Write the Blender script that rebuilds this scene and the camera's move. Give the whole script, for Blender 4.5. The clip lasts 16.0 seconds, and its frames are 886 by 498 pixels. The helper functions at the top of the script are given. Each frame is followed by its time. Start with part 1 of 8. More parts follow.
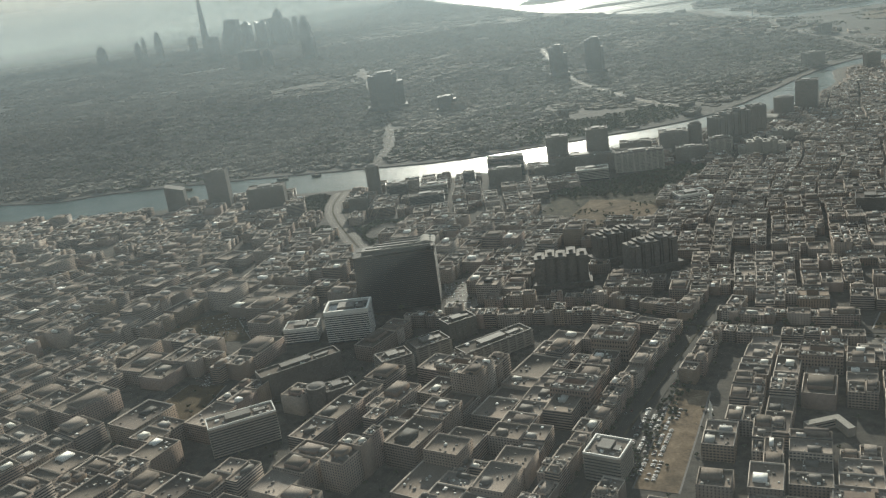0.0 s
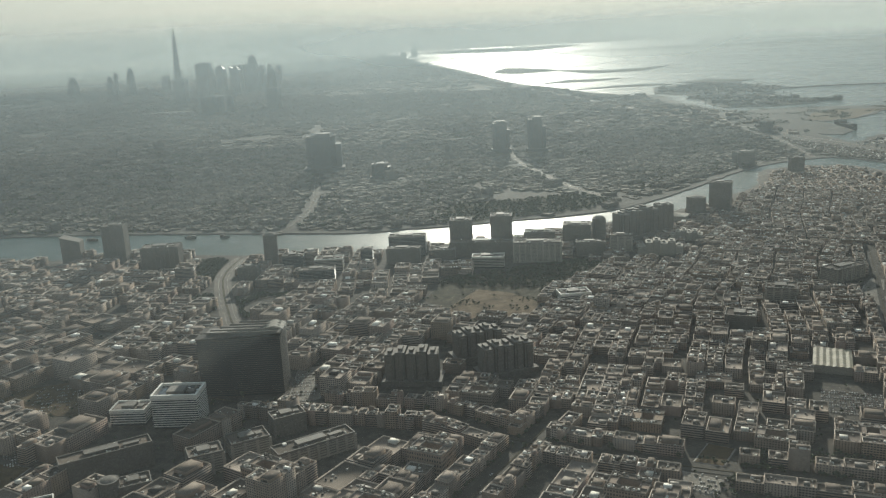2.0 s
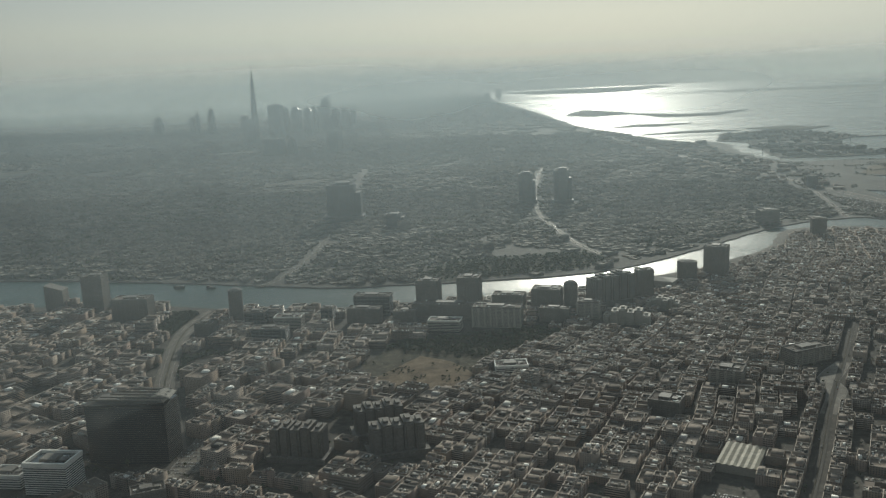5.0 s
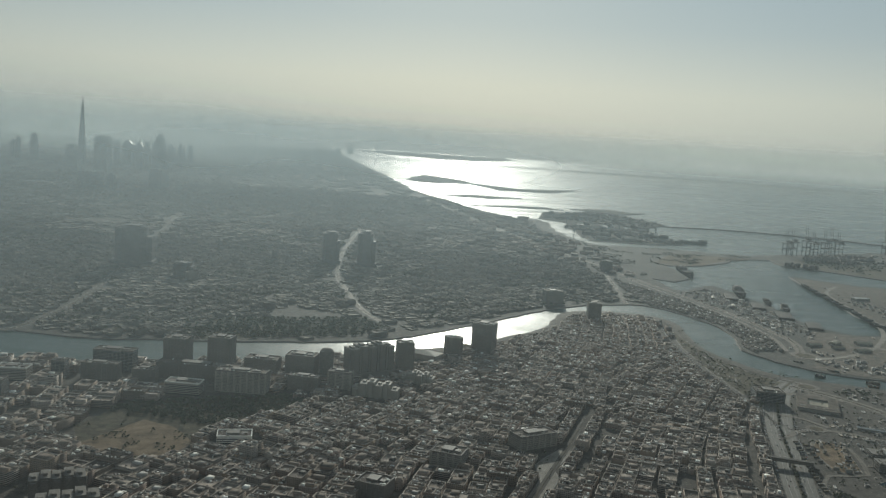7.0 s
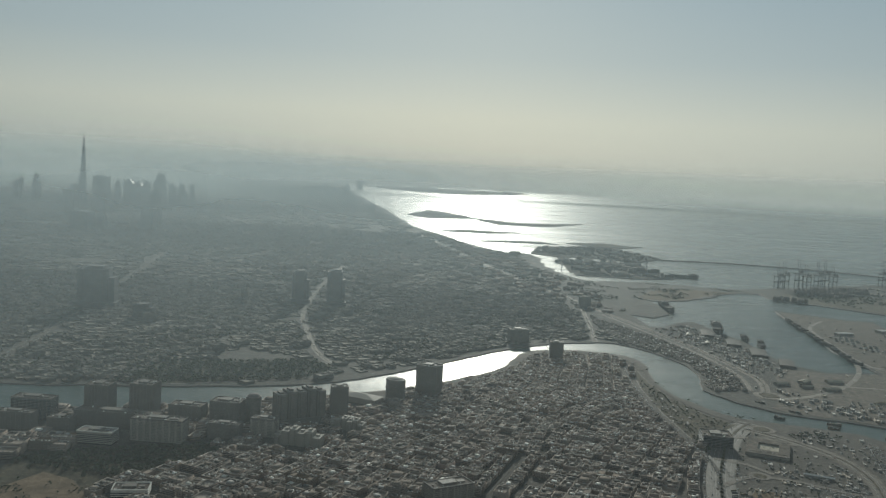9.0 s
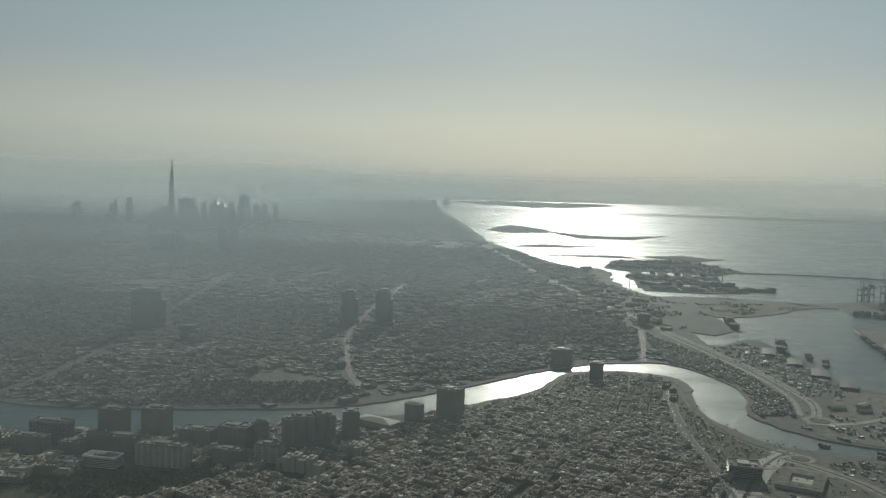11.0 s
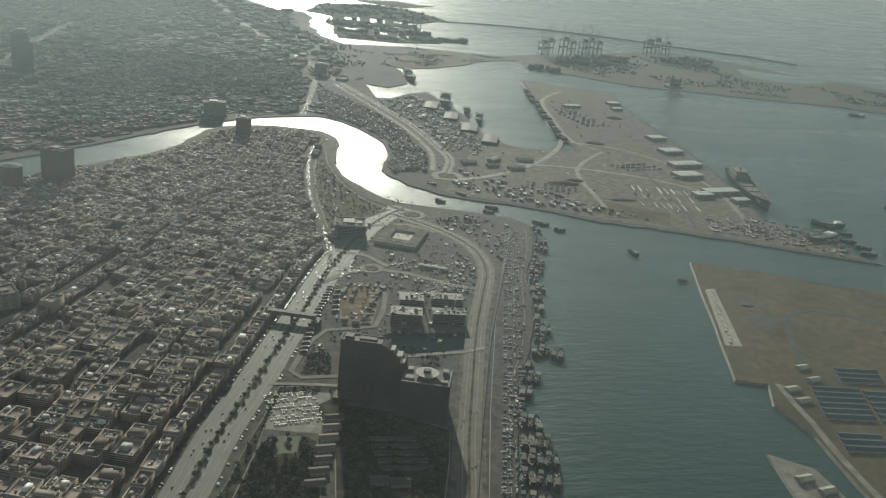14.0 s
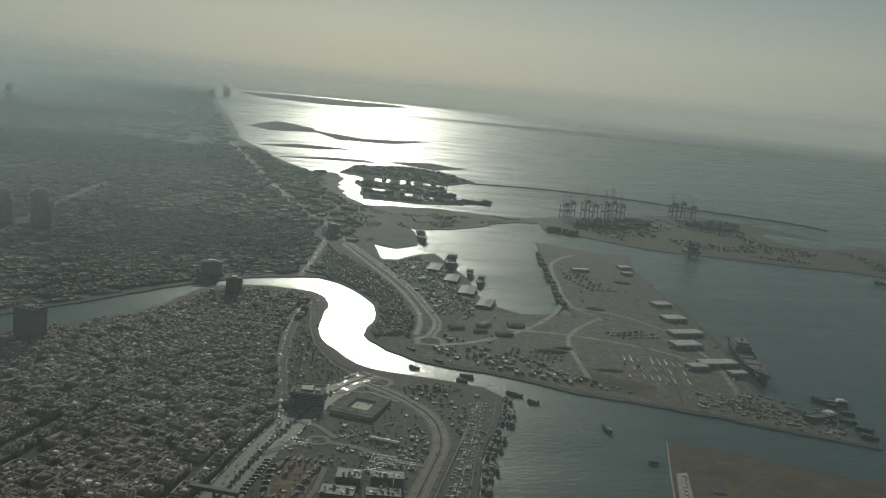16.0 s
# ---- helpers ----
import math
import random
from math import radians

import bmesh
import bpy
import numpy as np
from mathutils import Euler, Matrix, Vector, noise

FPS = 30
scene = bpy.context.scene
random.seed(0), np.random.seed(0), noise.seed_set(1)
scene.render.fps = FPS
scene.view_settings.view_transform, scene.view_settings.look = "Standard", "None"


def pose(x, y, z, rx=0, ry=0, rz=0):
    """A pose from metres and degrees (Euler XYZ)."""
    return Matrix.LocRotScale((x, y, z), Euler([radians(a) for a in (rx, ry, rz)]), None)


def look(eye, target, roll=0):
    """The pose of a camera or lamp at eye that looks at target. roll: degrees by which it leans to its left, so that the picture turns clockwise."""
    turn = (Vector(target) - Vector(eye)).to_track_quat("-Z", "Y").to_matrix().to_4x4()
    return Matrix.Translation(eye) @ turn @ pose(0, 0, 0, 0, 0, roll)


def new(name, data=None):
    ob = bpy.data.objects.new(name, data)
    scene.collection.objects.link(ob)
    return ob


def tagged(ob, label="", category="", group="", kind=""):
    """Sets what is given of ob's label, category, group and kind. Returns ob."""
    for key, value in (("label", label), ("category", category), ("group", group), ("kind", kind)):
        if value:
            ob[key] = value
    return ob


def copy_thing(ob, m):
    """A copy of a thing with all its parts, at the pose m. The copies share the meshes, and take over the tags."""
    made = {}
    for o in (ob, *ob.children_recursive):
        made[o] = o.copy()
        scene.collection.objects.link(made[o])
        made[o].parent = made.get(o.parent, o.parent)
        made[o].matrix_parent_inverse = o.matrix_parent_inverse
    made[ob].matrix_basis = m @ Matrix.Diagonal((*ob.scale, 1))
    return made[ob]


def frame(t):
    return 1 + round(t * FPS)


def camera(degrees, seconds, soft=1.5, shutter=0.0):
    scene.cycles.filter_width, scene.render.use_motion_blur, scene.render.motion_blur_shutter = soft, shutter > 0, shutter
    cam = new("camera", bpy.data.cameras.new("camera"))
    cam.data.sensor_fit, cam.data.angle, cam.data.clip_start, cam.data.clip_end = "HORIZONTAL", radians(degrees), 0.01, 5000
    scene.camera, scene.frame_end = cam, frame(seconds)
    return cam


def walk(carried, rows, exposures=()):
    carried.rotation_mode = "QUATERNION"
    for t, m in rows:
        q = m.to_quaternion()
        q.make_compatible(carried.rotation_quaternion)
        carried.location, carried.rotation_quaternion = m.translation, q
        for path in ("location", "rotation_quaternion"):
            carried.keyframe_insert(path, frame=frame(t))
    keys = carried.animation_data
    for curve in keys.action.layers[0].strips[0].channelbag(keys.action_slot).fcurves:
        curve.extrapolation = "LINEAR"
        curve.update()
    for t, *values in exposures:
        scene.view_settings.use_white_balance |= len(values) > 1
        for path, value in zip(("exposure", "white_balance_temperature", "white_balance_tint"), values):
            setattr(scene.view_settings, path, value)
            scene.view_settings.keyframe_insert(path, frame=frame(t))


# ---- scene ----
# The whole place is laid out at about 1 : 5.7, so that the city and the sea out to the islands,
# some 28 km off, lie inside the lens's reach of 5000 m: one storey is 0.58 high.
STOREY = 0.58
cam = camera(54.29, 16.0, soft=1.3)
# seconds, eye, pitch, roll, yaw
PATH = [
    (0, (3.48, 7.43, 89.33), -17.46, -8.03, 2.84),
    (0.5, (11.75, 9.60, 90.87), -16.27, -5.80, 1.79),
    (1, (20.21, 11.66, 92.29), -15.19, -4.41, 1.09),
    (1.5, (28.83, 13.66, 93.61), -14.78, -4.10, 0.91),
    (2, (37.59, 15.61, 94.84), -14.01, -2.86, 0.68),
    (2.5, (46.47, 17.54, 96.00), -13.62, -2.24, -0.00),
    (3, (55.44, 19.46, 97.07), -13.96, -3.17, 1.04),
    (3.5, (64.49, 21.40, 98.09), -13.25, -4.35, 2.42),
    (3.7, (68.12, 22.19, 98.48), -12.80, -4.98, 2.22),
    (4.75, (87.31, 26.43, 100.40), -11.50, -3.60, 5.90),
    (5.8, (106.57, 30.92, 102.16), -10.17, 0.53, 6.88),
    (6, (110.24, 31.81, 102.49), -9.70, 2.09, 4.68),
    (6.5, (119.40, 34.09, 103.28), -8.18, 3.49, -0.91),
    (7, (128.53, 36.43, 104.07), -7.44, 3.88, -3.24),
    (7.5, (137.64, 38.84, 104.86), -7.08, 4.10, -3.94),
    (8, (146.71, 41.31, 105.64), -6.61, 3.96, -4.16),
    (8.5, (155.74, 43.84, 106.44), -5.76, 3.65, -3.96),
    (9, (164.73, 46.40, 107.24), -5.24, 3.12, -1.91),
    (9.2, (168.31, 47.44, 107.57), -5.27, 2.99, 0.11),
    (10.25, (187.01, 52.92, 109.36), -4.40, 2.20, 4.60),
    (11.3, (205.55, 58.32, 111.29), -4.89, 1.10, 3.92),
    (11.5, (209.06, 59.32, 111.67), -6.56, 1.21, 2.34),
    (12, (217.83, 61.77, 112.67), -12.80, 2.00, -4.43),
    (12.5, (226.59, 64.12, 113.71), -17.93, 2.26, -9.09),
    (13, (235.34, 66.32, 114.81), -20.86, 4.82, -12.94),
    (13.5, (244.10, 68.36, 115.96), -20.77, 5.45, -13.59),
    (14, (252.87, 70.18, 117.16), -20.40, 5.73, -13.76),
    (14.5, (261.69, 71.76, 118.42), -19.92, 5.53, -13.85),
    (15, (270.55, 73.04, 119.74), -19.63, 5.38, -13.42),
    (15.5, (279.49, 73.99, 121.13), -16.80, 5.62, -12.35),
    (16, (288.51, 74.56, 122.59), -10.54, 5.67, -9.10),
]


def aim(eye, pitch, roll, yaw):
    p, w = radians(pitch), radians(yaw)
    way = Vector((-math.sin(w) * math.cos(p), math.cos(w) * math.cos(p), math.sin(p)))
    return look(eye, Vector(eye) + way, roll)


EXPOSURES = [(0.0, 0.68, 6270, 3), (1.0, 0.64, 6280, 3), (3.0, 0.44, 6270, 3), (3.5, 0.31, 6250, 3), (6.5, 0.09, 6050, 2), (9.0, -0.04, 6000, 2), (11.5, -0.1, 6150, 2), (12.5, -0.03, 6250, 0), (13.0, 0.64, 6200, 0), (13.5, 0.48, 6250, 0), (14.0, 0.47, 6280, 0), (14.5, 0.34, 6300, 0), (15.0, 0.3, 6300, 0), (15.5, 0.32, 6350, 0), (16.0, -0.47, 6220, 0)]
walk(cam, [(t, aim(eye, pitch, roll, yaw)) for t, eye, pitch, roll, yaw in PATH], EXPOSURES)

# ---- daylight: a low hazy sun over the sea ----
SUN_AZ, SUN_EL = radians(3.6), radians(19.0)
world = bpy.data.worlds.new("sky")
scene.world = world
world.use_nodes = True
wn, wl = world.node_tree.nodes, world.node_tree.links
wn.clear()
w_out, w_bg, w_sky = wn.new("ShaderNodeOutputWorld"), wn.new("ShaderNodeBackground"), wn.new("ShaderNodeTexSky")
w_sky.sky_type, w_sky.sun_disc = "NISHITA", False
w_sky.sun_elevation, w_sky.sun_rotation = SUN_EL, SUN_AZ
w_sky.air_density, w_sky.dust_density, w_sky.ozone_density, w_sky.altitude = 1.0, 1.5, 1.5, 100
# the haze of the horizon goes on below it
w_co, w_sep, w_max, w_com = wn.new("ShaderNodeTexCoord"), wn.new("ShaderNodeSeparateXYZ"), wn.new("ShaderNodeMath"), wn.new("ShaderNodeCombineXYZ")
w_max.operation = "MAXIMUM"
w_max.inputs[1].default_value = 0.012
wl.new(w_co.outputs["Generated"], w_sep.inputs[0])
wl.new(w_sep.outputs["Z"], w_max.inputs[0])
wl.new(w_sep.outputs["X"], w_com.inputs["X"])
wl.new(w_sep.outputs["Y"], w_com.inputs["Y"])
wl.new(w_max.outputs[0], w_com.inputs["Z"])
wl.new(w_com.outputs[0], w_sky.inputs["Vector"])
w_nish = wn.new("ShaderNodeVectorMath")
w_nish.operation = "SCALE"
w_nish.inputs["Scale"].default_value = 0.05
wl.new(w_sky.outputs[0], w_nish.inputs[0])
# sea haze: cream at the horizon, pale blue above
w_ramp = wn.new("ShaderNodeValToRGB")
HAZE = [(0.0, (0.40, 0.43, 0.415)), (0.012, (0.51, 0.51, 0.455)), (0.06, (0.56, 0.55, 0.475)), (0.13, (0.4, 0.44, 0.44)), (0.26, (0.275, 0.35, 0.4)), (0.5, (0.32, 0.39, 0.44)), (1.0, (0.32, 0.39, 0.44))]
while len(w_ramp.color_ramp.elements) < len(HAZE):
    w_ramp.color_ramp.elements.new(0.5)
for e, (p, c) in zip(w_ramp.color_ramp.elements, HAZE):
    e.position, e.color = p, (*c, 1)
wl.new(w_sep.outputs["Z"], w_ramp.inputs[0])
w_mix = wn.new("ShaderNodeMix")
w_mix.data_type = "RGBA"
w_mix.inputs["Factor"].default_value = 0.93
wl.new(w_nish.outputs[0], w_mix.inputs["A"])
wl.new(w_ramp.outputs[0], w_mix.inputs["B"])
# hazy air scatters forwards: the sky is brightest round the sun and dim behind the camera
w_dot, w_fall, w_dim = wn.new("ShaderNodeVectorMath"), wn.new("ShaderNodeMapRange"), wn.new("ShaderNodeVectorMath")
w_dot.operation, w_dim.operation = "DOT_PRODUCT", "SCALE"
w_dot.inputs[1].default_value = (math.sin(SUN_AZ) * math.cos(SUN_EL), math.cos(SUN_AZ) * math.cos(SUN_EL), math.sin(SUN_EL))
w_fall.interpolation_type = "SMOOTHSTEP"
w_fall.inputs["From Min"].default_value, w_fall.inputs["From Max"].default_value = 0.45, 1.0
w_fall.inputs["To Min"].default_value, w_fall.inputs["To Max"].default_value = 0.46, 1.04
wl.new(w_co.outputs["Generated"], w_dot.inputs[0])
wl.new(w_dot.outputs["Value"], w_fall.inputs["Value"])
wl.new(w_mix.outputs["Result"], w_dim.inputs[0])
wl.new(w_fall.outputs["Result"], w_dim.inputs["Scale"])
w_bg.inputs["Strength"].default_value = 1.0
wl.new(w_dim.outputs[0], w_bg.inputs["Color"])
wl.new(w_bg.outputs[0], w_out.inputs["Surface"])
sun = bpy.data.lights.new("sun", "SUN")
sun.energy, sun.angle, sun.color = 4.8, radians(0.8), (1.0, 0.92, 0.78)
s_way = Vector((math.sin(SUN_AZ) * math.cos(SUN_EL), math.cos(SUN_AZ) * math.cos(SUN_EL), math.sin(SUN_EL)))
new("sun", sun).matrix_world = look(s_way * 100, (0, 0, 0))


# ---- materials ----
def material(name, colours, rough=0.8, metal=0.0, grain=1.0, stain=0.12, bump=0.0, vary="", mottle=0.0, spec=0.5):
    """colours: two or more that a coarse noise mixes; vary: 'island' or 'object' picks among them per piece instead."""
    m = bpy.data.materials.new(name)
    m.use_nodes = True
    n, l = m.node_tree.nodes, m.node_tree.links
    b = n["Principled BSDF"]
    b.inputs["Roughness"].default_value, b.inputs["Metallic"].default_value = rough, metal
    b.inputs["Specular IOR Level"].default_value = spec
    co = n.new("ShaderNodeTexCoord")
    geo = n.new("ShaderNodeNewGeometry")
    big = n.new("ShaderNodeTexNoise")
    big.inputs["Scale"].default_value, big.inputs["Detail"].default_value = 0.09 * grain, 5
    fine = n.new("ShaderNodeTexNoise")
    fine.inputs["Scale"].default_value, fine.inputs["Detail"].default_value = 1.9 * grain, 4
    for t in (big, fine):
        l.new(geo.outputs["Position"], t.inputs["Vector"])
    ramp = n.new("ShaderNodeValToRGB")
    cr = ramp.color_ramp
    k = len(colours)
    while len(cr.elements) < k:
        cr.elements.new(0.5)
    for i, c in enumerate(colours):
        cr.elements[i].position = 0.3 + 0.4 * i / max(1, k - 1) if not vary else i / k
        cr.elements[i].color = (*c, 1)
    if vary:
        cr.interpolation = "CONSTANT"
    if vary == "island":
        l.new(geo.outputs["Random Per Island"], ramp.inputs[0])
    elif vary == "object":
        oi = n.new("ShaderNodeObjectInfo")
        l.new(oi.outputs["Random"], ramp.inputs[0])
    else:
        l.new(big.outputs["Fac"], ramp.inputs[0])
    mr = n.new("ShaderNodeMapRange")
    mr.inputs["From Min"].default_value, mr.inputs["From Max"].default_value = 0.25, 0.75
    mr.inputs["To Min"].default_value, mr.inputs["To Max"].default_value = 1 - stain, 1 + stain
    l.new(fine.outputs["Fac"], mr.inputs["Value"])
    mix = n.new("ShaderNodeVectorMath")
    mix.operation = "SCALE"
    l.new(ramp.outputs["Color"], mix.inputs[0])
    l.new(mr.outputs["Result"], mix.inputs["Scale"])
    if mottle:
        patchy, span, both = n.new("ShaderNodeTexNoise"), n.new("ShaderNodeMapRange"), n.new("ShaderNodeMath")
        patchy.inputs["Scale"].default_value, patchy.inputs["Detail"].default_value, patchy.inputs["Roughness"].default_value = 0.34, 7, 0.72
        l.new(geo.outputs["Position"], patchy.inputs["Vector"])
        span.inputs["From Min"].default_value, span.inputs["From Max"].default_value = 0.3, 0.7
        span.inputs["To Min"].default_value, span.inputs["To Max"].default_value = 1 - mottle, 1 + mottle
        l.new(patchy.outputs["Fac"], span.inputs["Value"])
        both.operation = "MULTIPLY"
        l.new(span.outputs["Result"], both.inputs[0])
        l.new(mr.outputs["Result"], both.inputs[1])
        l.new(both.outputs[0], mix.inputs["Scale"])
    l.new(mix.outputs[0], b.inputs["Base Color"])
    if bump:
        bp = n.new("ShaderNodeBump")
        bp.inputs["Strength"].default_value, bp.inputs["Distance"].default_value = bump, 0.05
        l.new(fine.outputs["Fac"], bp.inputs["Height"])
        l.new(bp.outputs[0], b.inputs["Normal"])
    return m


def windowed(m, wide=0.5, tall=STOREY, glass=(0.045, 0.046, 0.048), fill_u=0.55, fill_v=0.5, mixed=False):
    """Adds rows of dark panes to a wall material, by the wall's own metres (UV)."""
    n, l = m.node_tree.nodes, m.node_tree.links
    b = n["Principled BSDF"]
    was = b.inputs["Base Color"].links[0].from_socket
    uv = n.new("ShaderNodeUVMap")
    sep = n.new("ShaderNodeSeparateXYZ")
    l.new(uv.outputs[0], sep.inputs[0])
    marks = []
    for axis, size, part_ in (("X", wide, fill_u), ("Y", tall, fill_v)):
        d = n.new("ShaderNodeMath")
        d.operation = "DIVIDE"
        d.inputs[1].default_value = size
        l.new(sep.outputs[axis], d.inputs[0])
        f = n.new("ShaderNodeMath")
        f.operation = "FRACT"
        l.new(d.outputs[0], f.inputs[0])
        c = n.new("ShaderNodeMath")
        c.operation = "COMPARE"
        c.inputs[1].default_value, c.inputs[2].default_value = 0.5, part_ / 2
        if axis == "X" and mixed:
            which, pick = n.new("ShaderNodeNewGeometry"), n.new("ShaderNodeMath")
            pick.operation = "MULTIPLY"
            pick.inputs[1].default_value = 7.31
            l.new(which.outputs["Random Per Island"], pick.inputs[0])
            turn = n.new("ShaderNodeMath")
            turn.operation = "FRACT"
            l.new(pick.outputs[0], turn.inputs[0])
            kinds = n.new("ShaderNodeValToRGB")
            kinds.color_ramp.interpolation = "CONSTANT"
            while len(kinds.color_ramp.elements) < 5:
                kinds.color_ramp.elements.new(0.5)
            for e, (p, v) in zip(kinds.color_ramp.elements, ((0.0, 0.24), (0.25, 0.6), (0.5, 0.14), (0.7, 0.33), (0.88, 0.0))):
                e.position, e.color = p, (v, v, v, 1)
            l.new(turn.outputs[0], kinds.inputs[0])
            l.new(kinds.outputs[0], c.inputs[2])
        l.new(f.outputs[0], c.inputs[0])
        marks.append(c)
    both = n.new("ShaderNodeMath")
    both.operation = "MULTIPLY"
    l.new(marks[0].outputs[0], both.inputs[0])
    l.new(marks[1].outputs[0], both.inputs[1])
    mx = n.new("ShaderNodeMix")
    mx.data_type = "RGBA"
    l.new(both.outputs[0], mx.inputs["Factor"])
    l.new(was, mx.inputs["A"])
    mx.inputs["B"].default_value = (*glass, 1)
    l.new(mx.outputs["Result"], b.inputs["Base Color"])
    r = n.new("ShaderNodeMapRange")
    r.inputs["To Min"].default_value, r.inputs["To Max"].default_value = b.inputs["Roughness"].default_value, 0.12
    l.new(both.outputs[0], r.inputs["Value"])
    l.new(r.outputs["Result"], b.inputs["Roughness"])
    return m


BEIGES = ((0.27, 0.208, 0.163), (0.316, 0.254, 0.206), (0.215, 0.161, 0.126), (0.272, 0.203, 0.166), (0.355, 0.297, 0.248), (0.242, 0.2, 0.167), (0.253, 0.189, 0.138), (0.185, 0.146, 0.119))
ROOFS = ((0.156, 0.13, 0.108), (0.194, 0.165, 0.14), (0.115, 0.098, 0.082), (0.226, 0.194, 0.167), (0.134, 0.111, 0.093), (0.1, 0.084, 0.073), (0.17, 0.141, 0.117))
M_WALL = windowed(material("painted_render_wall", BEIGES, 0.85, vary="island", stain=0.15, spec=0.15), 0.62, STOREY, fill_u=0.6, fill_v=0.46, mixed=True)
M_ROOF = material("dusty_roof", ROOFS, 0.9, vary="island", stain=0.32, grain=2.2, spec=0.08)
M_RIM = material("parapet_rim", ((0.297, 0.248, 0.205), (0.354, 0.301, 0.251), (0.217, 0.183, 0.149), (0.413, 0.358, 0.306)), 0.8, vary="island", stain=0.2, spec=0.1)
# roof plant in mixed tones; the palest two also paint sun glints off metal
M_BOX = material("roof_plant", ((0.719, 0.696, 0.65), (0.58, 0.557, 0.499), (0.058, 0.055, 0.05), (0.209, 0.191, 0.169), (0.139, 0.128, 0.115), (0.306, 0.288, 0.263), (0.1, 0.093, 0.085), (0.186, 0.16, 0.135), (0.391, 0.374, 0.345), (0.121, 0.109, 0.096)), 0.75, vary="island", stain=0.15, spec=0.12)
M_WALL_T = windowed(material("painted_wall_thing", BEIGES, 0.85, vary="object", stain=0.15, spec=0.15), 0.5, STOREY, fill_u=0.3, fill_v=0.3)
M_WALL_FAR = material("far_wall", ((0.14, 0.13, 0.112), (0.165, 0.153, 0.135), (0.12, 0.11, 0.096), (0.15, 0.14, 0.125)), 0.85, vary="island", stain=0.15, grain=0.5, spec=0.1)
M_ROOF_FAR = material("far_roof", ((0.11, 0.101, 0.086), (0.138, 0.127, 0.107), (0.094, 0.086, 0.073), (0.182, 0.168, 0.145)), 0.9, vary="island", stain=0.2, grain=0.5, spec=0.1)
M_PLAIN = material("concrete_plain", ((0.28, 0.255, 0.215), (0.35, 0.32, 0.275)), 0.75, stain=0.2, grain=2, spec=0.2)
M_WHITE = material("white_paint", ((0.667, 0.638, 0.58), (0.797, 0.768, 0.711)), 0.6, stain=0.12, grain=2)
M_PANE = material("window_pane", ((0.03, 0.035, 0.04), (0.05, 0.055, 0.06)), 0.12, stain=0.2)
M_GLASS = material("tinted_curtain_glass", ((0.025, 0.032, 0.036), (0.045, 0.052, 0.055)), 0.16, stain=0.2)
M_DARK = material("dark_brown_cladding", ((0.05, 0.046, 0.042), (0.085, 0.077, 0.067)), 0.65, stain=0.25, spec=0.08)
M_BROWN = material("brown_tower_cladding", ((0.13, 0.12, 0.108), (0.18, 0.166, 0.148)), 0.75, stain=0.25, spec=0.1)
M_FAR_T = material("hazed_tower_cladding", ((0.068, 0.068, 0.068), (0.086, 0.086, 0.084)), 0.7, stain=0.15, spec=0.15)
M_BAND = material("spandrel_concrete", ((0.12, 0.11, 0.098), (0.18, 0.165, 0.145)), 0.7, stain=0.2, spec=0.2)
M_STEEL = material("painted_steel", ((0.16, 0.17, 0.18), (0.24, 0.25, 0.25)), 0.5, 0.3, stain=0.15)
M_ASPHALT = material("asphalt", ((0.085, 0.074, 0.061), (0.118, 0.1, 0.081)), 0.82, stain=0.35, grain=3.0, spec=0.25, mottle=0.2)
M_TAR = material("dark_asphalt", ((0.045, 0.042, 0.037), (0.066, 0.06, 0.051)), 0.88, stain=0.35, grain=3.0, spec=0.15)
M_PAVE = material("pale_paving", ((0.12, 0.108, 0.09), (0.19, 0.17, 0.142)), 0.8, stain=0.3, grain=1.8, spec=0.2, mottle=0.4)
M_LINE = material("road_paint", ((0.4, 0.385, 0.35), (0.25, 0.24, 0.215)), 0.8, stain=0.4, grain=2, spec=0.2)
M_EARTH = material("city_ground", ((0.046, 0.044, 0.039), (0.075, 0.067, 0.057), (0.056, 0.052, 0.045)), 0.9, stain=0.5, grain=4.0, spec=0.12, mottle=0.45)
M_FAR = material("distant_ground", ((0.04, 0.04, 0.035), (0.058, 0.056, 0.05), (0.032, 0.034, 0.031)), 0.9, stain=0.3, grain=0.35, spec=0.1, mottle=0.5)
M_SAND = material("reclaimed_sand", ((0.065, 0.048, 0.027), (0.086, 0.063, 0.035), (0.048, 0.036, 0.021)), 0.92, stain=0.16, grain=0.4, spec=0.08, mottle=0.38)
M_YARD = material("port_yard", ((0.071, 0.062, 0.052), (0.108, 0.092, 0.075), (0.051, 0.046, 0.04)), 0.9, stain=0.45, grain=2.2, spec=0.1, mottle=0.6)
M_ROCK = material("quay_rock", ((0.13, 0.12, 0.11), (0.22, 0.2, 0.18)), 0.85, stain=0.35, grain=3)
M_LEAF = material("dusty_leaves", ((0.06, 0.075, 0.04), (0.085, 0.1, 0.055), (0.045, 0.055, 0.033)), 0.8, vary="island", stain=0.3)
M_BARK = material("bark", ((0.14, 0.1, 0.07), (0.2, 0.15, 0.1)), 0.9, stain=0.3)
M_LAWN = material("lawn", ((0.04, 0.055, 0.024), (0.06, 0.075, 0.034)), 0.85, stain=0.3, grain=1.5)
M_LOT = material("trodden_sand_lot", ((0.145, 0.109, 0.076), (0.187, 0.141, 0.096), (0.111, 0.086, 0.061)), 0.95, stain=0.25, grain=1.0, spec=0.05, mottle=0.45)
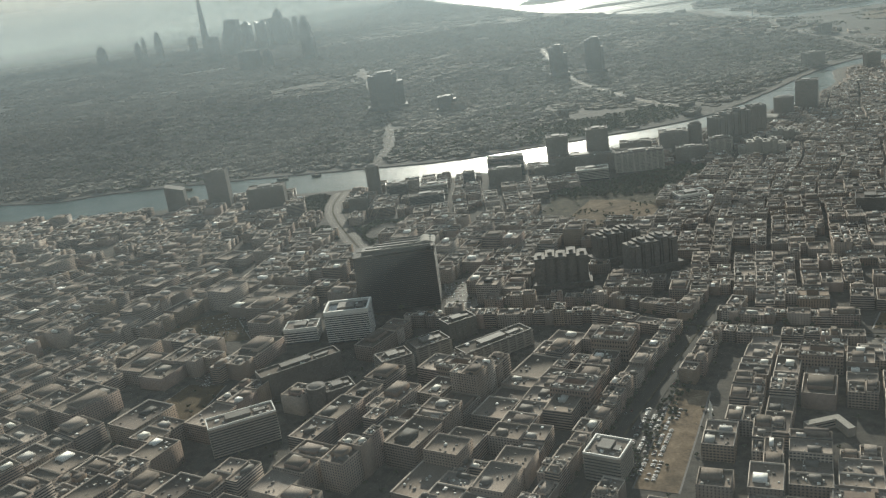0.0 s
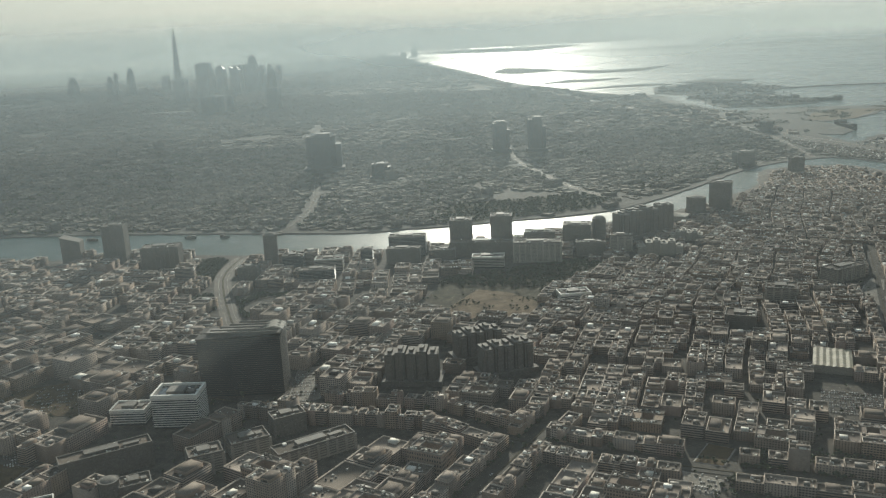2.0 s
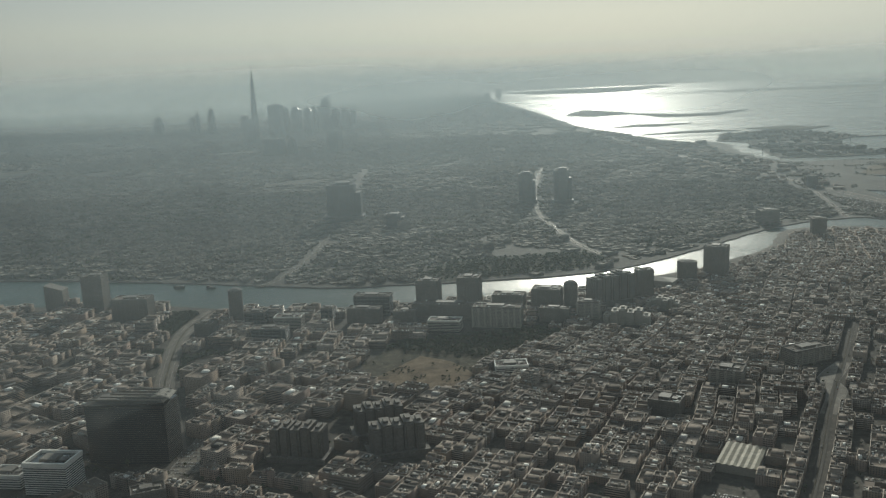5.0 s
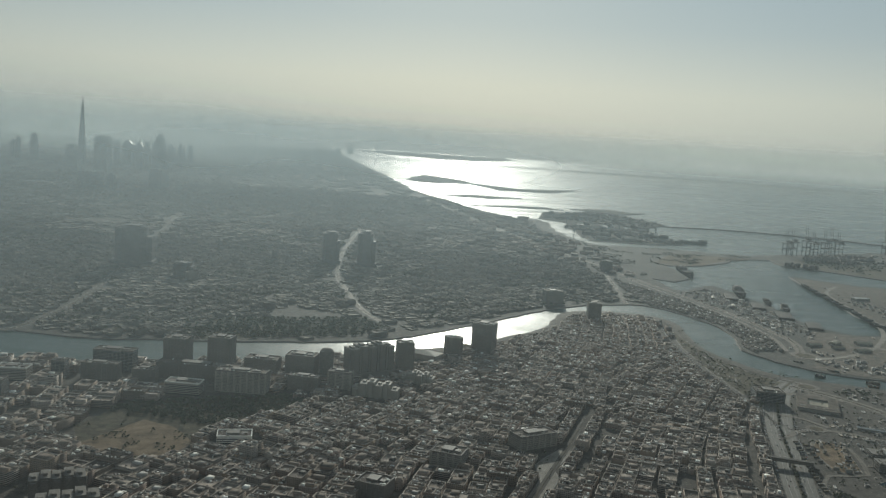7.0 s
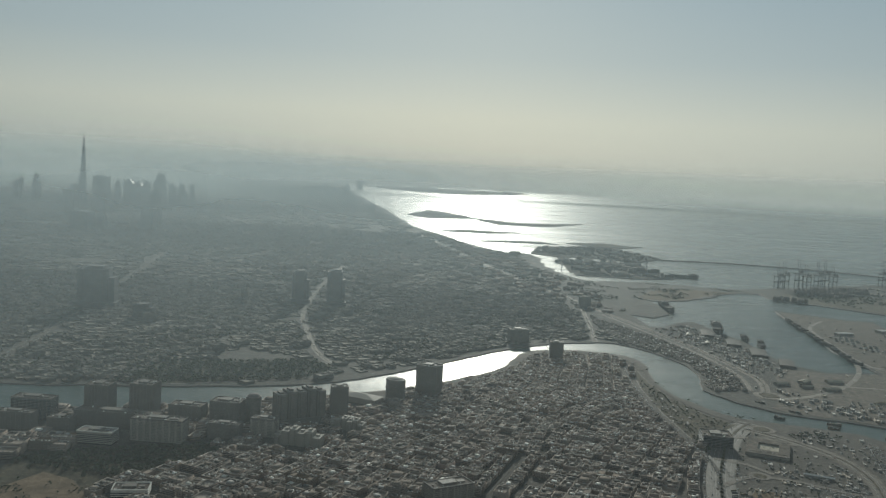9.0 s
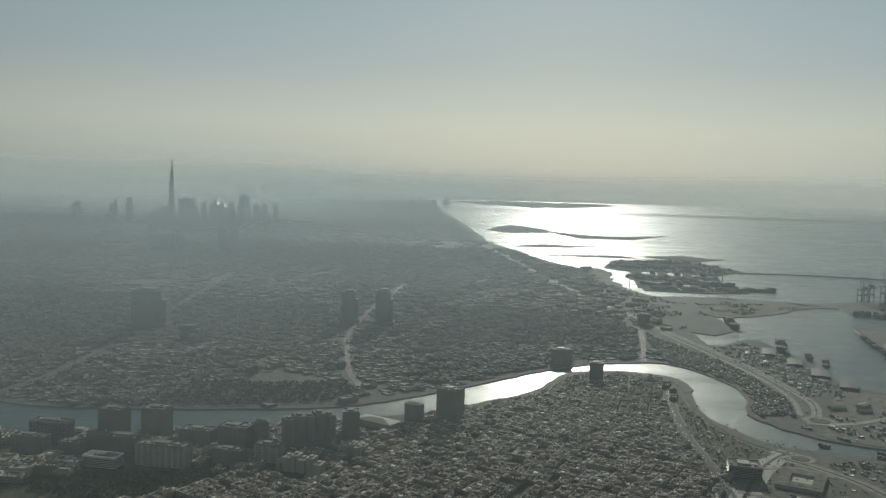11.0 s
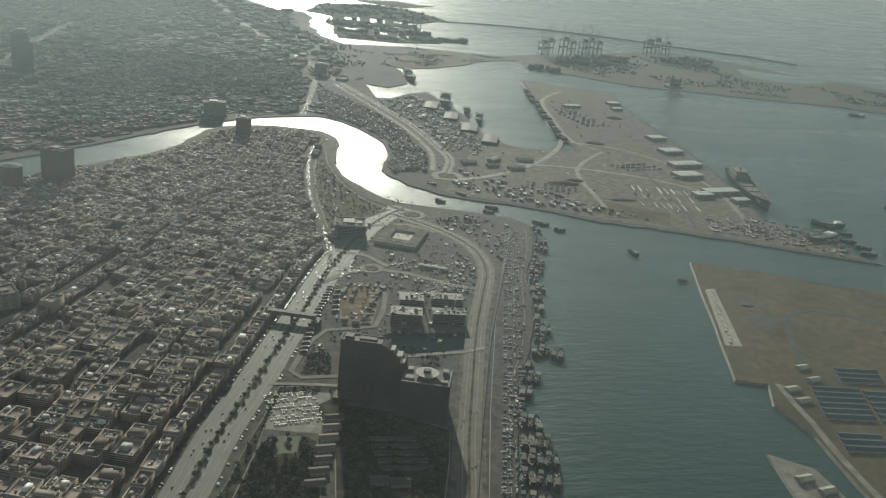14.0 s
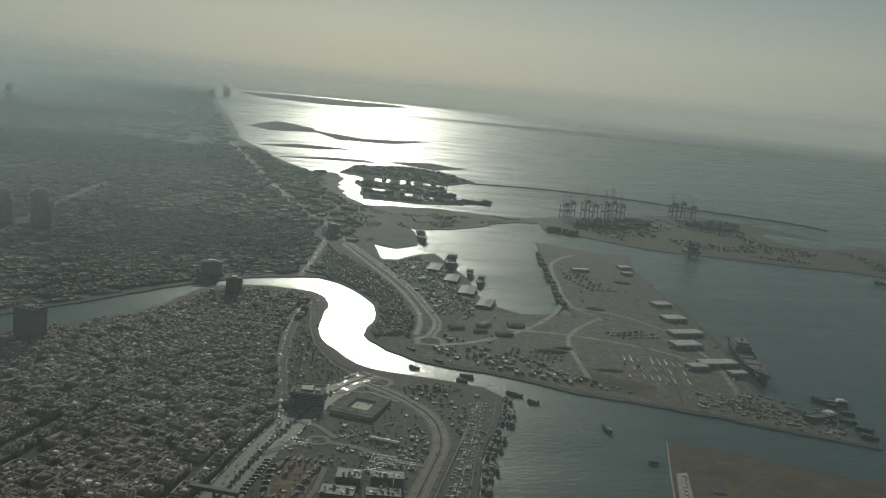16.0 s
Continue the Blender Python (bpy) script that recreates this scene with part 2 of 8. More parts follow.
M_GARDEN = material("watered_planting", ((0.03, 0.034, 0.022), (0.048, 0.048, 0.032), (0.022, 0.028, 0.018), (0.07, 0.06, 0.042)), 0.95, stain=0.4, grain=2.0, spec=0.08, mottle=0.6)
M_SCRUB = material("dry_scrub", ((0.052, 0.048, 0.035), (0.084, 0.072, 0.05), (0.036, 0.038, 0.026)), 0.95, stain=0.35, grain=1.2, spec=0.08, mottle=0.6)
M_HULL = material("weathered_hull", ((0.09, 0.065, 0.05), (0.14, 0.1, 0.07), (0.045, 0.06, 0.06), (0.06, 0.05, 0.045)), 0.75, vary="object", stain=0.25, grain=3)
M_DECK = material("deck_cargo", ((0.075, 0.07, 0.062), (0.04, 0.062, 0.058), (0.14, 0.13, 0.115), (0.055, 0.05, 0.044)), 0.85, vary="object", stain=0.2, grain=3)
M_CAR = material("car_paint", ((0.44, 0.432, 0.408), (0.08, 0.08, 0.08), (0.16, 0.156, 0.152), (0.32, 0.312, 0.296), (0.056, 0.056, 0.056), (0.112, 0.056, 0.048), (0.48, 0.472, 0.448), (0.224, 0.22, 0.212)), 0.45, 0.0, vary="island", stain=0.05, spec=0.3)
M_CAR_T = material("car_paint_single", ((0.51, 0.51, 0.493), (0.552, 0.552, 0.535), (0.102, 0.102, 0.111), (0.297, 0.297, 0.306), (0.425, 0.408, 0.374), (0.212, 0.06, 0.051)), 0.5, 0.0, vary="object", stain=0.05, spec=0.25)
M_BLUE = material("blue_sheet_roof", ((0.023, 0.039, 0.053), (0.039, 0.057, 0.073)), 0.7, 0.0, stain=0.25, grain=2, spec=0.15)
M_SHED = material("pale_sheet_roof", ((0.42, 0.41, 0.375), (0.32, 0.305, 0.275)), 0.45, 0.1, stain=0.15, grain=2)
M_STREET = material("worn_glossy_street", ((0.053, 0.05, 0.043), (0.083, 0.076, 0.064)), 0.75, stain=0.4, grain=2.5, spec=0.42)
M_POOL = material("murky_weeded_water", ((0.012, 0.022, 0.025), (0.018, 0.028, 0.03)), 1.0, stain=0.2, grain=2, spec=0.0)
M_GOODS = material("stacked_goods", ((0.22, 0.2, 0.175), (0.13, 0.12, 0.105), (0.32, 0.3, 0.27), (0.1, 0.095, 0.09), (0.2, 0.165, 0.125), (0.36, 0.34, 0.31)), 0.75, vary="island", stain=0.2)
M_GOODS_B = material("bungalow_roof", ((0.1, 0.088, 0.068), (0.14, 0.12, 0.095), (0.075, 0.068, 0.055)), 0.8, vary="object", stain=0.3, grain=3, spec=0.15)
M_BAR = material("dark_wet_sand", ((0.05, 0.048, 0.042), (0.075, 0.07, 0.06)), 0.95, stain=0.2, grain=0.4, spec=0.03, mottle=0.3)
# downtown towers: the blue-grey of haze is put into their base colour
M_HAZY = material("far_tower_cladding", ((0.07, 0.078, 0.083), (0.1, 0.108, 0.11)), 0.5, stain=0.1)


def water_material():
    m = bpy.data.materials.new("salt_water")
    m.use_nodes = True
    n, l = m.node_tree.nodes, m.node_tree.links
    b = n["Principled BSDF"]
    geo = n.new("ShaderNodeNewGeometry")
    big = n.new("ShaderNodeTexNoise")
    big.inputs["Scale"].default_value, big.inputs["Detail"].default_value = 0.006, 3
    l.new(geo.outputs["Position"], big.inputs["Vector"])
    ramp = n.new("ShaderNodeValToRGB")
    ramp.color_ramp.elements[0].position, ramp.color_ramp.elements[1].position = 0.35, 0.7
    ramp.color_ramp.elements[0].color, ramp.color_ramp.elements[1].color = (0.0055, 0.029, 0.0225, 1), (0.009, 0.036, 0.028, 1)
    l.new(big.outputs["Fac"], ramp.inputs[0])
    l.new(ramp.outputs[0], b.inputs["Base Color"])
    patch = n.new("ShaderNodeTexNoise")
    patch.inputs["Scale"].default_value, patch.inputs["Detail"].default_value = 0.02, 4
    mp = n.new("ShaderNodeMapping")
    mp.inputs["Scale"].default_value = (0.35, 1.0, 1.0)
    l.new(geo.outputs["Position"], mp.inputs["Vector"])
    l.new(mp.outputs[0], patch.inputs["Vector"])
    mr = n.new("ShaderNodeMapRange")
    mr.inputs["From Min"].default_value, mr.inputs["From Max"].default_value = 0.3, 0.7
    mr.inputs["To Min"].default_value, mr.inputs["To Max"].default_value = 0.38, 0.48
    l.new(patch.outputs["Fac"], mr.inputs["Value"])
    l.new(mr.outputs["Result"], b.inputs["Roughness"])
    b.inputs["IOR"].default_value = 1.33
    wave = n.new("ShaderNodeTexNoise")
    wave.inputs["Scale"].default_value, wave.inputs["Detail"].default_value = 1.3, 5
    l.new(mp.outputs[0], wave.inputs["Vector"])
    bp = n.new("ShaderNodeBump")
    bp.inputs["Strength"].default_value, bp.inputs["Distance"].default_value = 0.62, 0.25
    swell, both_waves = n.new("ShaderNodeTexNoise"), n.new("ShaderNodeMath")
    swell.inputs["Scale"].default_value, swell.inputs["Detail"].default_value = 0.42, 3
    l.new(mp.outputs[0], swell.inputs["Vector"])
    both_waves.operation = "MULTIPLY_ADD"
    both_waves.inputs[1].default_value = 1.6
    l.new(swell.outputs["Fac"], both_waves.inputs[0])
    l.new(wave.outputs["Fac"], both_waves.inputs[2])
    l.new(both_waves.outputs[0], bp.inputs["Height"])
    l.new(bp.outputs[0], b.inputs["Normal"])
    # calm water between the ruffled
    calm = n.new("ShaderNodeBsdfPrincipled")
    calm.inputs["Roughness"].default_value, calm.inputs["IOR"].default_value = 0.12, 1.33
    calm.inputs["Specular IOR Level"].default_value = 0.65
    l.new(ramp.outputs[0], calm.inputs["Base Color"])
    l.new(bp.outputs[0], calm.inputs["Normal"])
    both = n.new("ShaderNodeMixShader")
    share = n.new("ShaderNodeMapRange")
    share.inputs["From Min"].default_value, share.inputs["From Max"].default_value = 0.3, 0.7
    share.inputs["To Min"].default_value, share.inputs["To Max"].default_value = 0.3, 0.74
    l.new(patch.outputs["Fac"], share.inputs["Value"])
    l.new(share.outputs["Result"], both.inputs[0])
    l.new(b.outputs[0], both.inputs[1])
    l.new(calm.outputs[0], both.inputs[2])
    l.new(both.outputs[0], n["Material Output"].inputs["Surface"])
    return m


M_WATER = water_material()


# ---- mesh helpers ----
def mesh_object(name, bm, mat, label="", category="", kind="", group=""):
    me = bpy.data.meshes.new(name)
    bm.to_mesh(me)
    bm.free()
    for m in (mat if isinstance(mat, (list, tuple)) else [mat]):
        me.materials.append(m)
    return tagged(new(name, me), label, category, group, kind)


def part(name, bm, mat, parent, label=""):
    ob = mesh_object(name, bm, mat, label)
    ob.parent = parent
    return ob


def same_part(ob, parent, m):
    """A further piece on the same mesh."""
    o = bpy.data.objects.new(ob.name.split(".")[0], ob.data)
    scene.collection.objects.link(o)
    o.parent, o.matrix_basis = parent, m
    return o


def thing(name, label, category, x, y, z=0.6, turn=0.0, group="", kind=""):
    ob = tagged(new(name), label, category, group, kind)
    ob.empty_display_size = 0.2
    ob.matrix_basis = pose(x, y, z, 0, 0, turn)
    return ob


def box(bm, x0, x1, y0, y1, z0, z1, mi=0):
    v = [bm.verts.new(p) for p in ((x0, y0, z0), (x1, y0, z0), (x1, y1, z0), (x0, y1, z0), (x0, y0, z1), (x1, y0, z1), (x1, y1, z1), (x0, y1, z1))]
    for q in ((0, 3, 2, 1), (4, 5, 6, 7), (0, 1, 5, 4), (1, 2, 6, 5), (2, 3, 7, 6), (3, 0, 4, 7)):
        bm.faces.new([v[i] for i in q]).material_index = mi


def boxes(*rows):
    bm = bmesh.new()
    for r in rows:
        box(bm, *r)
    return bm


def prism(bm, ring, z0, z1, top=None, mi=0):
    """An upright form on a closed ring of (x, y); top: the ring at z1 if it differs."""
    lo = [bm.verts.new((x, y, z0)) for x, y in ring]
    hi = [bm.verts.new((x, y, z1)) for x, y in (top or ring)]
    k = len(ring)
    for i in range(k):
        bm.faces.new((lo[i], lo[(i + 1) % k], hi[(i + 1) % k], hi[i])).material_index = mi
    bm.faces.new(hi).material_index = mi
    bm.faces.new(lo[::-1]).material_index = mi


def ring_of(rx, ry, k=16, x=0.0, y=0.0, a0=0.0):
    return [(x + rx * math.cos(a0 + 2 * math.pi * i / k), y + ry * math.sin(a0 + 2 * math.pi * i / k)) for i in range(k)]


def frame_ring(bm, w, d, t, z0, z1, x=0.0, y=0.0):
    """Four thin walls round a w by d rectangle: a parapet or a band."""
    a, b = w / 2, d / 2
    box(bm, x - a, x + a, y - b, y - b + t, z0, z1)
    box(bm, x - a, x + a, y + b - t, y + b, z0, z1)
    box(bm, x - a, x - a + t, y - b + t, y + b - t, z0, z1)
    box(bm, x + a - t, x + a, y - b + t, y + b - t, z0, z1)


def curve_through(pts, step=6.0, closed=False):
    """Catmull-Rom through the control points."""
    p = [Vector(q) for q in pts]
    k, out = len(p), []
    for i in range(k if closed else k - 1):
        a, b, c, d = p[(i - 1) % k if closed else max(i - 1, 0)], p[i], p[(i + 1) % k], p[(i + 2) % k if closed else min(i + 2, k - 1)]
        m = max(1, int((c - b).length / step))
        for j in range(m):
            t = j / m
            out.append(0.5 * ((2 * b) + (c - a) * t + (2 * a - 5 * b + 4 * c - d) * t * t + (3 * b - a - 3 * c + d) * t ** 3))
    if not closed:
        out.append(p[-1])
    return out


def rough_line(pts, amount, seed):
    """Small unevenness along a shore."""
    out = []
    for q in pts:
        n = noise.noise(Vector((q[0] * 0.11, q[1] * 0.11, seed))) * amount
        m = noise.noise(Vector((q[0] * 0.11, q[1] * 0.11, seed + 40))) * amount
        out.append(Vector((q[0] + n, q[1] + m)))
    return out


def slab(name, outline, top, depth, mats, label, category="ground"):
    """A piece of land: a flat top with a sloped edge of rock."""
    bm = bmesh.new()
    hi = [bm.verts.new((q[0], q[1], top)) for q in outline]
    face = bm.faces.new(hi)
    face.normal_update()
    if face.normal.z < 0:
        bmesh.ops.reverse_faces(bm, faces=[face])
    hi = list(face.verts)
    mid = len(hi)
    lo = []
    for i in range(mid):
        a, b = hi[i - 1].co, hi[(i + 1) % mid].co
        t = (b - a).normalized()
        lo.append(bm.verts.new(hi[i].co + Vector((t.y * 0.7, -t.x * 0.7, -depth))))
    for i in range(mid):
        j = (i + 1) % mid
        bm.faces.new((hi[i], lo[i], lo[j], hi[j])).material_index = 1
    bmesh.ops.triangulate(bm, faces=[face])
    return mesh_object(name, bm, mats, label, category, "structure")


def ribbon(name, line, width, z, mat, label, category="road", kind="structure", parent=None, thick=0.05):
    """A strip of even width along a line, with thickness."""
    bm = bmesh.new()
    rows = []
    k = len(line)
    for i, q in enumerate(line):
        t = (Vector(line[min(i + 1, k - 1)]) - Vector(line[max(i - 1, 0)])).normalized()
        s = Vector((t.y, -t.x)) * (width[i] if isinstance(width, list) else width) / 2
        rows.append([bm.verts.new((q[0] + e * s.x, q[1] + e * s.y, h)) for e, h in ((-1, z), (1, z), (1, z - thick), (-1, z - thick))])
    for a, b in zip(rows, rows[1:]):
        bm.faces.new((a[0], a[1], b[1], b[0]))
        bm.faces.new((a[1], a[2], b[2], b[1]))
        bm.faces.new((a[3], a[0], b[0], b[3]))
    bmesh.ops.recalc_face_normals(bm, faces=bm.faces[:])
    ob = mesh_object(name, bm, mat, label, category, kind) if not parent else part(name, bm, mat, parent, label)
    return ob


# ---- water and land ----
wbm = bmesh.new()
bmesh.ops.create_grid(wbm, x_segments=24, y_segments=24, size=5200)
mesh_object("water", wbm, M_WATER, "calm teal sea water with a low sun on it", "water", "structure")

NEAR_BANK = [(-900, 700), (-500, 560), (-238, 428), (-159, 407), (-110, 412), (-65, 400), (-11, 396), (15, 399), (80, 418), (158, 455), (180, 474), (201, 494), (218, 516),
             (231, 552), (243, 565), (268, 570), (294, 562), (302, 538), (297, 502), (298, 474), (308, 448), (320, 432), (345, 423), (366, 414)]
CORNICHE = [(372, 404), (365, 378), (354, 350), (346, 318), (337, 291), (329, 276), (323, 257), (316, 233), (304, 195), (275, 110), (240, 0)]
FAR_BANK = [(-900, 780), (-500, 610), (-261, 474), (-187, 464), (-94, 451), (-16, 436), (23, 440), (72, 447), (125, 463), (172, 505), (209, 547), (240, 577),
            (270, 594), (296, 599), (314, 580), (326, 548), (327, 515), (319, 483), (329, 460), (349, 441), (377, 431), (408, 412), (454, 394), (486, 377)]
PORT_QUAYS = [(516, 364), (495, 422), (512, 489), (523, 565), (528, 628), (535, 686), (549, 745), (528, 747), (481, 783), (462, 680), (447, 605), (444, 543), (411, 539), (394, 559),
              (395, 620), (390, 654), (383, 702), (368, 692), (351, 670), (341, 671), (339, 723), (355, 712), (374, 733), (378, 785), (374, 819), (360, 826)]
SPIT = [(360, 826), (387, 808), (445, 845), (471, 885), (511, 893)]
NORTH_QUAY = [(507, 856), (546, 824), (586, 787), (626, 778), (682, 760), (756, 743), (804, 716), (1000, 640), (1300, 520)]
NORTH_SHORE = [(1320, 600), (1000, 760), (910, 850), (883, 877), (840, 914), (807, 976), (765, 1030), (688, 1022), (599, 972), (553, 950), (503, 924), (462, 927), (408, 941), (345, 932)]
COAST = [(327, 985), (320, 1067), (326, 1150), (314, 1208), (287, 1211), (247, 1306), (216, 1432), (167, 1611), (143, 1774), (100, 2113), (30, 2603), (-47, 3159), (-159, 4060), (-281, 4950)]


def sharp(pts, step=14.0):
    out = []
    for a, b in zip(pts, pts[1:]):
        a, b = Vector(a), Vector(b)
        m = max(1, int((b - a).length / step))
        out += [a.lerp(b, j / m) for j in range(m)]
    return out + [Vector(pts[-1])]


deira = rough_line(curve_through(NEAR_BANK, 7), 1.6, 1) + rough_line(curve_through(CORNICHE, 6), 1.0, 2) + [Vector(q) for q in ((200, -300), (-900, -300))]
bur = (rough_line(curve_through(FAR_BANK, 7), 1.8, 3) + rough_line(sharp(PORT_QUAYS), 0.8, 4) + rough_line(curve_through(SPIT), 2.0, 5) + rough_line(curve_through(NORTH_QUAY, 12), 1.0, 6)
       + rough_line(curve_through(NORTH_SHORE, 12), 6.0, 7) + rough_line(curve_through(COAST, 16), 9.0, 8) + [Vector(q) for q in ((-3600, 4000), (-3600, 780))])
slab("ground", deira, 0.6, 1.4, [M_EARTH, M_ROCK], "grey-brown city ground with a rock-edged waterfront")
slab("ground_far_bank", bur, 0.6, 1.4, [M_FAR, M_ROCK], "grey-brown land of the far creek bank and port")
ISLES = [
    ("island_sand", [(427, 364), (394, 270), (403, 267), (398, 256), (400, 240), (398, 220), (396, 195), (620, 150), (620, 290), (506, 330), (473, 342), (455, 353)], M_SAND, "flat reclaimed sand island with a rock edge", 0.5, 0.8),
    ("island_small", [(382, 233), (379, 216), (374, 195), (392, 190), (391, 226)], M_PAVE, "small paved island quay beside the sand island", 0.3, 0.7),
    ("mole", [(324, 1212), (349, 1325), (436, 1362), (479, 1312), (507, 1223), (458, 1160), (408, 1188), (352, 1180)], M_BAR, "long low outer mole of the dockyard", 4, 1.2),
    ("pier", [(339, 1116), (360, 1143), (392, 1119), (450, 1118), (447, 1066), (421, 1034), (382, 1066), (344, 1080)], M_BAR, "broad dockyard pier with sheds", 3, 1.0),
    ("pier_short", [(344, 1010), (368, 1001), (418, 1009), (462, 1019), (453, 987), (405, 971), (372, 975), (343, 977)], M_BAR, "short dockyard pier", 2, 1.0),
    ("dock_wall", [(356, 1190), (369, 1190), (354, 1006), (341, 1006)], M_BAR, "dark dock wall between basins", 2, 1.0),
    ("dock_wall_middle", [(388, 1180), (400, 1178), (384, 1000), (371, 1000)], M_BAR, "dark dock wall between basins", 2, 1.0),
    ("dock_wall_outer", [(420, 1180), (430, 1178), (409, 1001), (398, 1003)], M_BAR, "dark dock wall between basins", 2, 1.0),
    ("sandbar", [(240, 1362), (310, 1412), (367, 1416), (392, 1388), (300, 1378)], M_BAR, "low dark sandbar off the coast", 5, 1.0),
    ("sandbar_long", [(205, 1548), (258, 1618), (354, 1606), (300, 1560)], M_BAR, "low sandbar off the coast", 6, 1.0),
    ("sandbar_outer", [(144, 2020), (194, 2285), (286, 2115), (292, 2000), (198, 1938)], M_BAR, "low island off the coast", 10, 1.0),
    ("sandbar_spit", [(280, 2050), (387, 1915), (461, 1937), (545, 2002), (440, 1828), (337, 1815)], M_BAR, "thin spit of sand off the coast", 6, 1.0),
    ("sandbar_low", [(407, 1419), (474, 1458), (505, 1413), (533, 1418), (470, 1352)], M_BAR, "low islet beside the mole", 5, 1.0),
    ("palm_island", [(-98, 4600), (157, 4900), (405, 4850), (715, 4900), (746, 4612), (488, 4020), (287, 3905), (54, 4183)], M_BAR, "far low island near the horizon", 20, 2.5),
]
for i, (name, pts, mat, label, wob, top) in enumerate(ISLES):
    slab(name, rough_line(sharp(pts, 12 if pts[0][1] < 1200 else 60), wob, 20 + i), top, 1.4, [mat, M_ROCK], label, "island")
ribbon("breakwater", curve_through([(498, 1206), (590, 1210), (699, 1177), (788, 1107), (864, 1063), (898, 1014)], 20), 4.0, 1.4, M_ROCK, "thin curved rock breakwater in the sea", "breakwater", thick=2.0)

# the port's yard and the sand within it lie on the far land as surfaces of their own
yard = sharp([(342, 452), (352, 444), (377, 434), (408, 415), (454, 397), (486, 380), (513, 368), (493, 422), (509, 489), (520, 565), (525, 628), (532, 686), (545, 742), (527, 744), (482, 776), (465, 680), (450, 605), (446, 540), (411, 535), (388, 545), (372, 520), (362, 480)], 40)
slab("port_yard", yard, 0.68, 0.3, [M_YARD, M_YARD], "dusty open port yard", "yard")
slab("port_mole_sand", sharp([(520, 858), (548, 830), (588, 792), (628, 783), (684, 765), (757, 748), (806, 722), (1000, 650), (1290, 530), (1300, 596), (1000, 752), (905, 842), (835, 905), (760, 930), (690, 905), (600, 900), (540, 905)], 60), 0.68, 0.3, [M_SCRUB, M_SCRUB], "scrubby harbour mole", "yard")
slab("lagoon", curve_through([(776, 940), (800, 928), (838, 906), (852, 885), (800, 860), (765, 885)], 10, True), 0.74, 0.2, [M_WATER, M_ROCK], "shallow lagoon in the sandy mole", "water")

# ---- roads ----
MAIN = [(205, 120), (226, 180), (240, 224), (247.2, 250), (256, 275), (264.4, 301), (271.2, 320), (280, 348), (289, 371), (300, 396), (310, 412), (320, 424)]
CORN = [(268, 110), (286, 165), (300, 216), (307, 245), (315, 274), (324, 306), (333, 333), (339.5, 354), (340, 375), (334, 391), (325, 404), (314, 415)]
SHIND = [(345, 470), (351, 482), (359, 508), (358, 533), (352, 586), (338, 650), (321, 716), (308, 773), (293, 838), (262, 960), (236, 1100), (200, 1300), (150, 1550)]
SHIND_IN = [(345, 486), (350, 510), (351, 536), (345, 585), (331, 648), (315, 714)]
FOOT = [(286, 600), (294, 657), (304, 741)]
HIGHWAY = [(-10, 240), (-30, 280), (-41, 303), (-58, 360), (-58, 395)]
HIGHWAY_W = [(-52, 440), (-46, 456), (-44, 520), (-53, 599), (-75, 760), (-110, 1000)]
STREET_W = [(127, 494), (115, 524), (109, 544), (97, 603), (89, 649), (85, 762), (87, 845), (91, 950)]
AVENUE = [(5, 120), (19, 144), (32, 166), (44, 186), (60, 212)]
CROSS = [(-40, 240), (-5, 226), (29, 218), (47, 205), (68, 194), (100, 182), (150, 164), (205, 150)]
EASTROAD = [(110, 120), (139, 189), (159, 237), (175, 279), (193, 322), (209, 362)]
ROADS = []


def road(name, pts, width, label, lanes=0, step=7.0, z=0.66, mat=None):
    line = curve_through(pts, step)
    z += 0.005 * len(ROADS)
    ROADS.append((line, width))
    ob = ribbon(name, line, width, z, mat or M_ASPHALT, label)
    for k in range(lanes):
        off = width * ((k + 1) / (lanes + 1) - 0.5)
        side = []
        for i, q in enumerate(line):
            t = (line[min(i + 1, len(line) - 1)] - line[max(i - 1, 0)]).normalized()
            side.append((q.x + t.y * off, q.y - t.x * off))
        ribbon("lane_line" if k != lanes // 2 else "median", side, 0.06 if k != lanes // 2 else width * 0.1, z + (0.012 if k != lanes // 2 else 0.1), M_LINE if k != lanes // 2 else M_SCRUB, "", parent=ob, thick=0.01 if k != lanes // 2 else 0.1)
    return ob


ribbon("pavement_main", curve_through(MAIN, 7), 17.5, 0.604, M_EARTH, "dusty service lanes and kerbs beside the main road", "pavement")
ribbon("pavement_corniche", curve_through(CORN, 7), 8.2, 0.608, M_YARD, "dusty kerbs beside the waterfront road", "pavement")
road("road_main", MAIN, 10.2, "broad multi-lane city road in low sun", 5, mat=M_STREET)
road("road_corniche", CORN, 6.0, "waterfront road beside the dhow quay", 3)
road("road_shindagha", SHIND, 5.0, "dual road between creek and port", 1)
road("road_slip", SHIND_IN, 2.6, "slip road beside the dual road")
road("road_foot", FOOT, 3.4, "straight street leading off the creek", 1)
road("road_highway", HIGHWAY, 7, "broad road towards the creek bridge", 3)
road("road_highway_west", HIGHWAY_W, 4.6, "broad road on the far creek bank", 3, mat=M_TAR)
road("road_west", STREET_W, 3.2, "straight shopping street on the far bank", 1)
# avenue and east street: shade put into the road colour as darker asphalt
road("road_avenue", AVENUE, 4.5, "shaded avenue between apartment blocks", 1, mat=M_TAR)
road("road_cross", CROSS, 3.6, "cross street between apartment blocks", 1, mat=M_TAR)
road("road_east", EASTROAD, 2.0, "narrow straight city street in shade", 1, mat=M_TAR)


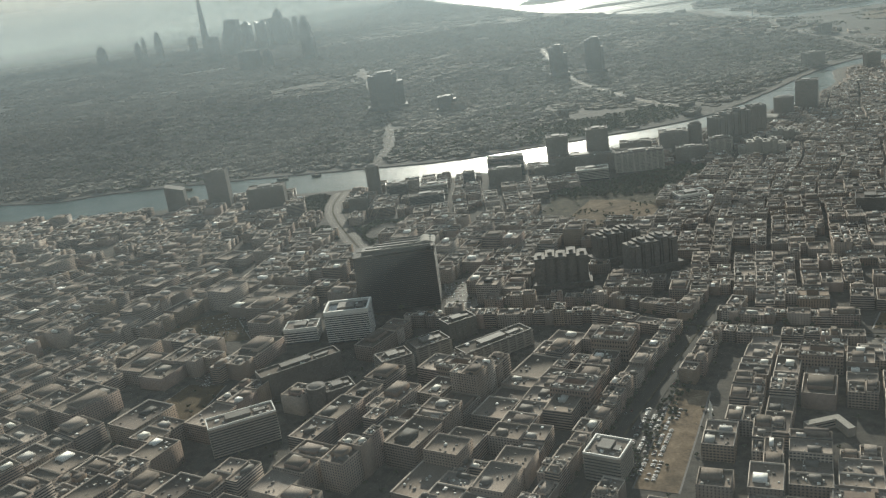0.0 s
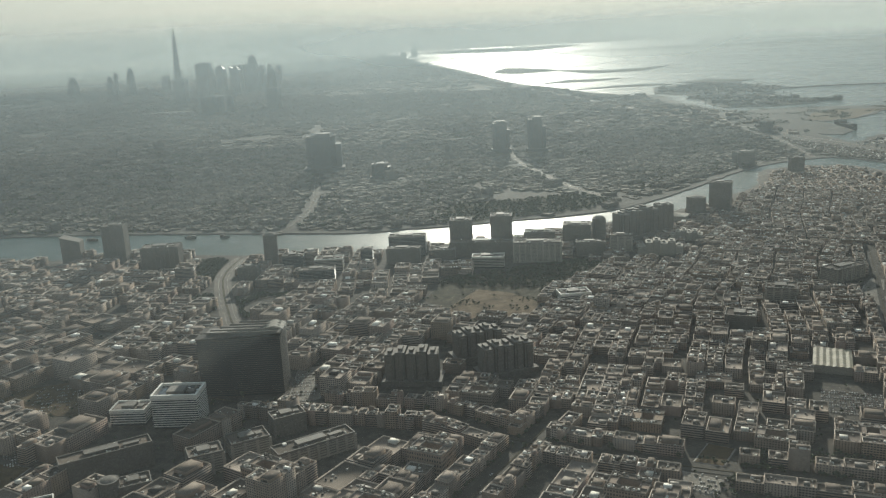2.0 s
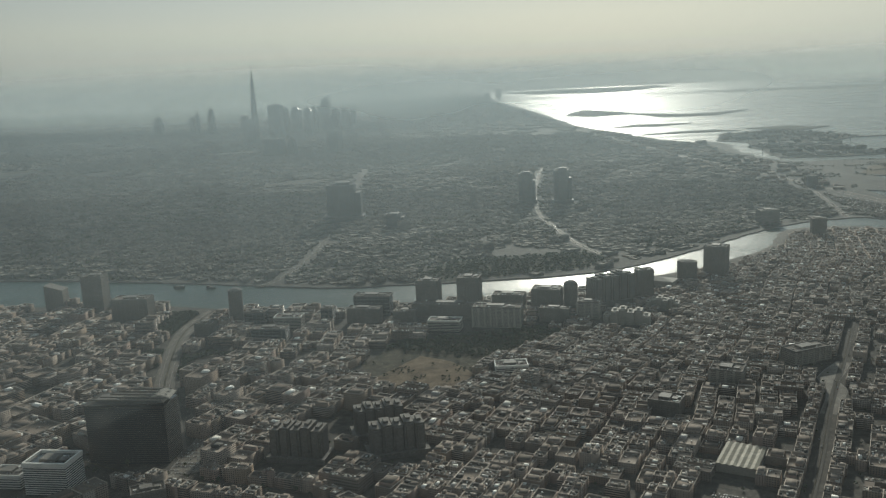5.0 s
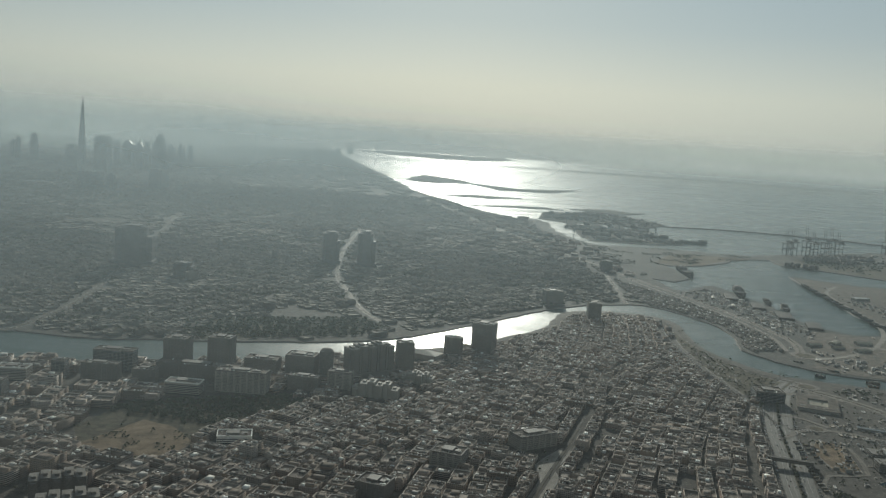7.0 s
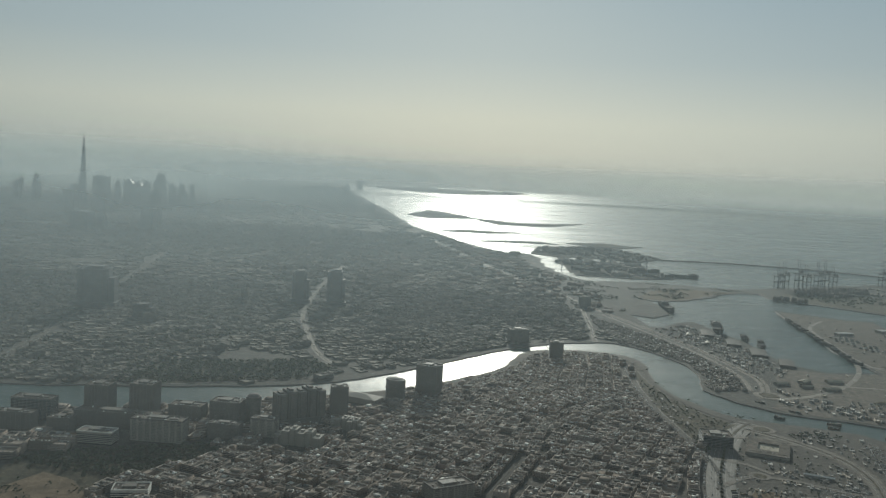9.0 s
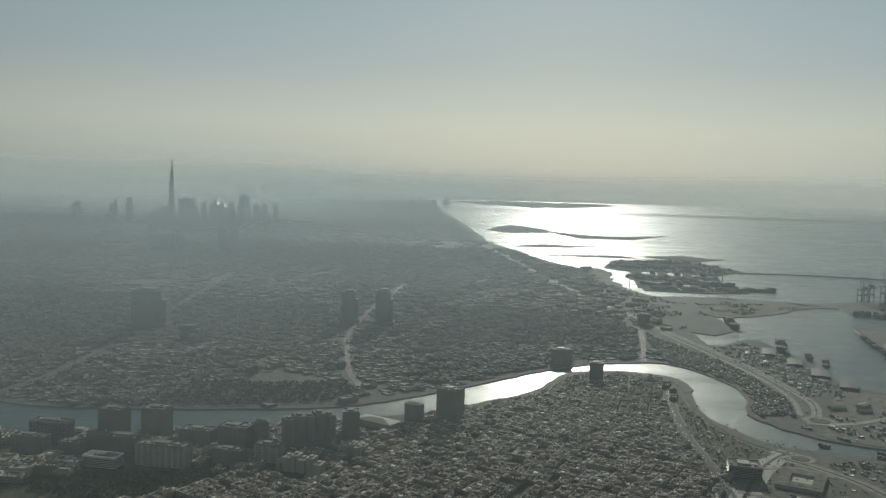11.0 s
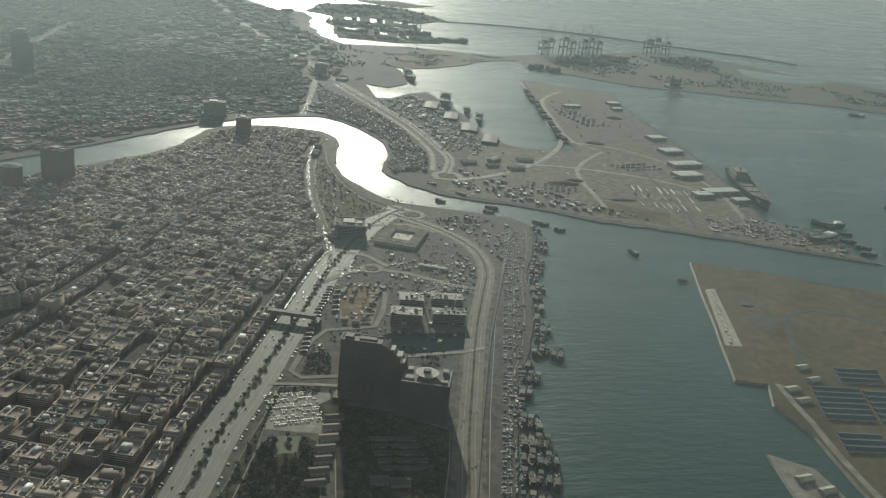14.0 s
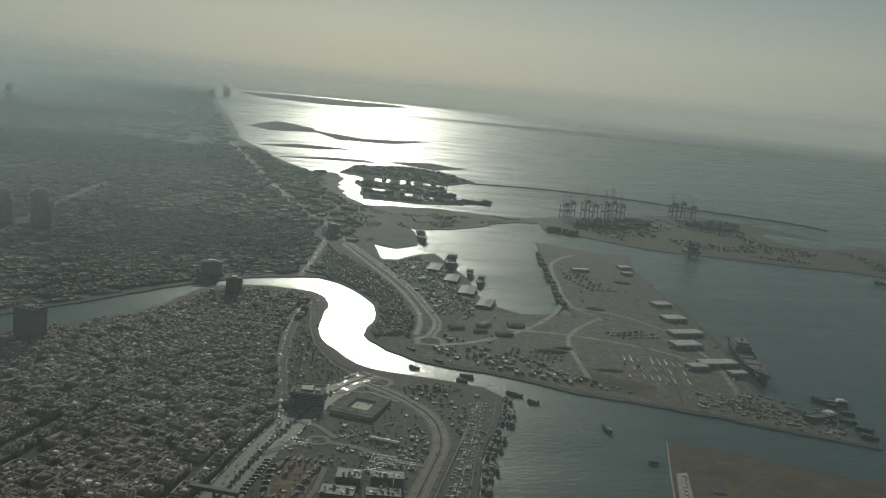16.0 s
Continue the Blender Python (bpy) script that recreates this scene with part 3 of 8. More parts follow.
def roundabout(x, y, r):
    bm = bmesh.new()
    outer, inner = ring_of(r, r, 28), ring_of(r * 0.62, r * 0.62, 28)
    a = [bm.verts.new((p, q, 0.07)) for p, q in outer]
    b = [bm.verts.new((p, q, 0.07)) for p, q in inner]
    c = [bm.verts.new((p, q, -0.02)) for p, q in outer]
    for i in range(28):
        j = (i + 1) % 28
        bm.faces.new((a[i], a[j], b[j], b[i]))
        bm.faces.new((c[i], c[j], a[j], a[i]))
    ob = mesh_object("roundabout", bm, M_ASPHALT, "round road junction with a planted middle", "roundabout", "structure")
    ob.location = (x, y, 0.66)
    bm = bmesh.new()
    prism(bm, ring_of(r * 0.6, r * 0.6, 24), 0, 0.16, ring_of(r * 0.55, r * 0.55, 24))
    part("planted_island", bm, M_SCRUB, ob, "dry planted middle")
    ROADS.append(([Vector((x - 0.1, y)), Vector((x, y))], 2 * r + 1))


for q in ((351, 477, 8.0), (322, 415, 6.0), (297, 354, 4.2)):
    roundabout(*q)
# loop ramps and small streets of the waterfront strip
road("road_loop", [(280, 277), (268, 276.4), (265.4, 280), (268, 288), (272, 298), (277, 305), (292, 307), (296, 318), (299, 333)], 1.7, "curved service road behind the hotel")
road("road_drive", [(259, 273.6), (265, 273.2), (279, 271.6)], 1.4, "hotel drive off the main road", mat=M_PAVE)
road("road_pool", [(291, 284), (297, 287.4), (308, 288.8), (316, 289.8), (323, 292)], 1.6, "pale curved road beside the dark pool", mat=M_PAVE)
road("road_strip", [(278, 341), (288, 350), (297, 354), (310, 349), (322, 340), (332, 336)], 2.6, "service road through the waterfront strip")
road("road_lot", [(286, 372), (297, 366), (303, 356)], 2.4, "service road beside the market")
road("road_market", [(302, 400), (318, 402), (328, 393)], 2.4, "service road behind the warehouse")
road("road_port", [(352, 470), (372, 478), (400, 500), (424, 530), (440, 560), (452, 600), (470, 690), (500, 735)], 3.0, "port road across the yard", mat=M_PAVE)
road("road_port_cross", [(396, 505), (430, 500), (470, 480), (500, 440)], 2.6, "port road across the yard", mat=M_PAVE)
road("road_port_long", [(440, 562), (470, 550), (490, 520), (494, 470), (484, 420)], 2.6, "port road behind the sheds", mat=M_PAVE)
road("road_port_rail", [(472, 542), (464, 478), (458, 432), (451, 405)], 1.6, "dark rail strip across the port yard", mat=M_TAR)
road("road_port_west", [(459, 540), (436, 512), (424, 486), (418, 432)], 2.4, "sandy track across the port yard", mat=M_PAVE)
road("road_wharf", [(476, 765), (463, 690), (453, 610), (449, 560), (458, 545)], 2.6, "pale wharf road along the basin", mat=M_PAVE)
road("road_creek", [(276, 338), (281, 351), (283.4, 369), (282.5, 395), (280.5, 434), (281.5, 473), (284.1, 503), (288, 526), (297, 543)], 1.7, "worn street leading to the creek", mat=M_TAR)
road("road_bank", [(320, 420), (306, 436.5), (298, 462), (294.8, 492), (297.5, 522), (291, 553), (268, 564), (246, 558), (236, 548), (222, 514)], 1.8, "creekside road along the bank", mat=M_EARTH)
road("road_island", [(420, 274), (426, 290), (432, 302), (437, 312), (444, 317), (453, 318.6), (460, 315), (469, 309), (478, 302), (520, 274)], 2.6, "curved earth track on the sand island", mat=M_TAR, z=0.74)
road("road_island_edge", [(406, 267), (404.5, 257), (403.5, 246), (401, 231), (399, 205)], 2.0, "pale track along the island edge", mat=M_PAVE, z=0.74)

ribbon("quay_wall", curve_through([(296, 198), (303.4, 222), (310.4, 246), (318, 271), (325.4, 295), (332.4, 315), (341.4, 340.5), (350.4, 366), (360, 393)], 7), 0.35, 1.02, M_DARK, "low dark wall along the dhow quay", "wall", thick=0.42)

for name, pts, label in (("damp_patch", [(421, 308), (423, 314), (427, 315.4), (433, 311.5), (430, 306), (422, 303)], "dark damp patch on the sand island"),
                         ("damp_patch", [(425.4, 322), (426, 330), (433, 331), (432, 325)], "dark damp patch on the sand island"),
                         ("sand_ridge", [(476, 328.6), (485, 324), (498, 320), (498, 318.6), (485, 322.4), (476, 327)], "low dark ridge along the sand island")):
    slab(name, rough_line(sharp(pts, 1.5), 0.35, 41), 0.83, 0.1, [M_TAR, M_TAR], label, "ground")

# surfaces in the city: parks, lots, courts
PATCHES = [
    ("park", [(26, 318), (36, 346), (92, 364), (98, 350), (70, 322), (62, 296), (46, 288), (34, 300)], M_SCRUB, "open dry park ground behind the creek towers"),
    ("sand_lot", [(33, 303), (46, 328), (58, 322), (68, 308), (60, 291), (46, 292)], M_LOT, "bare sandy lot inside the park"),
    ("car_park", [(258, 252), (261, 270), (275, 268), (272, 249)], M_PAVE, "pale paved car park"),
    ("garden", [(248, 215), (257, 246), (266, 250), (270, 246), (269, 215)], M_GARDEN, "dark planted hotel garden"),
    ("verge", [(234, 190), (244, 215), (250, 232), (254, 246), (259.5, 262), (262, 272), (278, 271), (278, 268.6), (262.5, 269), (258, 254), (256, 244), (247, 212), (240, 188)], M_GARDEN, "dark planted verge beside the main road"),
    ("lawn", [(260, 241.5), (265, 241.5), (266.3, 248.6), (261, 248.6)], M_LAWN, "small mown lawn inside the garden"),
    ("dhow_quay", [(303, 210), (316, 258), (331, 309), (343, 345), (354, 378), (362, 400), (369, 402), (362, 376), (351, 348), (343, 317), (334, 290), (326, 274), (320, 255), (312, 225), (308, 210)], M_EARTH, "paved dhow quay used as a car park"),
    ("market_lot", [(282, 309), (283, 330), (291, 341), (298, 335), (291, 309)], M_LOT, "bare brown lot between lorries"),
    ("pool", [(291.5, 300), (298, 304.2), (306, 303), (319.5, 302.4), (316.5, 291.4), (308, 290), (297, 288.6), (292.5, 292)], M_POOL, "dark still pool behind the hotel"),
    # garden patch that also paints the hotel's cast shadow as dark ground
    ("hotel_garden", [(271, 262), (276, 266), (303, 249), (300, 236), (291, 205), (271, 205), (274, 240)], M_GARDEN, "planted grounds before the hotel, its shadow painted dark"),
    ("creek_park", [(285, 396), (283.5, 434), (285, 478), (288, 503), (293, 519), (292.4, 492), (295.4, 462), (303, 436), (313, 420), (300, 407)], M_SCRUB, "dark planted ground beside the creek bend"),
    ("school_yard", [(-82, 185), (-74, 203), (-64, 200), (-68, 180)], M_SAND, "bare yard between apartment blocks"),
    ("corner_lot", [(24, 138), (40, 172), (46, 169), (31, 135)], M_LOT, "street car park along the avenue"),
    ("street_car_park", [(-95, 246), (-75, 253), (-64, 228), (-81, 230)], M_SAND, "dusty open car park between apartment blocks"),
    ("tower_forecourt", [(-9.5, 255), (-2, 257), (-0.5, 233), (-8.5, 227)], M_PAVE, "paved forecourt beside the dark office block"),
    # sunlit stretch of the east street, its light painted as pale paving
    ("street_plaza", [(170.5, 273), (175, 283), (178.5, 292), (178.5, 303), (183, 310), (190, 319), (193, 317), (187.5, 306), (183.5, 300), (184, 292), (179.5, 282), (174, 272)], M_PAVE, "widened street between old blocks, sunlight painted pale"),
    ("creek_green", [(40, 442), (62, 450), (112, 468), (128, 492), (115, 512), (40, 494), (30, 465)], M_GARDEN, "open green on the far creek bank"),
    ("court", [(94, 197), (99, 194), (94, 186.4), (88.6, 189)], M_SAND, "bare sandy school court"),
    ("street_lot", [(85, 185), (92, 180.4), (89, 174), (84, 178)], M_PAVE, "pale street car park beside trees"),
    ("yard_sand", [(405, 425), (440, 408), (448, 425), (418, 445)], M_SAND, "bare sand in the port"),
    ("spit_sand", [(368, 819), (388, 808), (415, 820), (455, 866), (490, 892), (469, 892), (427, 903), (397, 874)], M_SAND, "pale sand flat on the harbour spit"),
]
for i, (name, pts, mat, label) in enumerate(PATCHES):
    slab(name, sharp(pts, 30), 0.612 + 0.005 * i, 0.15, [mat, M_ROCK], label, "ground")


# ---- the mass of the city ----
def mass_mesh(name, X, Y, W, D, H, TURN, base, label, category, plant=0, seed=1, mats=None, windows=True):
    """Many buildings in one mesh: bodies with parapets and sunk roofs, and boxes on the roofs."""
    rng = np.random.default_rng(seed)
    k = len(X)
    hx, hy = W / 2, D / 2
    t, par = np.minimum(0.16, W * 0.06), np.minimum(0.28, H * 0.14)
    sx, sy = np.array([-1, 1, 1, -1]), np.array([-1, -1, 1, 1])
    V = np.zeros((k, 16, 3))
    for j in range(4):
        V[:, j] = np.stack([sx[j] * hx, sy[j] * hy, np.zeros(k)], 1)
        V[:, 4 + j] = np.stack([sx[j] * hx, sy[j] * hy, H], 1)
        V[:, 8 + j] = np.stack([sx[j] * (hx - t), sy[j] * (hy - t), H], 1)
        V[:, 12 + j] = np.stack([sx[j] * (hx - t), sy[j] * (hy - t), H - par], 1)
    fq, mi = [], []
    for j in range(4):
        n = (j + 1) % 4
        fq += [(j, n, 4 + n, 4 + j), (4 + j, 4 + n, 8 + n, 8 + j), (8 + j, 8 + n, 12 + n, 12 + j)]
        mi += [0, 3, 3]
    fq.append((12, 13, 14, 15))
    mi.append(1)
    fq, mi = np.array(fq), np.array(mi)
    ub = np.zeros((k, len(fq), 4, 2))
    for j in range(4):
        run = (W if j % 2 == 0 else D)
        o = np.round(rng.random(k) * 3) * 0.5
        ub[:, 3 * j, 0, 0] = o
        ub[:, 3 * j, 1, 0] = o + run
        ub[:, 3 * j, 2, 0] = o + run
        ub[:, 3 * j, 3, 0] = o
        ub[:, 3 * j, 2, 1] = H
        ub[:, 3 * j, 3, 1] = H
    parts_v, parts_f, parts_m, parts_u = [V.reshape(-1, 3)], [(fq[None] + 16 * np.arange(k)[:, None, None]).reshape(-1, 4)], [np.tile(mi, k)], [ub.reshape(-1, 2)]
    own = [np.repeat(np.arange(k), 16)]
    count = 16 * k
    for r in range(plant):
        pick = np.nonzero(rng.random(k) < (0.75 if r == 0 else 0.72 if plant > 3 else 0.6))[0]
        n = len(pick)
        big = r == 0
        if r == 1 and plant > 3:
            pick = pick[rng.random(n) < 0.5]
            n = len(pick)
        wide = r == 1 and plant > 3
        lo, hi = (0.22, 0.42) if big else (0.4, 0.75) if wide else (0.05, 0.17)
        bw, bd = W[pick] * rng.uniform(lo, hi, n), D[pick] * rng.uniform(lo, hi, n)
        if r > 1 and plant > 3:
            bw, bd = np.minimum(rng.uniform(0.12, 0.55, n), W[pick] * 0.4), np.minimum(rng.uniform(0.12, 0.7, n), D[pick] * 0.4)
        bh = rng.uniform(0.35, 0.65, n) if big else rng.uniform(0.45, 1.1, n) if wide else rng.uniform(0.08, 0.34, n)
        cx = (rng.random(n) - 0.5) * (W[pick] * 0.84 - bw)
        cy = (rng.random(n) - 0.5) * (D[pick] * 0.84 - bd)
        z0 = H[pick] - par[pick] - 0.01
        B = np.zeros((n, 8, 3))
        for j in range(4):
            B[:, j] = np.stack([cx + sx[j] * bw / 2, cy + sy[j] * bd / 2, z0], 1)
            B[:, 4 + j] = np.stack([cx + sx[j] * bw / 2, cy + sy[j] * bd / 2, z0 + bh], 1)
        bf = np.array([(0, 1, 5, 4), (1, 2, 6, 5), (2, 3, 7, 6), (3, 0, 4, 7), (4, 5, 6, 7)])
        parts_v.append(B.reshape(-1, 3))
        parts_f.append((bf[None] + count + 8 * np.arange(n)[:, None, None]).reshape(-1, 4))
        parts_m.append(np.tile([0, 0, 0, 0, 1], n) if wide else np.full(5 * n, 2))
        parts_u.append(np.zeros((20 * n, 2)))
        own.append(np.repeat(pick, 8))
        count += 8 * n
    V, Fq, Mi, U, own = np.concatenate(parts_v), np.concatenate(parts_f), np.concatenate(parts_m), np.concatenate(parts_u), np.concatenate(own)
    c, s = np.cos(TURN)[own], np.sin(TURN)[own]
    P = np.stack([X[own] + V[:, 0] * c - V[:, 1] * s, Y[own] + V[:, 0] * s + V[:, 1] * c, base + V[:, 2]], 1)
    me = bpy.data.meshes.new(name)
    me.vertices.add(len(P))
    me.vertices.foreach_set("co", P.astype(np.float32).ravel())
    me.loops.add(Fq.size)
    me.loops.foreach_set("vertex_index", Fq.astype(np.int32).ravel())
    me.polygons.add(len(Fq))
    me.polygons.foreach_set("loop_start", np.arange(0, Fq.size, 4, dtype=np.int32))
    me.polygons.foreach_set("material_index", Mi.astype(np.int32))
    me.uv_layers.new(name="UVMap").data.foreach_set("uv", U.astype(np.float32).ravel())
    me.update(calc_edges=True)
    for m in (mats or (M_WALL, M_ROOF, M_BOX, M_RIM)):
        me.materials.append(m)
    return tagged(new(name, me), label, category, "", "stuff")


def inside(px, py, poly):
    q = np.array([(v[0], v[1]) for v in poly])
    hit = np.zeros(len(px), bool)
    j = len(q) - 1
    for i in range(len(q)):
        (x0, y0), (x1, y1) = q[i], q[j]
        if y0 != y1:
            hit ^= ((y0 > py) != (y1 > py)) & (px < (x1 - x0) * (py - y0) / (y1 - y0) + x0)
        j = i
    return hit


def off_roads(px, py, margin):
    ok = np.ones(len(px), bool)
    for line, width in ROADS:
        q = np.array([(v.x, v.y) for v in line])
        for a, b in zip(q, q[1:]):
            d = b - a
            L = max(d @ d, 1e-6)
            s = np.clip(((px - a[0]) * d[0] + (py - a[1]) * d[1]) / L, 0, 1)
            ok &= np.hypot(px - a[0] - s * d[0], py - a[1] - s * d[1]) > width / 2 + margin
    return ok


def shore_gap(px, py, poly, gap):
    q = np.array([(v[0], v[1]) for v in poly])
    ok = np.ones(len(px), bool)
    for a, b in zip(q, np.roll(q, -1, 0)):
        d = b - a
        L = max(d @ d, 1e-6)
        s = np.clip(((px - a[0]) * d[0] + (py - a[1]) * d[1]) / L, 0, 1)
        ok &= np.hypot(px - a[0] - s * d[0], py - a[1] - s * d[1]) > gap
    return ok


def lots(bearing, box_uv, deep, street, alley, length, gap, cross_every, cross, seed, party=1.0):
    """Rows of building lots on a street grid that runs at that bearing from +y towards +x. Gives x, y, width, depth, turn."""
    rng = np.random.default_rng(seed)
    b = radians(bearing)
    a, r = np.array([math.sin(b), math.cos(b)]), np.array([math.cos(b), -math.sin(b)])
    u0, u1, v0, v1 = box_uv
    out, v, side = [], v0, 0
    while v < v1:
        d = deep * rng.uniform(0.85, 1.15)
        u = u0 + rng.uniform(0, 6)
        nxt = u + cross_every * rng.uniform(0.7, 1.3)
        while u < u1:
            w = rng.uniform(*length)
            if u + w > nxt:
                u = nxt + cross
                nxt = u + cross_every * rng.uniform(0.7, 1.3)
                continue
            c = a * (u + w / 2) + r * (v + d / 2)
            out.append((c[0], c[1], d * rng.uniform(0.9, 1.0), w, -b + rng.normal(0, 0.012)))
            u += w + (rng.uniform(*gap) if rng.random() < party else 0.03)
        side = (side + 1) % (2 if party == 1 else 3)
        v += d + (alley * (1 if side == 1 else 5 * rng.random() ** 2) if side else street * rng.uniform(0.8, 1.3))
    return np.array(out)


# ---- towers: name, label, x, y, width, depth, height, turn, style ----
TOWERS = [
    ("slab_tower", "dark glass office slab on the creek", 17.8, 386, 16, 6, 8.6, -4, "glass"),
    ("twin_tower", "brown twin office tower on the creek", 41.7, 391, 9.4, 8, 13.7, -6, "fins"),
    ("twin_tower", "brown twin office tower on the creek", 59.6, 391, 9.4, 8, 14.9, -6, "fins"),
    ("podium_block", "low dark podium between twin towers", 53.0, 380, 33, 7, 6.0, -6, "bands"),
    ("slab_block", "dark lower block before the office slab", 16.5, 373, 14, 5, 6.4, -4, "bands"),
    ("slab_block", "dark lower block beside the twin towers", 34, 372, 9, 5, 5.2, -4, "bands"),
    ("slab_block", "brown mid-rise block behind the park", 96, 372, 12, 5, 5.6, -10, "bands"),
    ("slab_block", "brown mid-rise block behind the park", 110, 377, 9, 5, 6.8, -10, "columns"),
    ("office_block", "pale striped office block before the towers", 52.0, 360, 13, 6, 4.6, -6, "stripes"),
    ("office_block", "pale office block with tall columns", 72.8, 366, 19.5, 6, 8.2, -6, "columns"),
    ("office_block", "grey stepped office block near the creek", 76.5, 392, 13.5, 7, 6.6, -8, "bands"),
    ("hotel_block", "brown hotel block with rounded corner", 93.0, 390, 12, 8, 9.4, -10, "bands"),
    ("dome_tower", "tower with a rounded crown on the creek", 103, 391, 6.0, 6.0, 12.6, -10, "dome"),
    ("hotel_slab", "long brown hotel slab with vertical ribs", 120.5, 398, 21, 7, 13.4, 30, "bays"),
    ("creek_block", "narrow brown block beside the hotel slab", 136, 409, 7, 6, 12.4, 10, "bands"),
    ("bank_hall", "low wide building with a shallow roof", 143.8, 432, 19, 8, 3.8, -28, "gable"),
    ("creek_block", "dark block with rounded top by the creek", 159.4, 438, 9.5, 7, 10.2, -25, "dome_low"),
    ("creek_tower", "tall dark block by the creek", 175, 449, 10.4, 8, 14.2, -25, "bands"),
    ("apartment_slab", "stepped pale apartment slab", 124.6, 368, 18.5, 5.5, 6.2, -12, "stepped"),
    ("apartment_slab", "pale apartment slab with balconies", 141.6, 390, 14, 5.5, 4.6, -16, "stepped"),
    ("creek_tower", "slim dark tower with a slanted top", -136.5, 400, 8.4, 7, 12.8, 8, "wedge"),
    ("creek_tower", "tall dark tower on the creek", -114.6, 396, 9.4, 8, 17.5, 5, "bands"),
    ("creek_tower", "wide pale office block with a roof house", -89, 380, 16, 8, 10.5, 3, "bands"),
    ("round_tower", "slim round-cornered dark tower", -40.8, 377, 6.0, 6.0, 15.2, 0, "dome_low"),
    ("office_block", "small dark office block near the creek", -30.6, 373, 8.8, 6, 5.6, 0, "glass"),
    ("office_block", "low white office block near the creek", -14.5, 367, 11.5, 6, 5.0, 0, "stripes"),
    ("office_block", "narrow office block by the water", 1.0, 372, 5, 5, 7.0, 0, "glass"),
    ("slab_block", "dark lower block beside the creek road", -45.5, 354, 7.5, 6, 6.4, 0, "bands"),
    ("slab_block", "wide dark block near the creek", -17, 349, 14, 6, 5.4, 2, "glass"),
    ("mall_tower", "big dark office block with sloped roof", -22.0, 242, 22.8, 9, 16.6, -1, "bigdark"),
    ("ring_office", "white-framed office block with curved front", -34.5, 222, 11.6, 8, 8.4, -2, "ring"),
    ("ring_office_low", "low white-framed block beside the office", -48, 224, 9, 6, 4.0, -2, "ringlow"),
    ("residence_block", "dark ribbed residential slab", 24.8, 242, 15, 6, 9.6, -6, "bays"),
    ("residence_block", "dark ribbed residential slab", 51.0, 246, 15, 6, 9.2, 20, "bays"),
    ("residence_block", "dark ribbed residential slab", 43.5, 259, 14, 6, 8.8, 20, "bays"),
    ("creek_tower", "grey tower inside the creek bend", 251, 544, 7.8, 7, 9.8, -5, "bands"),
    ("dark_cube", "dark glass office cube by the main road", 293, 391, 12, 10, 4.4, -8, "glass"),
    ("far_tower", "broad dark block on the far bank", -54, 646, 23.5, 14, 28.0, 5, "bands"),
    ("far_tower", "dark office block on the far bank", -9.6, 607, 12, 9, 10.0, 0, "bands"),
    ("far_tower", "slim dark tower beside the shopping street", 79.5, 702, 12, 8, 25.0, 5, "bands"),
    ("far_tower", "tall dark tower beside the shopping street", 107, 694, 12.5, 9, 28.0, 5, "bands"),
    ("creek_block", "dark block over the creek bend", 234, 590, 12, 9, 8.0, 5, "bands"),
    ("office_block", "pale block at the head of the street", 308, 752, 9, 7, 8.0, 0, "bands"),
    ("office_block", "pale banded office block beside the avenue", 20.8, 143, 6.6, 6.4, 5.6, -30, "stripes"),
    ("office_block", "long pale block with curved balcony bands", -51.5, 169, 14, 5, 7.0, 22, "stripes"),
    ("office_block", "small rounded block with white balcony bands", -37.5, 181, 4.4, 4.4, 6.6, 22, "dome_low"),
    ("long_block", "long grey apartment slab with balconies", -44, 196, 20, 4.6, 5.6, 30, "bands"),
    ("long_block", "long pale apartment slab with arcades", 3, 200, 19, 5, 3.8, 32, "columns"),
    ("corner_block", "broad pale-rimmed block at a street corner", 150, 301, 10, 8, 4.4, -20, "columns"),
    ("pillared_block", "white pillared block among apartments", 196, 243, 7.5, 6.5, 3.6, -22, "columns"),
    ("apartment_slab", "pale apartment block beside the tower forecourt", -5.6, 214, 8, 5, 4.6, 28, "bands"),
    ("apartment_slab", "broad pale block with a columned front", -13.0, 203, 9, 6, 4.2, 28, "columns"),
    ("apartment_slab", "broad pale block with a columned front", -21, 195, 7.5, 5.5, 5.0, 24, "columns"),
    ("apartment_slab", "beige apartment block with balcony bands", -33, 183.5, 6.5, 5, 4.4, 24, "bands"),
    ("rim_block", "broad pale-rimmed block beside the park", 80, 312, 11, 6.5, 2.4, 8, "ringlow"),
    ("curved_block", "tall beige block along the widened street", 180, 321, 15, 7, 4.6, 28, "columns"),
    ("court_block", "dark block with a pale framed roof", 127, 274, 9, 7.5, 4.6, -22, "bands"),
]
KEEP = [(t[2], t[3] - (2.5 if 130 < t[3] < 300 and t[6] > 6 else 0), max(t[4], t[5]) * 0.5 + (2 if 130 < t[3] < 300 and t[6] > 6 else 0)) for t in TOWERS]
KEEP += [(290, 256, 18), (140, 240, 7.5), (135, 217, 9), (62, 148, 6), (42, 154, 2)]
patches = [p[1] for p in PATCHES]


def clear_of(px, py, size):
    ok = np.ones(len(px), bool)
    for x, y, r in KEEP:
        ok &= np.hypot(px - x, py - y) > r + size
    for p in patches:
        ok &= ~inside(px, py, p) & shore_gap(px, py, p, 0.6 * 3)
    return ok


def wedge(px, py):
    """The stretch of the plan that the walk overlooks."""
    return (py > 100) & (px > -0.62 * py - 40) & (px < 0.66 * py + 190)


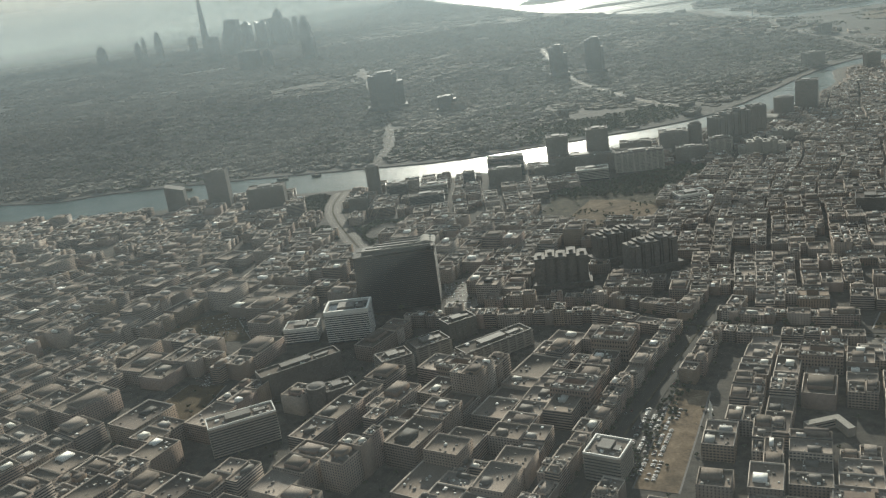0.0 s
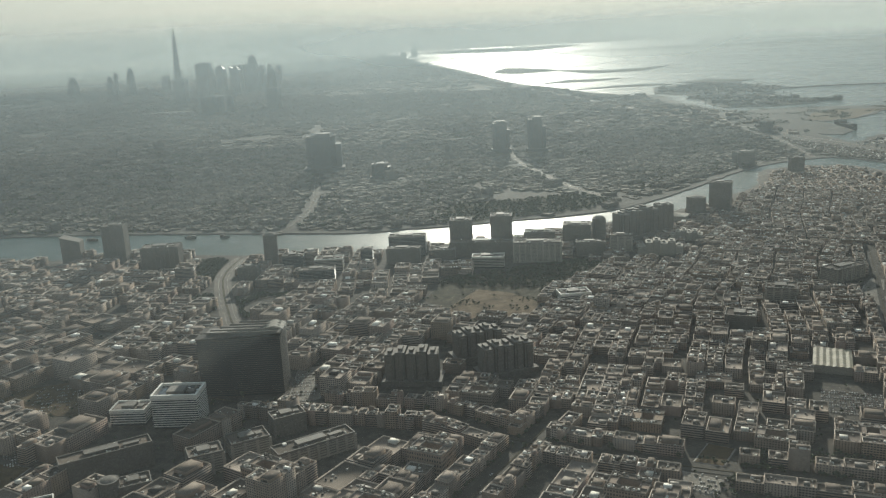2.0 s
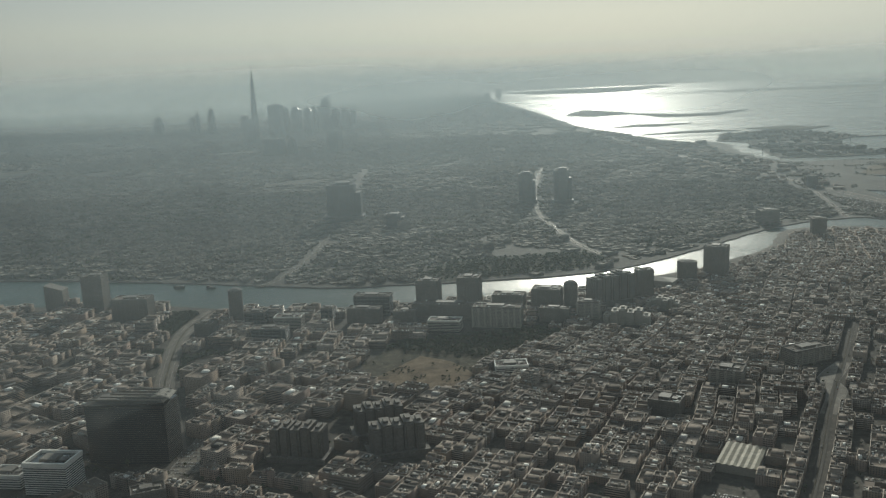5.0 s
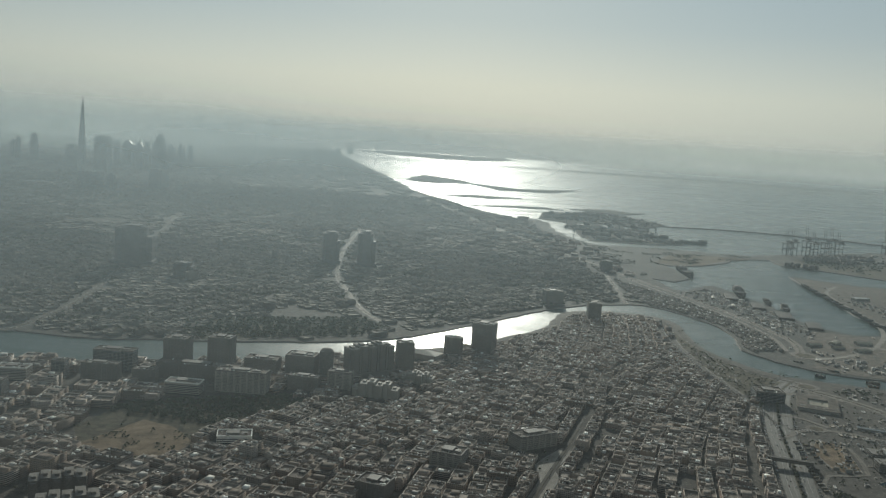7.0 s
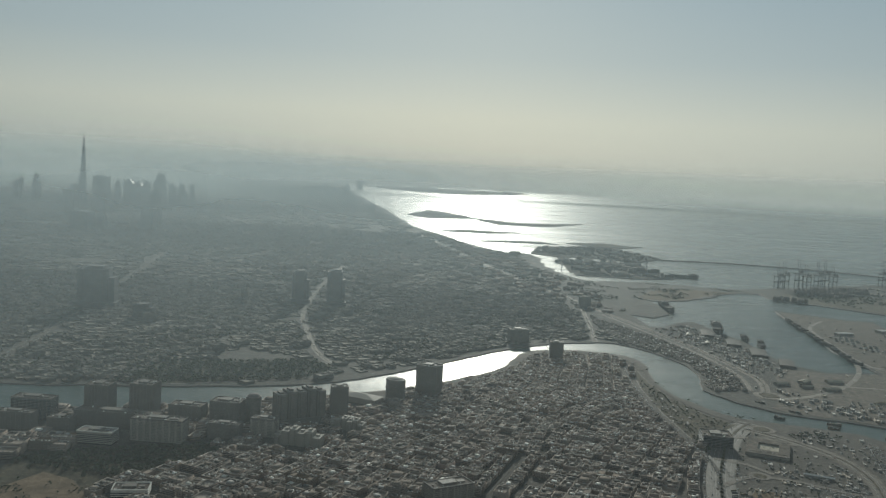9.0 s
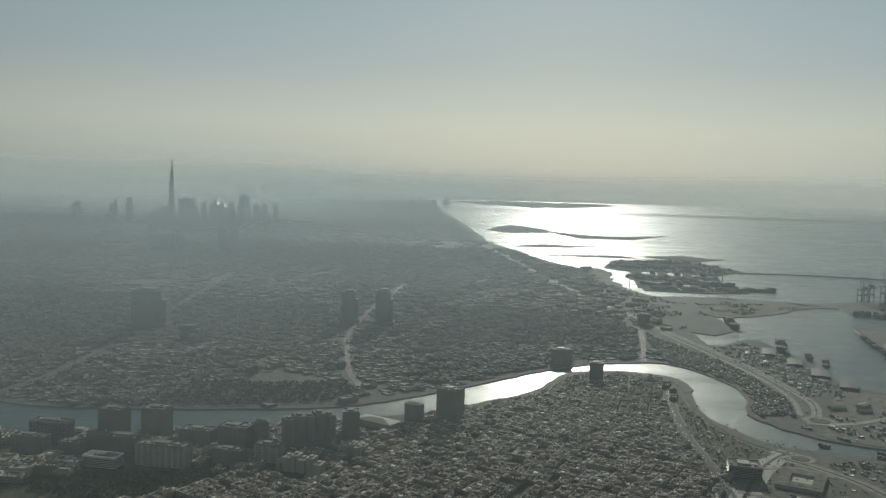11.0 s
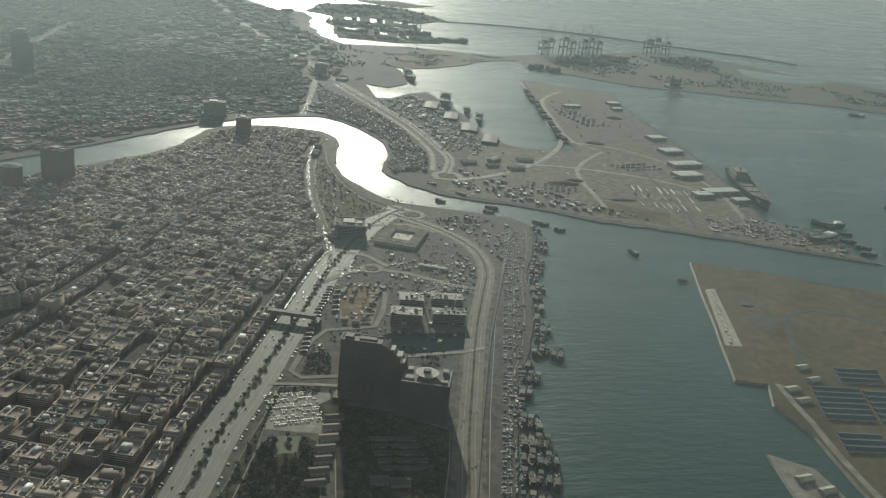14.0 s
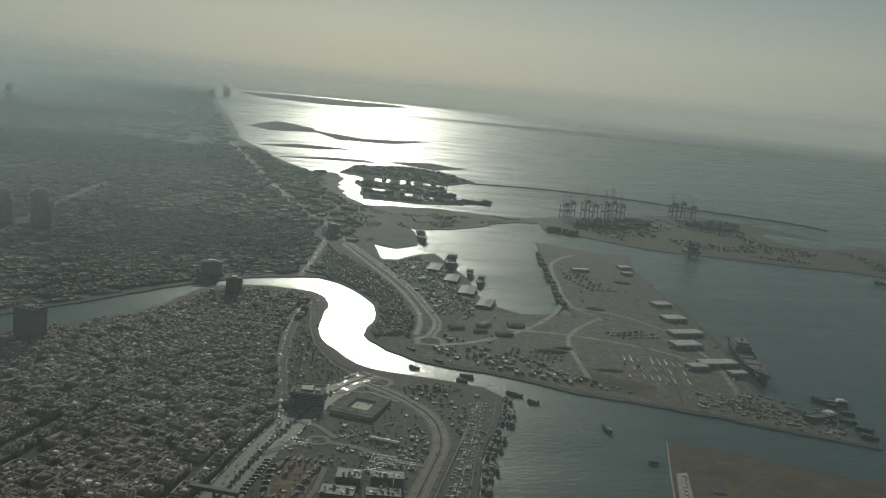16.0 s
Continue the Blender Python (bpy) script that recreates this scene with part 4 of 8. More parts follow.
# seat, bearing, lot depth, street, lot length
QUARTERS = [
    (-120, 190, 34, 6.6, 3.4, (5, 11)), (-60, 150, 30, 6.2, 3.0, (5, 10)), (-75, 230, 26, 6.0, 3.2, (5, 10)), (-10, 165, 31, 5.6, 2.8, (4.5, 9)), (-130, 290, 30, 5.8, 3.0, (4.5, 9)),
    (10, 135, 28, 5.4, 2.8, (4.5, 9)), (45, 130, 24, 5.4, 2.8, (4.5, 8.5)), (60, 165, 25, 4.9, 2.4, (3.8, 8)), (-40, 300, 16, 5.4, 3.0, (4, 8)), (20, 290, 20, 4.8, 2.4, (3.6, 7)),
    (70, 225, 20, 4.4, 2.2, (3.2, 7)), (95, 180, 22, 4.8, 2.4, (3.6, 8)), (110, 255, 19, 4.2, 2.0, (3, 6.5)), (140, 175, 22, 5.2, 2.6, (4, 8.5)), (95, 310, 24, 4.2, 2.0, (3, 6)),
    (150, 225, 22, 4.6, 2.3, (3.4, 7)), (160, 285, 18, 4.2, 2.1, (3, 6.2)), (195, 235, 20, 4.8, 2.4, (3.6, 7.5)), (140, 345, 26, 4.0, 1.9, (2.8, 6)), (215, 190, 17, 5.0, 2.6, (4, 8)),
    (200, 290, 21, 4.4, 2.1, (3.2, 6.6)), (225, 270, 18, 4.6, 2.3, (3.4, 7)), (190, 340, 25, 4.0, 1.8, (2.8, 5.6)), (235, 330, 24, 4.2, 1.9, (3, 6)), (250, 385, 28, 3.8, 1.7, (2.6, 5.4)),
    (200, 400, 20, 3.8, 1.7, (2.6, 5.4)), (160, 400, 30, 4.0, 1.9, (2.8, 6)), (225, 455, 24, 3.6, 1.5, (2.4, 5)), (265, 440, 34, 3.6, 1.5, (2.4, 5)), (255, 510, 12, 3.6, 1.5, (2.4, 5)),
    (100, 390, 10, 4.2, 2.4, (3.2, 6.5)), (-70, 350, 5, 5.0, 3.2, (4, 8)), (-150, 360, 10, 5.2, 3.0, (4, 8)), (0, 350, 2, 4.6, 2.8, (3.4, 7)), (-200, 260, 28, 6.0, 3.2, (4.5, 9)), (270, 330, 20, 4.2, 2.0, (3, 6))]


def quarter_lots(quarters, reach, edge, seed, party=1.0):
    seats = np.array([q[:2] for q in quarters], float)
    out = []
    for i, (x, y, bearing, deep, street, length) in enumerate(quarters):
        b = radians(bearing)
        u, v = x * math.sin(b) + y * math.cos(b), x * math.cos(b) - y * math.sin(b)
        k = deep / 4.6
        F = lots(bearing, (u - reach, u + reach, v - reach, v + reach), deep, street, 0.25 * k if party == 1 else 0.04, length, (0.06 * k, 0.5 * k), (26 if party == 1 else 46) * k, street * 1.05, seed + i, party)
        d = np.hypot(F[:, None, 0] - seats[None, :, 0], F[:, None, 1] - seats[None, :, 1])
        two = np.sort(d, 1)[:, :2]
        out.append(F[(d.argmin(1) == i) & (two[:, 1] - two[:, 0] > edge * k)])
    return np.concatenate(out)


def frontage(line, width, sides, deep, seed, length=(3.0, 6.5)):
    """A closed row of buildings along a road's side."""
    r = np.random.default_rng(seed)
    out = []
    for side in sides:
        u, want = 0.0, 0.0
        for p, q in zip(line, line[1:]):
            t, run = (q - p).normalized(), (q - p).length
            while want < u + run:
                w = r.uniform(*length)
                d = deep * r.uniform(0.8, 1.1)
                c = p + t * (want - u + w / 2) + Vector((t.y, -t.x)) * side * (width / 2 + 0.9 + d / 2)
                out.append((c.x, c.y, d, w, math.atan2(t.y, t.x) - math.pi / 2))
                want += w + (0.03 if r.random() < 0.86 else r.uniform(0.8, 2.0))
            u += run
    return np.array(out)


FRONT = 4.0
fronts = np.concatenate([frontage(ROADS[0][0], 13.0, (-1,), FRONT, 41), frontage(ROADS[8][0], 5.2, (-1, 1), FRONT, 42), frontage(ROADS[9][0], 6.2, (-1, 1), FRONT, 43), frontage(ROADS[10][0], 3.4, (-1, 1), FRONT, 44)])
fine = lambda x, y: float(np.interp(x - 0.25 * y, [-60, 20], [1.28, 1.16]))
L = quarter_lots([(x, y, b, d * fine(x, y), s * 0.5, (n[0] * fine(x, y), n[1] * fine(x, y))) for x, y, b, d, s, n in QUARTERS], 85, 0.5, 300, 0.12)
# streets bend a little: the whole plan of lots is gently bowed
bow = lambda x, y, s: 3.2 * noise.noise(Vector((x * 0.02, y * 0.02, s)))
for row in L:
    x, y = row[0], row[1]
    row[4] += 0.5 * ((bow(x + 2, y, 6.1) - bow(x - 2, y, 6.1)) - (bow(x, y + 2, 2.7) - bow(x, y - 2, 2.7))) / 4
    row[0], row[1] = x + bow(x, y, 2.7), y + bow(x, y, 6.1)
main_line = [(p.x, p.y) for p in ROADS[0][0]]
main_x = lambda y: np.interp(y, [p[1] for p in main_line], [p[0] for p in main_line])


def open_ground(L, slack):
    px, py = L[:, 0], L[:, 1]
    size = np.maximum(L[:, 2], L[:, 3]) * 0.5
    west = px < main_x(py) - 7.5
    return inside(px, py, deira) & shore_gap(px, py, deira, 6) & off_roads(px, py, np.minimum(L[:, 2], L[:, 3]) * slack) & clear_of(px, py, size * 0.7) & wedge(px, py) & (west | (py > 435))


fronts = fronts[open_ground(fronts, 0.46)]
# the quarters keep clear of the rows along the roads
near_front = np.zeros(len(L), bool)
for x, y, d, w, _t in fronts:
    near_front |= np.hypot(L[:, 0] - x, L[:, 1] - y) < 0.5 * max(d, w) + 0.42 * np.minimum(L[:, 2], L[:, 3])
ok = open_ground(L, 0.5) & ~near_front
# courts and cleared lots here and there
ok &= np.random.default_rng(77).random(len(L)) > 0.035
gap_noise = np.array([noise.noise(Vector((x * 0.045, y * 0.045, 8.8))) for x, y in zip(L[:, 0], L[:, 1])])
ok &= ~((L[:, 0] - 0.25 * L[:, 1] < -20) & (gap_noise > 0.36))
YARD = [(78, 128), (150, 150), (152, 180), (104, 196), (84, 170)]
VILLAS = [(82, 186), (88, 199), (104, 197), (104, 186), (94, 178), (90, 153), (78, 160), (81, 172)]
BRIDGEHEAD = [(-72, 334), (-58, 338), (-42, 329), (-34, 340), (-22, 332), (-31, 308), (-37, 305), (-48, 316), (-60, 322)]
HEADLAND = [(-77, 394), (-58, 390), (-62, 352), (-72, 362)]
for green in (VILLAS, BRIDGEHEAD, HEADLAND):
    ok &= ~inside(L[:, 0], L[:, 1], green)
ok &= ~(inside(L[:, 0], L[:, 1], YARD) & (gap_noise > 0.02))
L = np.concatenate([L[ok], fronts])
px, py = L[:, 0], L[:, 1]
rng = np.random.default_rng(5)
# taller blocks inland on the left, low old quarters in the creek bend
tall = np.interp(px - 0.25 * py, [-120, -40, 30, 200], [1.4, 1.1, 0.76, 0.72]) * np.interp(py, [250, 360], [1.0, 0.78]) * np.interp(py - 0.28 * px, [100, 170, 260], [1.5, 1.25, 1.0])
H = STOREY * np.clip(np.round(rng.normal(5.0, 0.5, len(L)) * tall), 2, 10)
inland = px - 0.25 * py < -20
big = rng.random(len(L)) < np.where(inland, 0.13, 0.03)
H[big] *= rng.uniform(1.35, 1.75, big.sum())
H += rng.uniform(-0.09, 0.09, len(L))
nearness = py - 0.28 * px
order = np.argsort(nearness)
# larger blocks round courts stand among the small lots
court_sites = []
pick = random.Random(33)
for i in pick.sample(range(len(L)), len(L)):
    x, y = px[i], py[i]
    if -80 < x < 245 and 165 < y < 400 and x - 0.25 * y > -60 and all(math.hypot(x - q[0], y - q[1]) > 21 for q in court_sites) and clear_of(np.array([x]), np.array([y]), 5.0)[0] and off_roads(np.array([x]), np.array([y]), 5.0)[0]:
        court_sites.append((x, y, L[i][4], H[i]))
    if len(court_sites) == 62:
        break
free = np.ones(len(L), bool)
for x, y, _t, _h in court_sites:
    free &= np.hypot(px - x, py - y) > 5.2
L, H, px, py = L[free], H[free], px[free], py[free]
nearness = py - 0.28 * px
order = np.argsort(nearness)
NEAR = 148
NEAR_LOTS = L[order[:NEAR]]
NEAR_H = H[order[:NEAR]]
rest = order[NEAR:]


def split_lots(L, H, seed):
    """Breaks lots into bodies of unlike height, as built over time, some round a light well."""
    r = np.random.default_rng(seed)
    out = []
    for (x, y, w, d, turn), h in zip(L, H):
        c, s = math.cos(turn), math.sin(turn)
        kind = r.random()
        if kind < 0.42:
            cells = [(0, 1, 0, 1)]
        elif kind < 0.78:
            f = r.uniform(0.35, 0.65)
            cells = [(0, 1, 0, f), (0, 1, f, 1)] if d > w else [(0, f, 0, 1), (f, 1, 0, 1)]
        else:
            f, g, e = r.uniform(0.35, 0.65), r.uniform(0.35, 0.65), r.uniform(0.35, 0.65)
            cells = [(0, f, 0, g), (f, 1, 0, e), (0, f, g, 1), (f, 1, e, 1)]
            if kind > 0.86:
                cells.pop(r.integers(4))
        for a0, a1, b0, b1 in cells:
            lx, ly = ((a0 + a1) / 2 - 0.5) * w, ((b0 + b1) / 2 - 0.5) * d
            hh = max(STOREY, h + STOREY * r.choice([-1, 0, 0, 0, 0, 0, 0, 0.5])) + r.uniform(-0.05, 0.05)
            out.append((x + lx * c - ly * s, y + lx * s + ly * c, (a1 - a0) * w - 0.02, (b1 - b0) * d - 0.02, hh, turn))
    return np.array(out)


C = split_lots(L[rest], H[rest], 91)
mass_mesh("city_buildings", C[:, 0], C[:, 1], C[:, 2], C[:, 3], C[:, 4], C[:, 5], 0.58, "dense beige apartment buildings with cluttered flat roofs", "buildings", 13, 2)

# the far bank: dense low quarters, coarser further off
rq = np.random.default_rng(61)
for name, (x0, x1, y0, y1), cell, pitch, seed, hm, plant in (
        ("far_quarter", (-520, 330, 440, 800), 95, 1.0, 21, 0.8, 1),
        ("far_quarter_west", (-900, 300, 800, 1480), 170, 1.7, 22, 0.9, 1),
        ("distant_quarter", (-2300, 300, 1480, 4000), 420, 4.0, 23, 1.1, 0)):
    quarters = []
    for cx in np.arange(x0, x1, cell):
        for cy in np.arange(y0, y1, cell):
            k = rq.uniform(0.85, 1.5) * pitch
            quarters.append((cx + rq.uniform(0, cell), cy + rq.uniform(0, cell), rq.normal(52, 9), 4.0 * k, 1.2 * k, (2.6 * k, 6.5 * k)))
    F = quarter_lots(quarters, cell * 0.95, 0.7, 1000 * seed)
    fx, fy = F[:, 0], F[:, 1]
    ok = inside(fx, fy, bur) & wedge(fx, fy) & (fx < np.interp(fy, [430, 520, 700, 900, 1000], [318, 318, 300, 270, 300])) & (fy >= (0 if seed == 21 else y0)) & (fy < y1)
    F = F[ok]
    fx, fy = F[:, 0], F[:, 1]
    ok = shore_gap(fx, fy, bur, 6 * pitch) & off_roads(fx, fy, 2.6 * pitch) & clear_of(fx, fy, 3.0)
    ok &= np.array([noise.noise(Vector((x * 0.011, y * 0.011, 3.3))) for x, y in zip(fx, fy)]) > -0.5
    ok &= rq.random(len(F)) > 0.04
    F = F[ok]
    h = STOREY * np.clip(np.round(rq.gamma(5, 0.5, len(F)) * hm), 1, 6)
    h[rq.random(len(F)) < 0.012] *= 2.4
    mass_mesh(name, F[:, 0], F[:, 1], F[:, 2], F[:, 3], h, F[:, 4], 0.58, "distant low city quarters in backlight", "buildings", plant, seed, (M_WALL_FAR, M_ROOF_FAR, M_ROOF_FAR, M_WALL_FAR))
# the old quarter between creek bend and port road
F = lots(-8, (430, 720, 240, 480), 2.3, 0.7, 0.2, (1.6, 3.6), (0.1, 0.5), 19, 1.1, 31)
ok = inside(F[:, 0], F[:, 1], bur) & shore_gap(F[:, 0], F[:, 1], bur, 3) & off_roads(F[:, 0], F[:, 1], 2.2) & (F[:, 0] > 300) & (F[:, 0] < np.interp(F[:, 1], [450, 510, 590, 700], [342, 348, 342, 305]))
F = F[ok]
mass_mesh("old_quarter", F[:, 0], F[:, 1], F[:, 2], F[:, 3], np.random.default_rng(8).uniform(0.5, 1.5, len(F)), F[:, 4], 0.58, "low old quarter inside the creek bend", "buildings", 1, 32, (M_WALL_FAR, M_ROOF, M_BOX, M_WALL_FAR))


# ---- near apartment buildings, built once each and set on their lots ----
def apartment(style, w, d, floors, seed, balconies):
    rnd = random.Random(seed)
    h = floors * STOREY
    ob = thing("apartment_building", APT_LABELS[style % len(APT_LABELS)], "building", 0, 0, 0.58, 0, "apartment blocks of the near quarter")
    bm = bmesh.new()
    box(bm, -w / 2, w / 2, -d / 2, d / 2, 0, h - 0.02)
    if style % 3 == 1:
        box(bm, -w / 2 - 0.22, -w / 2 + 0.4, -d * 0.3, d * 0.3, STOREY, h - 0.1)
        box(bm, w / 2 - 0.4, w / 2 + 0.22, -d * 0.3, d * 0.3, STOREY, h - 0.1)
    part("wall", bm, M_WALL_T, ob)
    bm = bmesh.new()
    if balconies:
        box(bm, -w / 2 - 0.13, w / 2 + 0.13, -d / 2 - 0.13, d / 2 + 0.13, -0.04, 0.15)
    else:
        box(bm, -w / 2 - 0.04, w / 2 + 0.04, -d / 2 - 0.04, d / 2 + 0.04, -0.03, 0.04)
    band = part("floor_band", bm, M_PARAPET, ob)
    band.location = (0, 0, STOREY)
    for f in range(2, floors):
        same_part(band, ob, pose(0, 0, f * STOREY))
    bm = bmesh.new()
    half, rise = ((0.12, (0.2, 0.42)), (0.08, (0.14, 0.48)), (0.26, (0.2, 0.46)))[style % 3]
    for sx in (-1, 1):
        k = max(3, int(d / 0.62))
        for i in range(k):
            y = -d / 2 + (i + 0.5) * d / k
            box(bm, sx * (w / 2 + 0.012) - 0.02, sx * (w / 2 + 0.012) + 0.02, y - half, y + half, *rise)
        k = max(3, int(w / 0.62))
        for i in range(k):
            x = -w / 2 + (i + 0.5) * w / k
            box(bm, x - half, x + half, sx * (d / 2 + 0.012) - 0.02, sx * (d / 2 + 0.012) + 0.02, *rise)
    row = part("window_row", bm, M_PANE, ob, "row of dark window panes")
    tagged(row, kind="stuff")
    for f in range(1, floors):
        tagged(same_part(row, ob, pose(0, 0, f * STOREY)), kind="stuff")
    bm = boxes((-w / 2 + 0.12, w / 2 - 0.12, -d / 2 + 0.12, d / 2 - 0.12, h - 0.03, h + 0.015))
    part("roof", bm, M_ROOF_T, ob, "dusty flat roof")
    bm = bmesh.new()
    frame_ring(bm, w + 0.05, d + 0.05, 0.12, h - 0.05, h + 0.3)
    part("parapet", bm, M_PARAPET, ob)
    bw, bd = w * rnd.uniform(0.25, 0.4), d * rnd.uniform(0.22, 0.35)
    cx, cy = rnd.uniform(-0.2, 0.2) * w, rnd.uniform(-0.22, 0.22) * d
    bm = boxes((cx - bw / 2, cx + bw / 2, cy - bd / 2, cy + bd / 2, h, h + 0.5), (cx - bw / 2 - 0.05, cx + bw / 2 + 0.05, cy - bd / 2 - 0.05, cy + bd / 2 + 0.05, h + 0.5, h + 0.56))
    part("stair_head", bm, M_WALL_T, ob)
    for tag, mat, n in (("roof_clutter", M_BOX, 52), ("roof_rooms", M_WALL, 5)):
        bm = bmesh.new()
        for i in range(n):
            x, y = rnd.uniform(-0.42, 0.42) * w, rnd.uniform(-0.42, 0.42) * d
            p, q = (rnd.uniform(0.05, 0.2), rnd.uniform(0.05, 0.2)) if n > 5 else (rnd.uniform(0.3, 0.7), rnd.uniform(0.3, 0.8))
            p, q = min(p, w * 0.49 - abs(x)), min(q, d * 0.49 - abs(y))
            box(bm, x - p, x + p, y - q, y + q, h - 0.02, h + (rnd.uniform(0.12, 0.42) if n > 5 else rnd.uniform(0.4, 0.62)))
        tagged(part(tag, bm, mat, ob, "small pale and dark roof clutter" if n > 5 else ""), kind="stuff")
    bm = bmesh.new()
    for i in range(3):
        x, y = w * (-0.25 + 0.25 * i + rnd.uniform(-0.06, 0.06)), d * (-0.25 + 0.25 * i + rnd.uniform(-0.08, 0.08))
        box(bm, x - 0.04, x + 0.04, -d * rnd.uniform(0.1, 0.46), d * rnd.uniform(0.1, 0.46), h, h + rnd.uniform(0.2, 0.42))
        box(bm, -w * rnd.uniform(0.1, 0.46), w * rnd.uniform(0.1, 0.46), y - 0.04, y + 0.04, h, h + rnd.uniform(0.2, 0.42))
    part("roof_wall", bm, M_PARAPET, ob, "low walls dividing the flat roof")
    for i in range(2):
        x, y = rnd.uniform(-0.4, 0.4) * w, rnd.choice((-1, 1)) * rnd.uniform(0.28, 0.41) * d
        bm = bmesh.new()
        if i == 0:
            prism(bm, ring_of(0.22, 0.22, 10), 0.1, 0.42, ring_of(0.19, 0.19, 10))
            box(bm, -0.14, 0.14, -0.14, 0.14, 0, 0.1)
        else:
            box(bm, -0.26, 0.26, -0.17, 0.17, 0.03, 0.24)
            box(bm, -0.2, 0.2, -0.12, 0.12, 0.0, 0.03)
            prism(bm, ring_of(0.1, 0.1, 8), 0.24, 0.27)
        p = part("water_tank" if i == 0 else "ac_unit", bm, M_BOX_T, ob)
        p.location = (x, y, h + 0.015)
    return ob


APT_LABELS = ["beige rendered apartment block with a cluttered flat roof", "pale apartment block with projecting bays and roof tanks", "apartment block with full balcony bands on every floor"]
M_ROOF_T = material("dusty_roof_thing", ROOFS, 0.9, vary="object", stain=0.4, grain=2.2, spec=0.08)
M_PARAPET = material("parapet_cap", ((0.188, 0.168, 0.145), (0.232, 0.212, 0.19), (0.138, 0.12, 0.103)), 0.85, vary="object", stain=0.25, spec=0.12)
M_BOX_T = material("roof_plant_thing", ((0.264, 0.244, 0.211), (0.172, 0.158, 0.142), (0.33, 0.317, 0.29)), 0.75, vary="object", stain=0.15, spec=0.15)
PROTOS = []
rnd = random.Random(17)
for i, (w, d, f) in enumerate(((5, 5.6, 5), (4.6, 6.4, 6), (5.4, 7.6, 7), (4.8, 4.8, 4), (5.2, 6.8, 5), (4.6, 5.4, 7), (5.6, 7.2, 6), (4.4, 6, 9), (5, 7.8, 8), (5.2, 5.2, 6), (4.8, 7, 4), (5.4, 6, 10))):
    PROTOS.append((apartment(i, w, d, f, 100 + i, i % 3 == 2), w, d, f))
used = set()
for (x, y, w, d, turn), h in zip(NEAR_LOTS, NEAR_H):
    best = min(range(len(PROTOS)), key=lambda k: abs(PROTOS[k][3] * STOREY - h) + 0.6 * abs(PROTOS[k][2] - d) + 0.35 * rnd.random())
    ob, pw, pd, pf = PROTOS[best]
    m = Matrix.LocRotScale((x, y, 0.58), Euler((0, 0, turn + (math.pi if rnd.random() < 0.5 else 0))), (w / pw, d / pd, 1))
    if best not in used:
        used.add(best)
        ob.matrix_basis = m
    else:
        copy_thing(ob, m)
for i, (ob, *_r) in enumerate(PROTOS):
    if i not in used:
        for o in (*ob.children_recursive, ob):
            bpy.data.objects.remove(o)


def court_block(style, w, d, h, seed):
    """A large block round an open court."""
    r = random.Random(seed)
    ob = thing("court_block", ("large beige block round an open court", "long pale block with balconies round a court", "brown block with a set-back roof storey")[style % 3], "building", 0, 0, 0.58, 0, "court blocks")
    t = (2.0, 2.3, 2.6)[style % 3]
    a, b = w / 2, d / 2
    part("wall", boxes((-a, a, -b, -b + t, 0, h), (-a, a, b - t, b, 0, h * 0.94), (-a, -a + t, -b + t, b - t, 0, h * 0.97), (a - t, a, -b + t, b - t, 0, h * 0.9)), M_WALL_T, ob)
    part("court", boxes((-a + t, a - t, -b + t, b - t, 0, STOREY)), M_ROOF_T, ob, "low court roof")
    part("roof", boxes((-a + 0.12, a - 0.12, -b + 0.12, -b + t - 0.12, h, h + 0.02), (-a + 0.12, a - 0.12, b - t + 0.12, b - 0.12, h * 0.94, h * 0.94 + 0.02)), M_ROOF_T, ob)
    bm = bmesh.new()
    for x0, x1, y0, y1, z in ((-a, a, -b, -b + t, h), (-a, a, b - t, b, h * 0.94), (-a, -a + t, -b + t, b - t, h * 0.97), (a - t, a, -b + t, b - t, h * 0.9)):
        frame_ring(bm, x1 - x0, y1 - y0, 0.12, z, z + 0.2, (x0 + x1) / 2, (y0 + y1) / 2)
    part("parapet", bm, M_PARAPET, ob)
    bm = bmesh.new()
    k = int(w / 0.6)
    for f in range(int(h / STOREY)):
        for i in range(k):
            x = -a + (i + 0.5) * w / k
            box(bm, x - 0.13, x + 0.13, -b - 0.03, -b + 0.02, f * STOREY + 0.18, f * STOREY + 0.44)
        for i in range(int(d / 0.6)):
            y = -b + (i + 0.5) * d / int(d / 0.6)
            for sx in (-1, 1):
                box(bm, sx * a - 0.03, sx * a + 0.03, y - 0.13, y + 0.13, f * STOREY + 0.18, min(f * STOREY + 0.44, h * 0.88))
    tagged(part("glazing", bm, M_PANE, ob, "rows of dark window panes"), kind="stuff")
    bm = bmesh.new()
    for i in range(44):
        side = r.randrange(2)
        x, y = r.uniform(-a + 0.3, a - 0.3), (-b + r.uniform(0.4, t - 0.4), b - r.uniform(0.4, t - 0.4))[side]
        p, q = r.uniform(0.08, 0.32), r.uniform(0.08, 0.3)
        box(bm, x - p, x + p, y - q, y + q, h * (1, 0.94)[side], h * (1, 0.94)[side] + r.uniform(0.12, 0.5))
    tagged(part("roof_clutter", bm, M_BOX, ob, "small pale and dark roof clutter"), kind="stuff")
    return ob


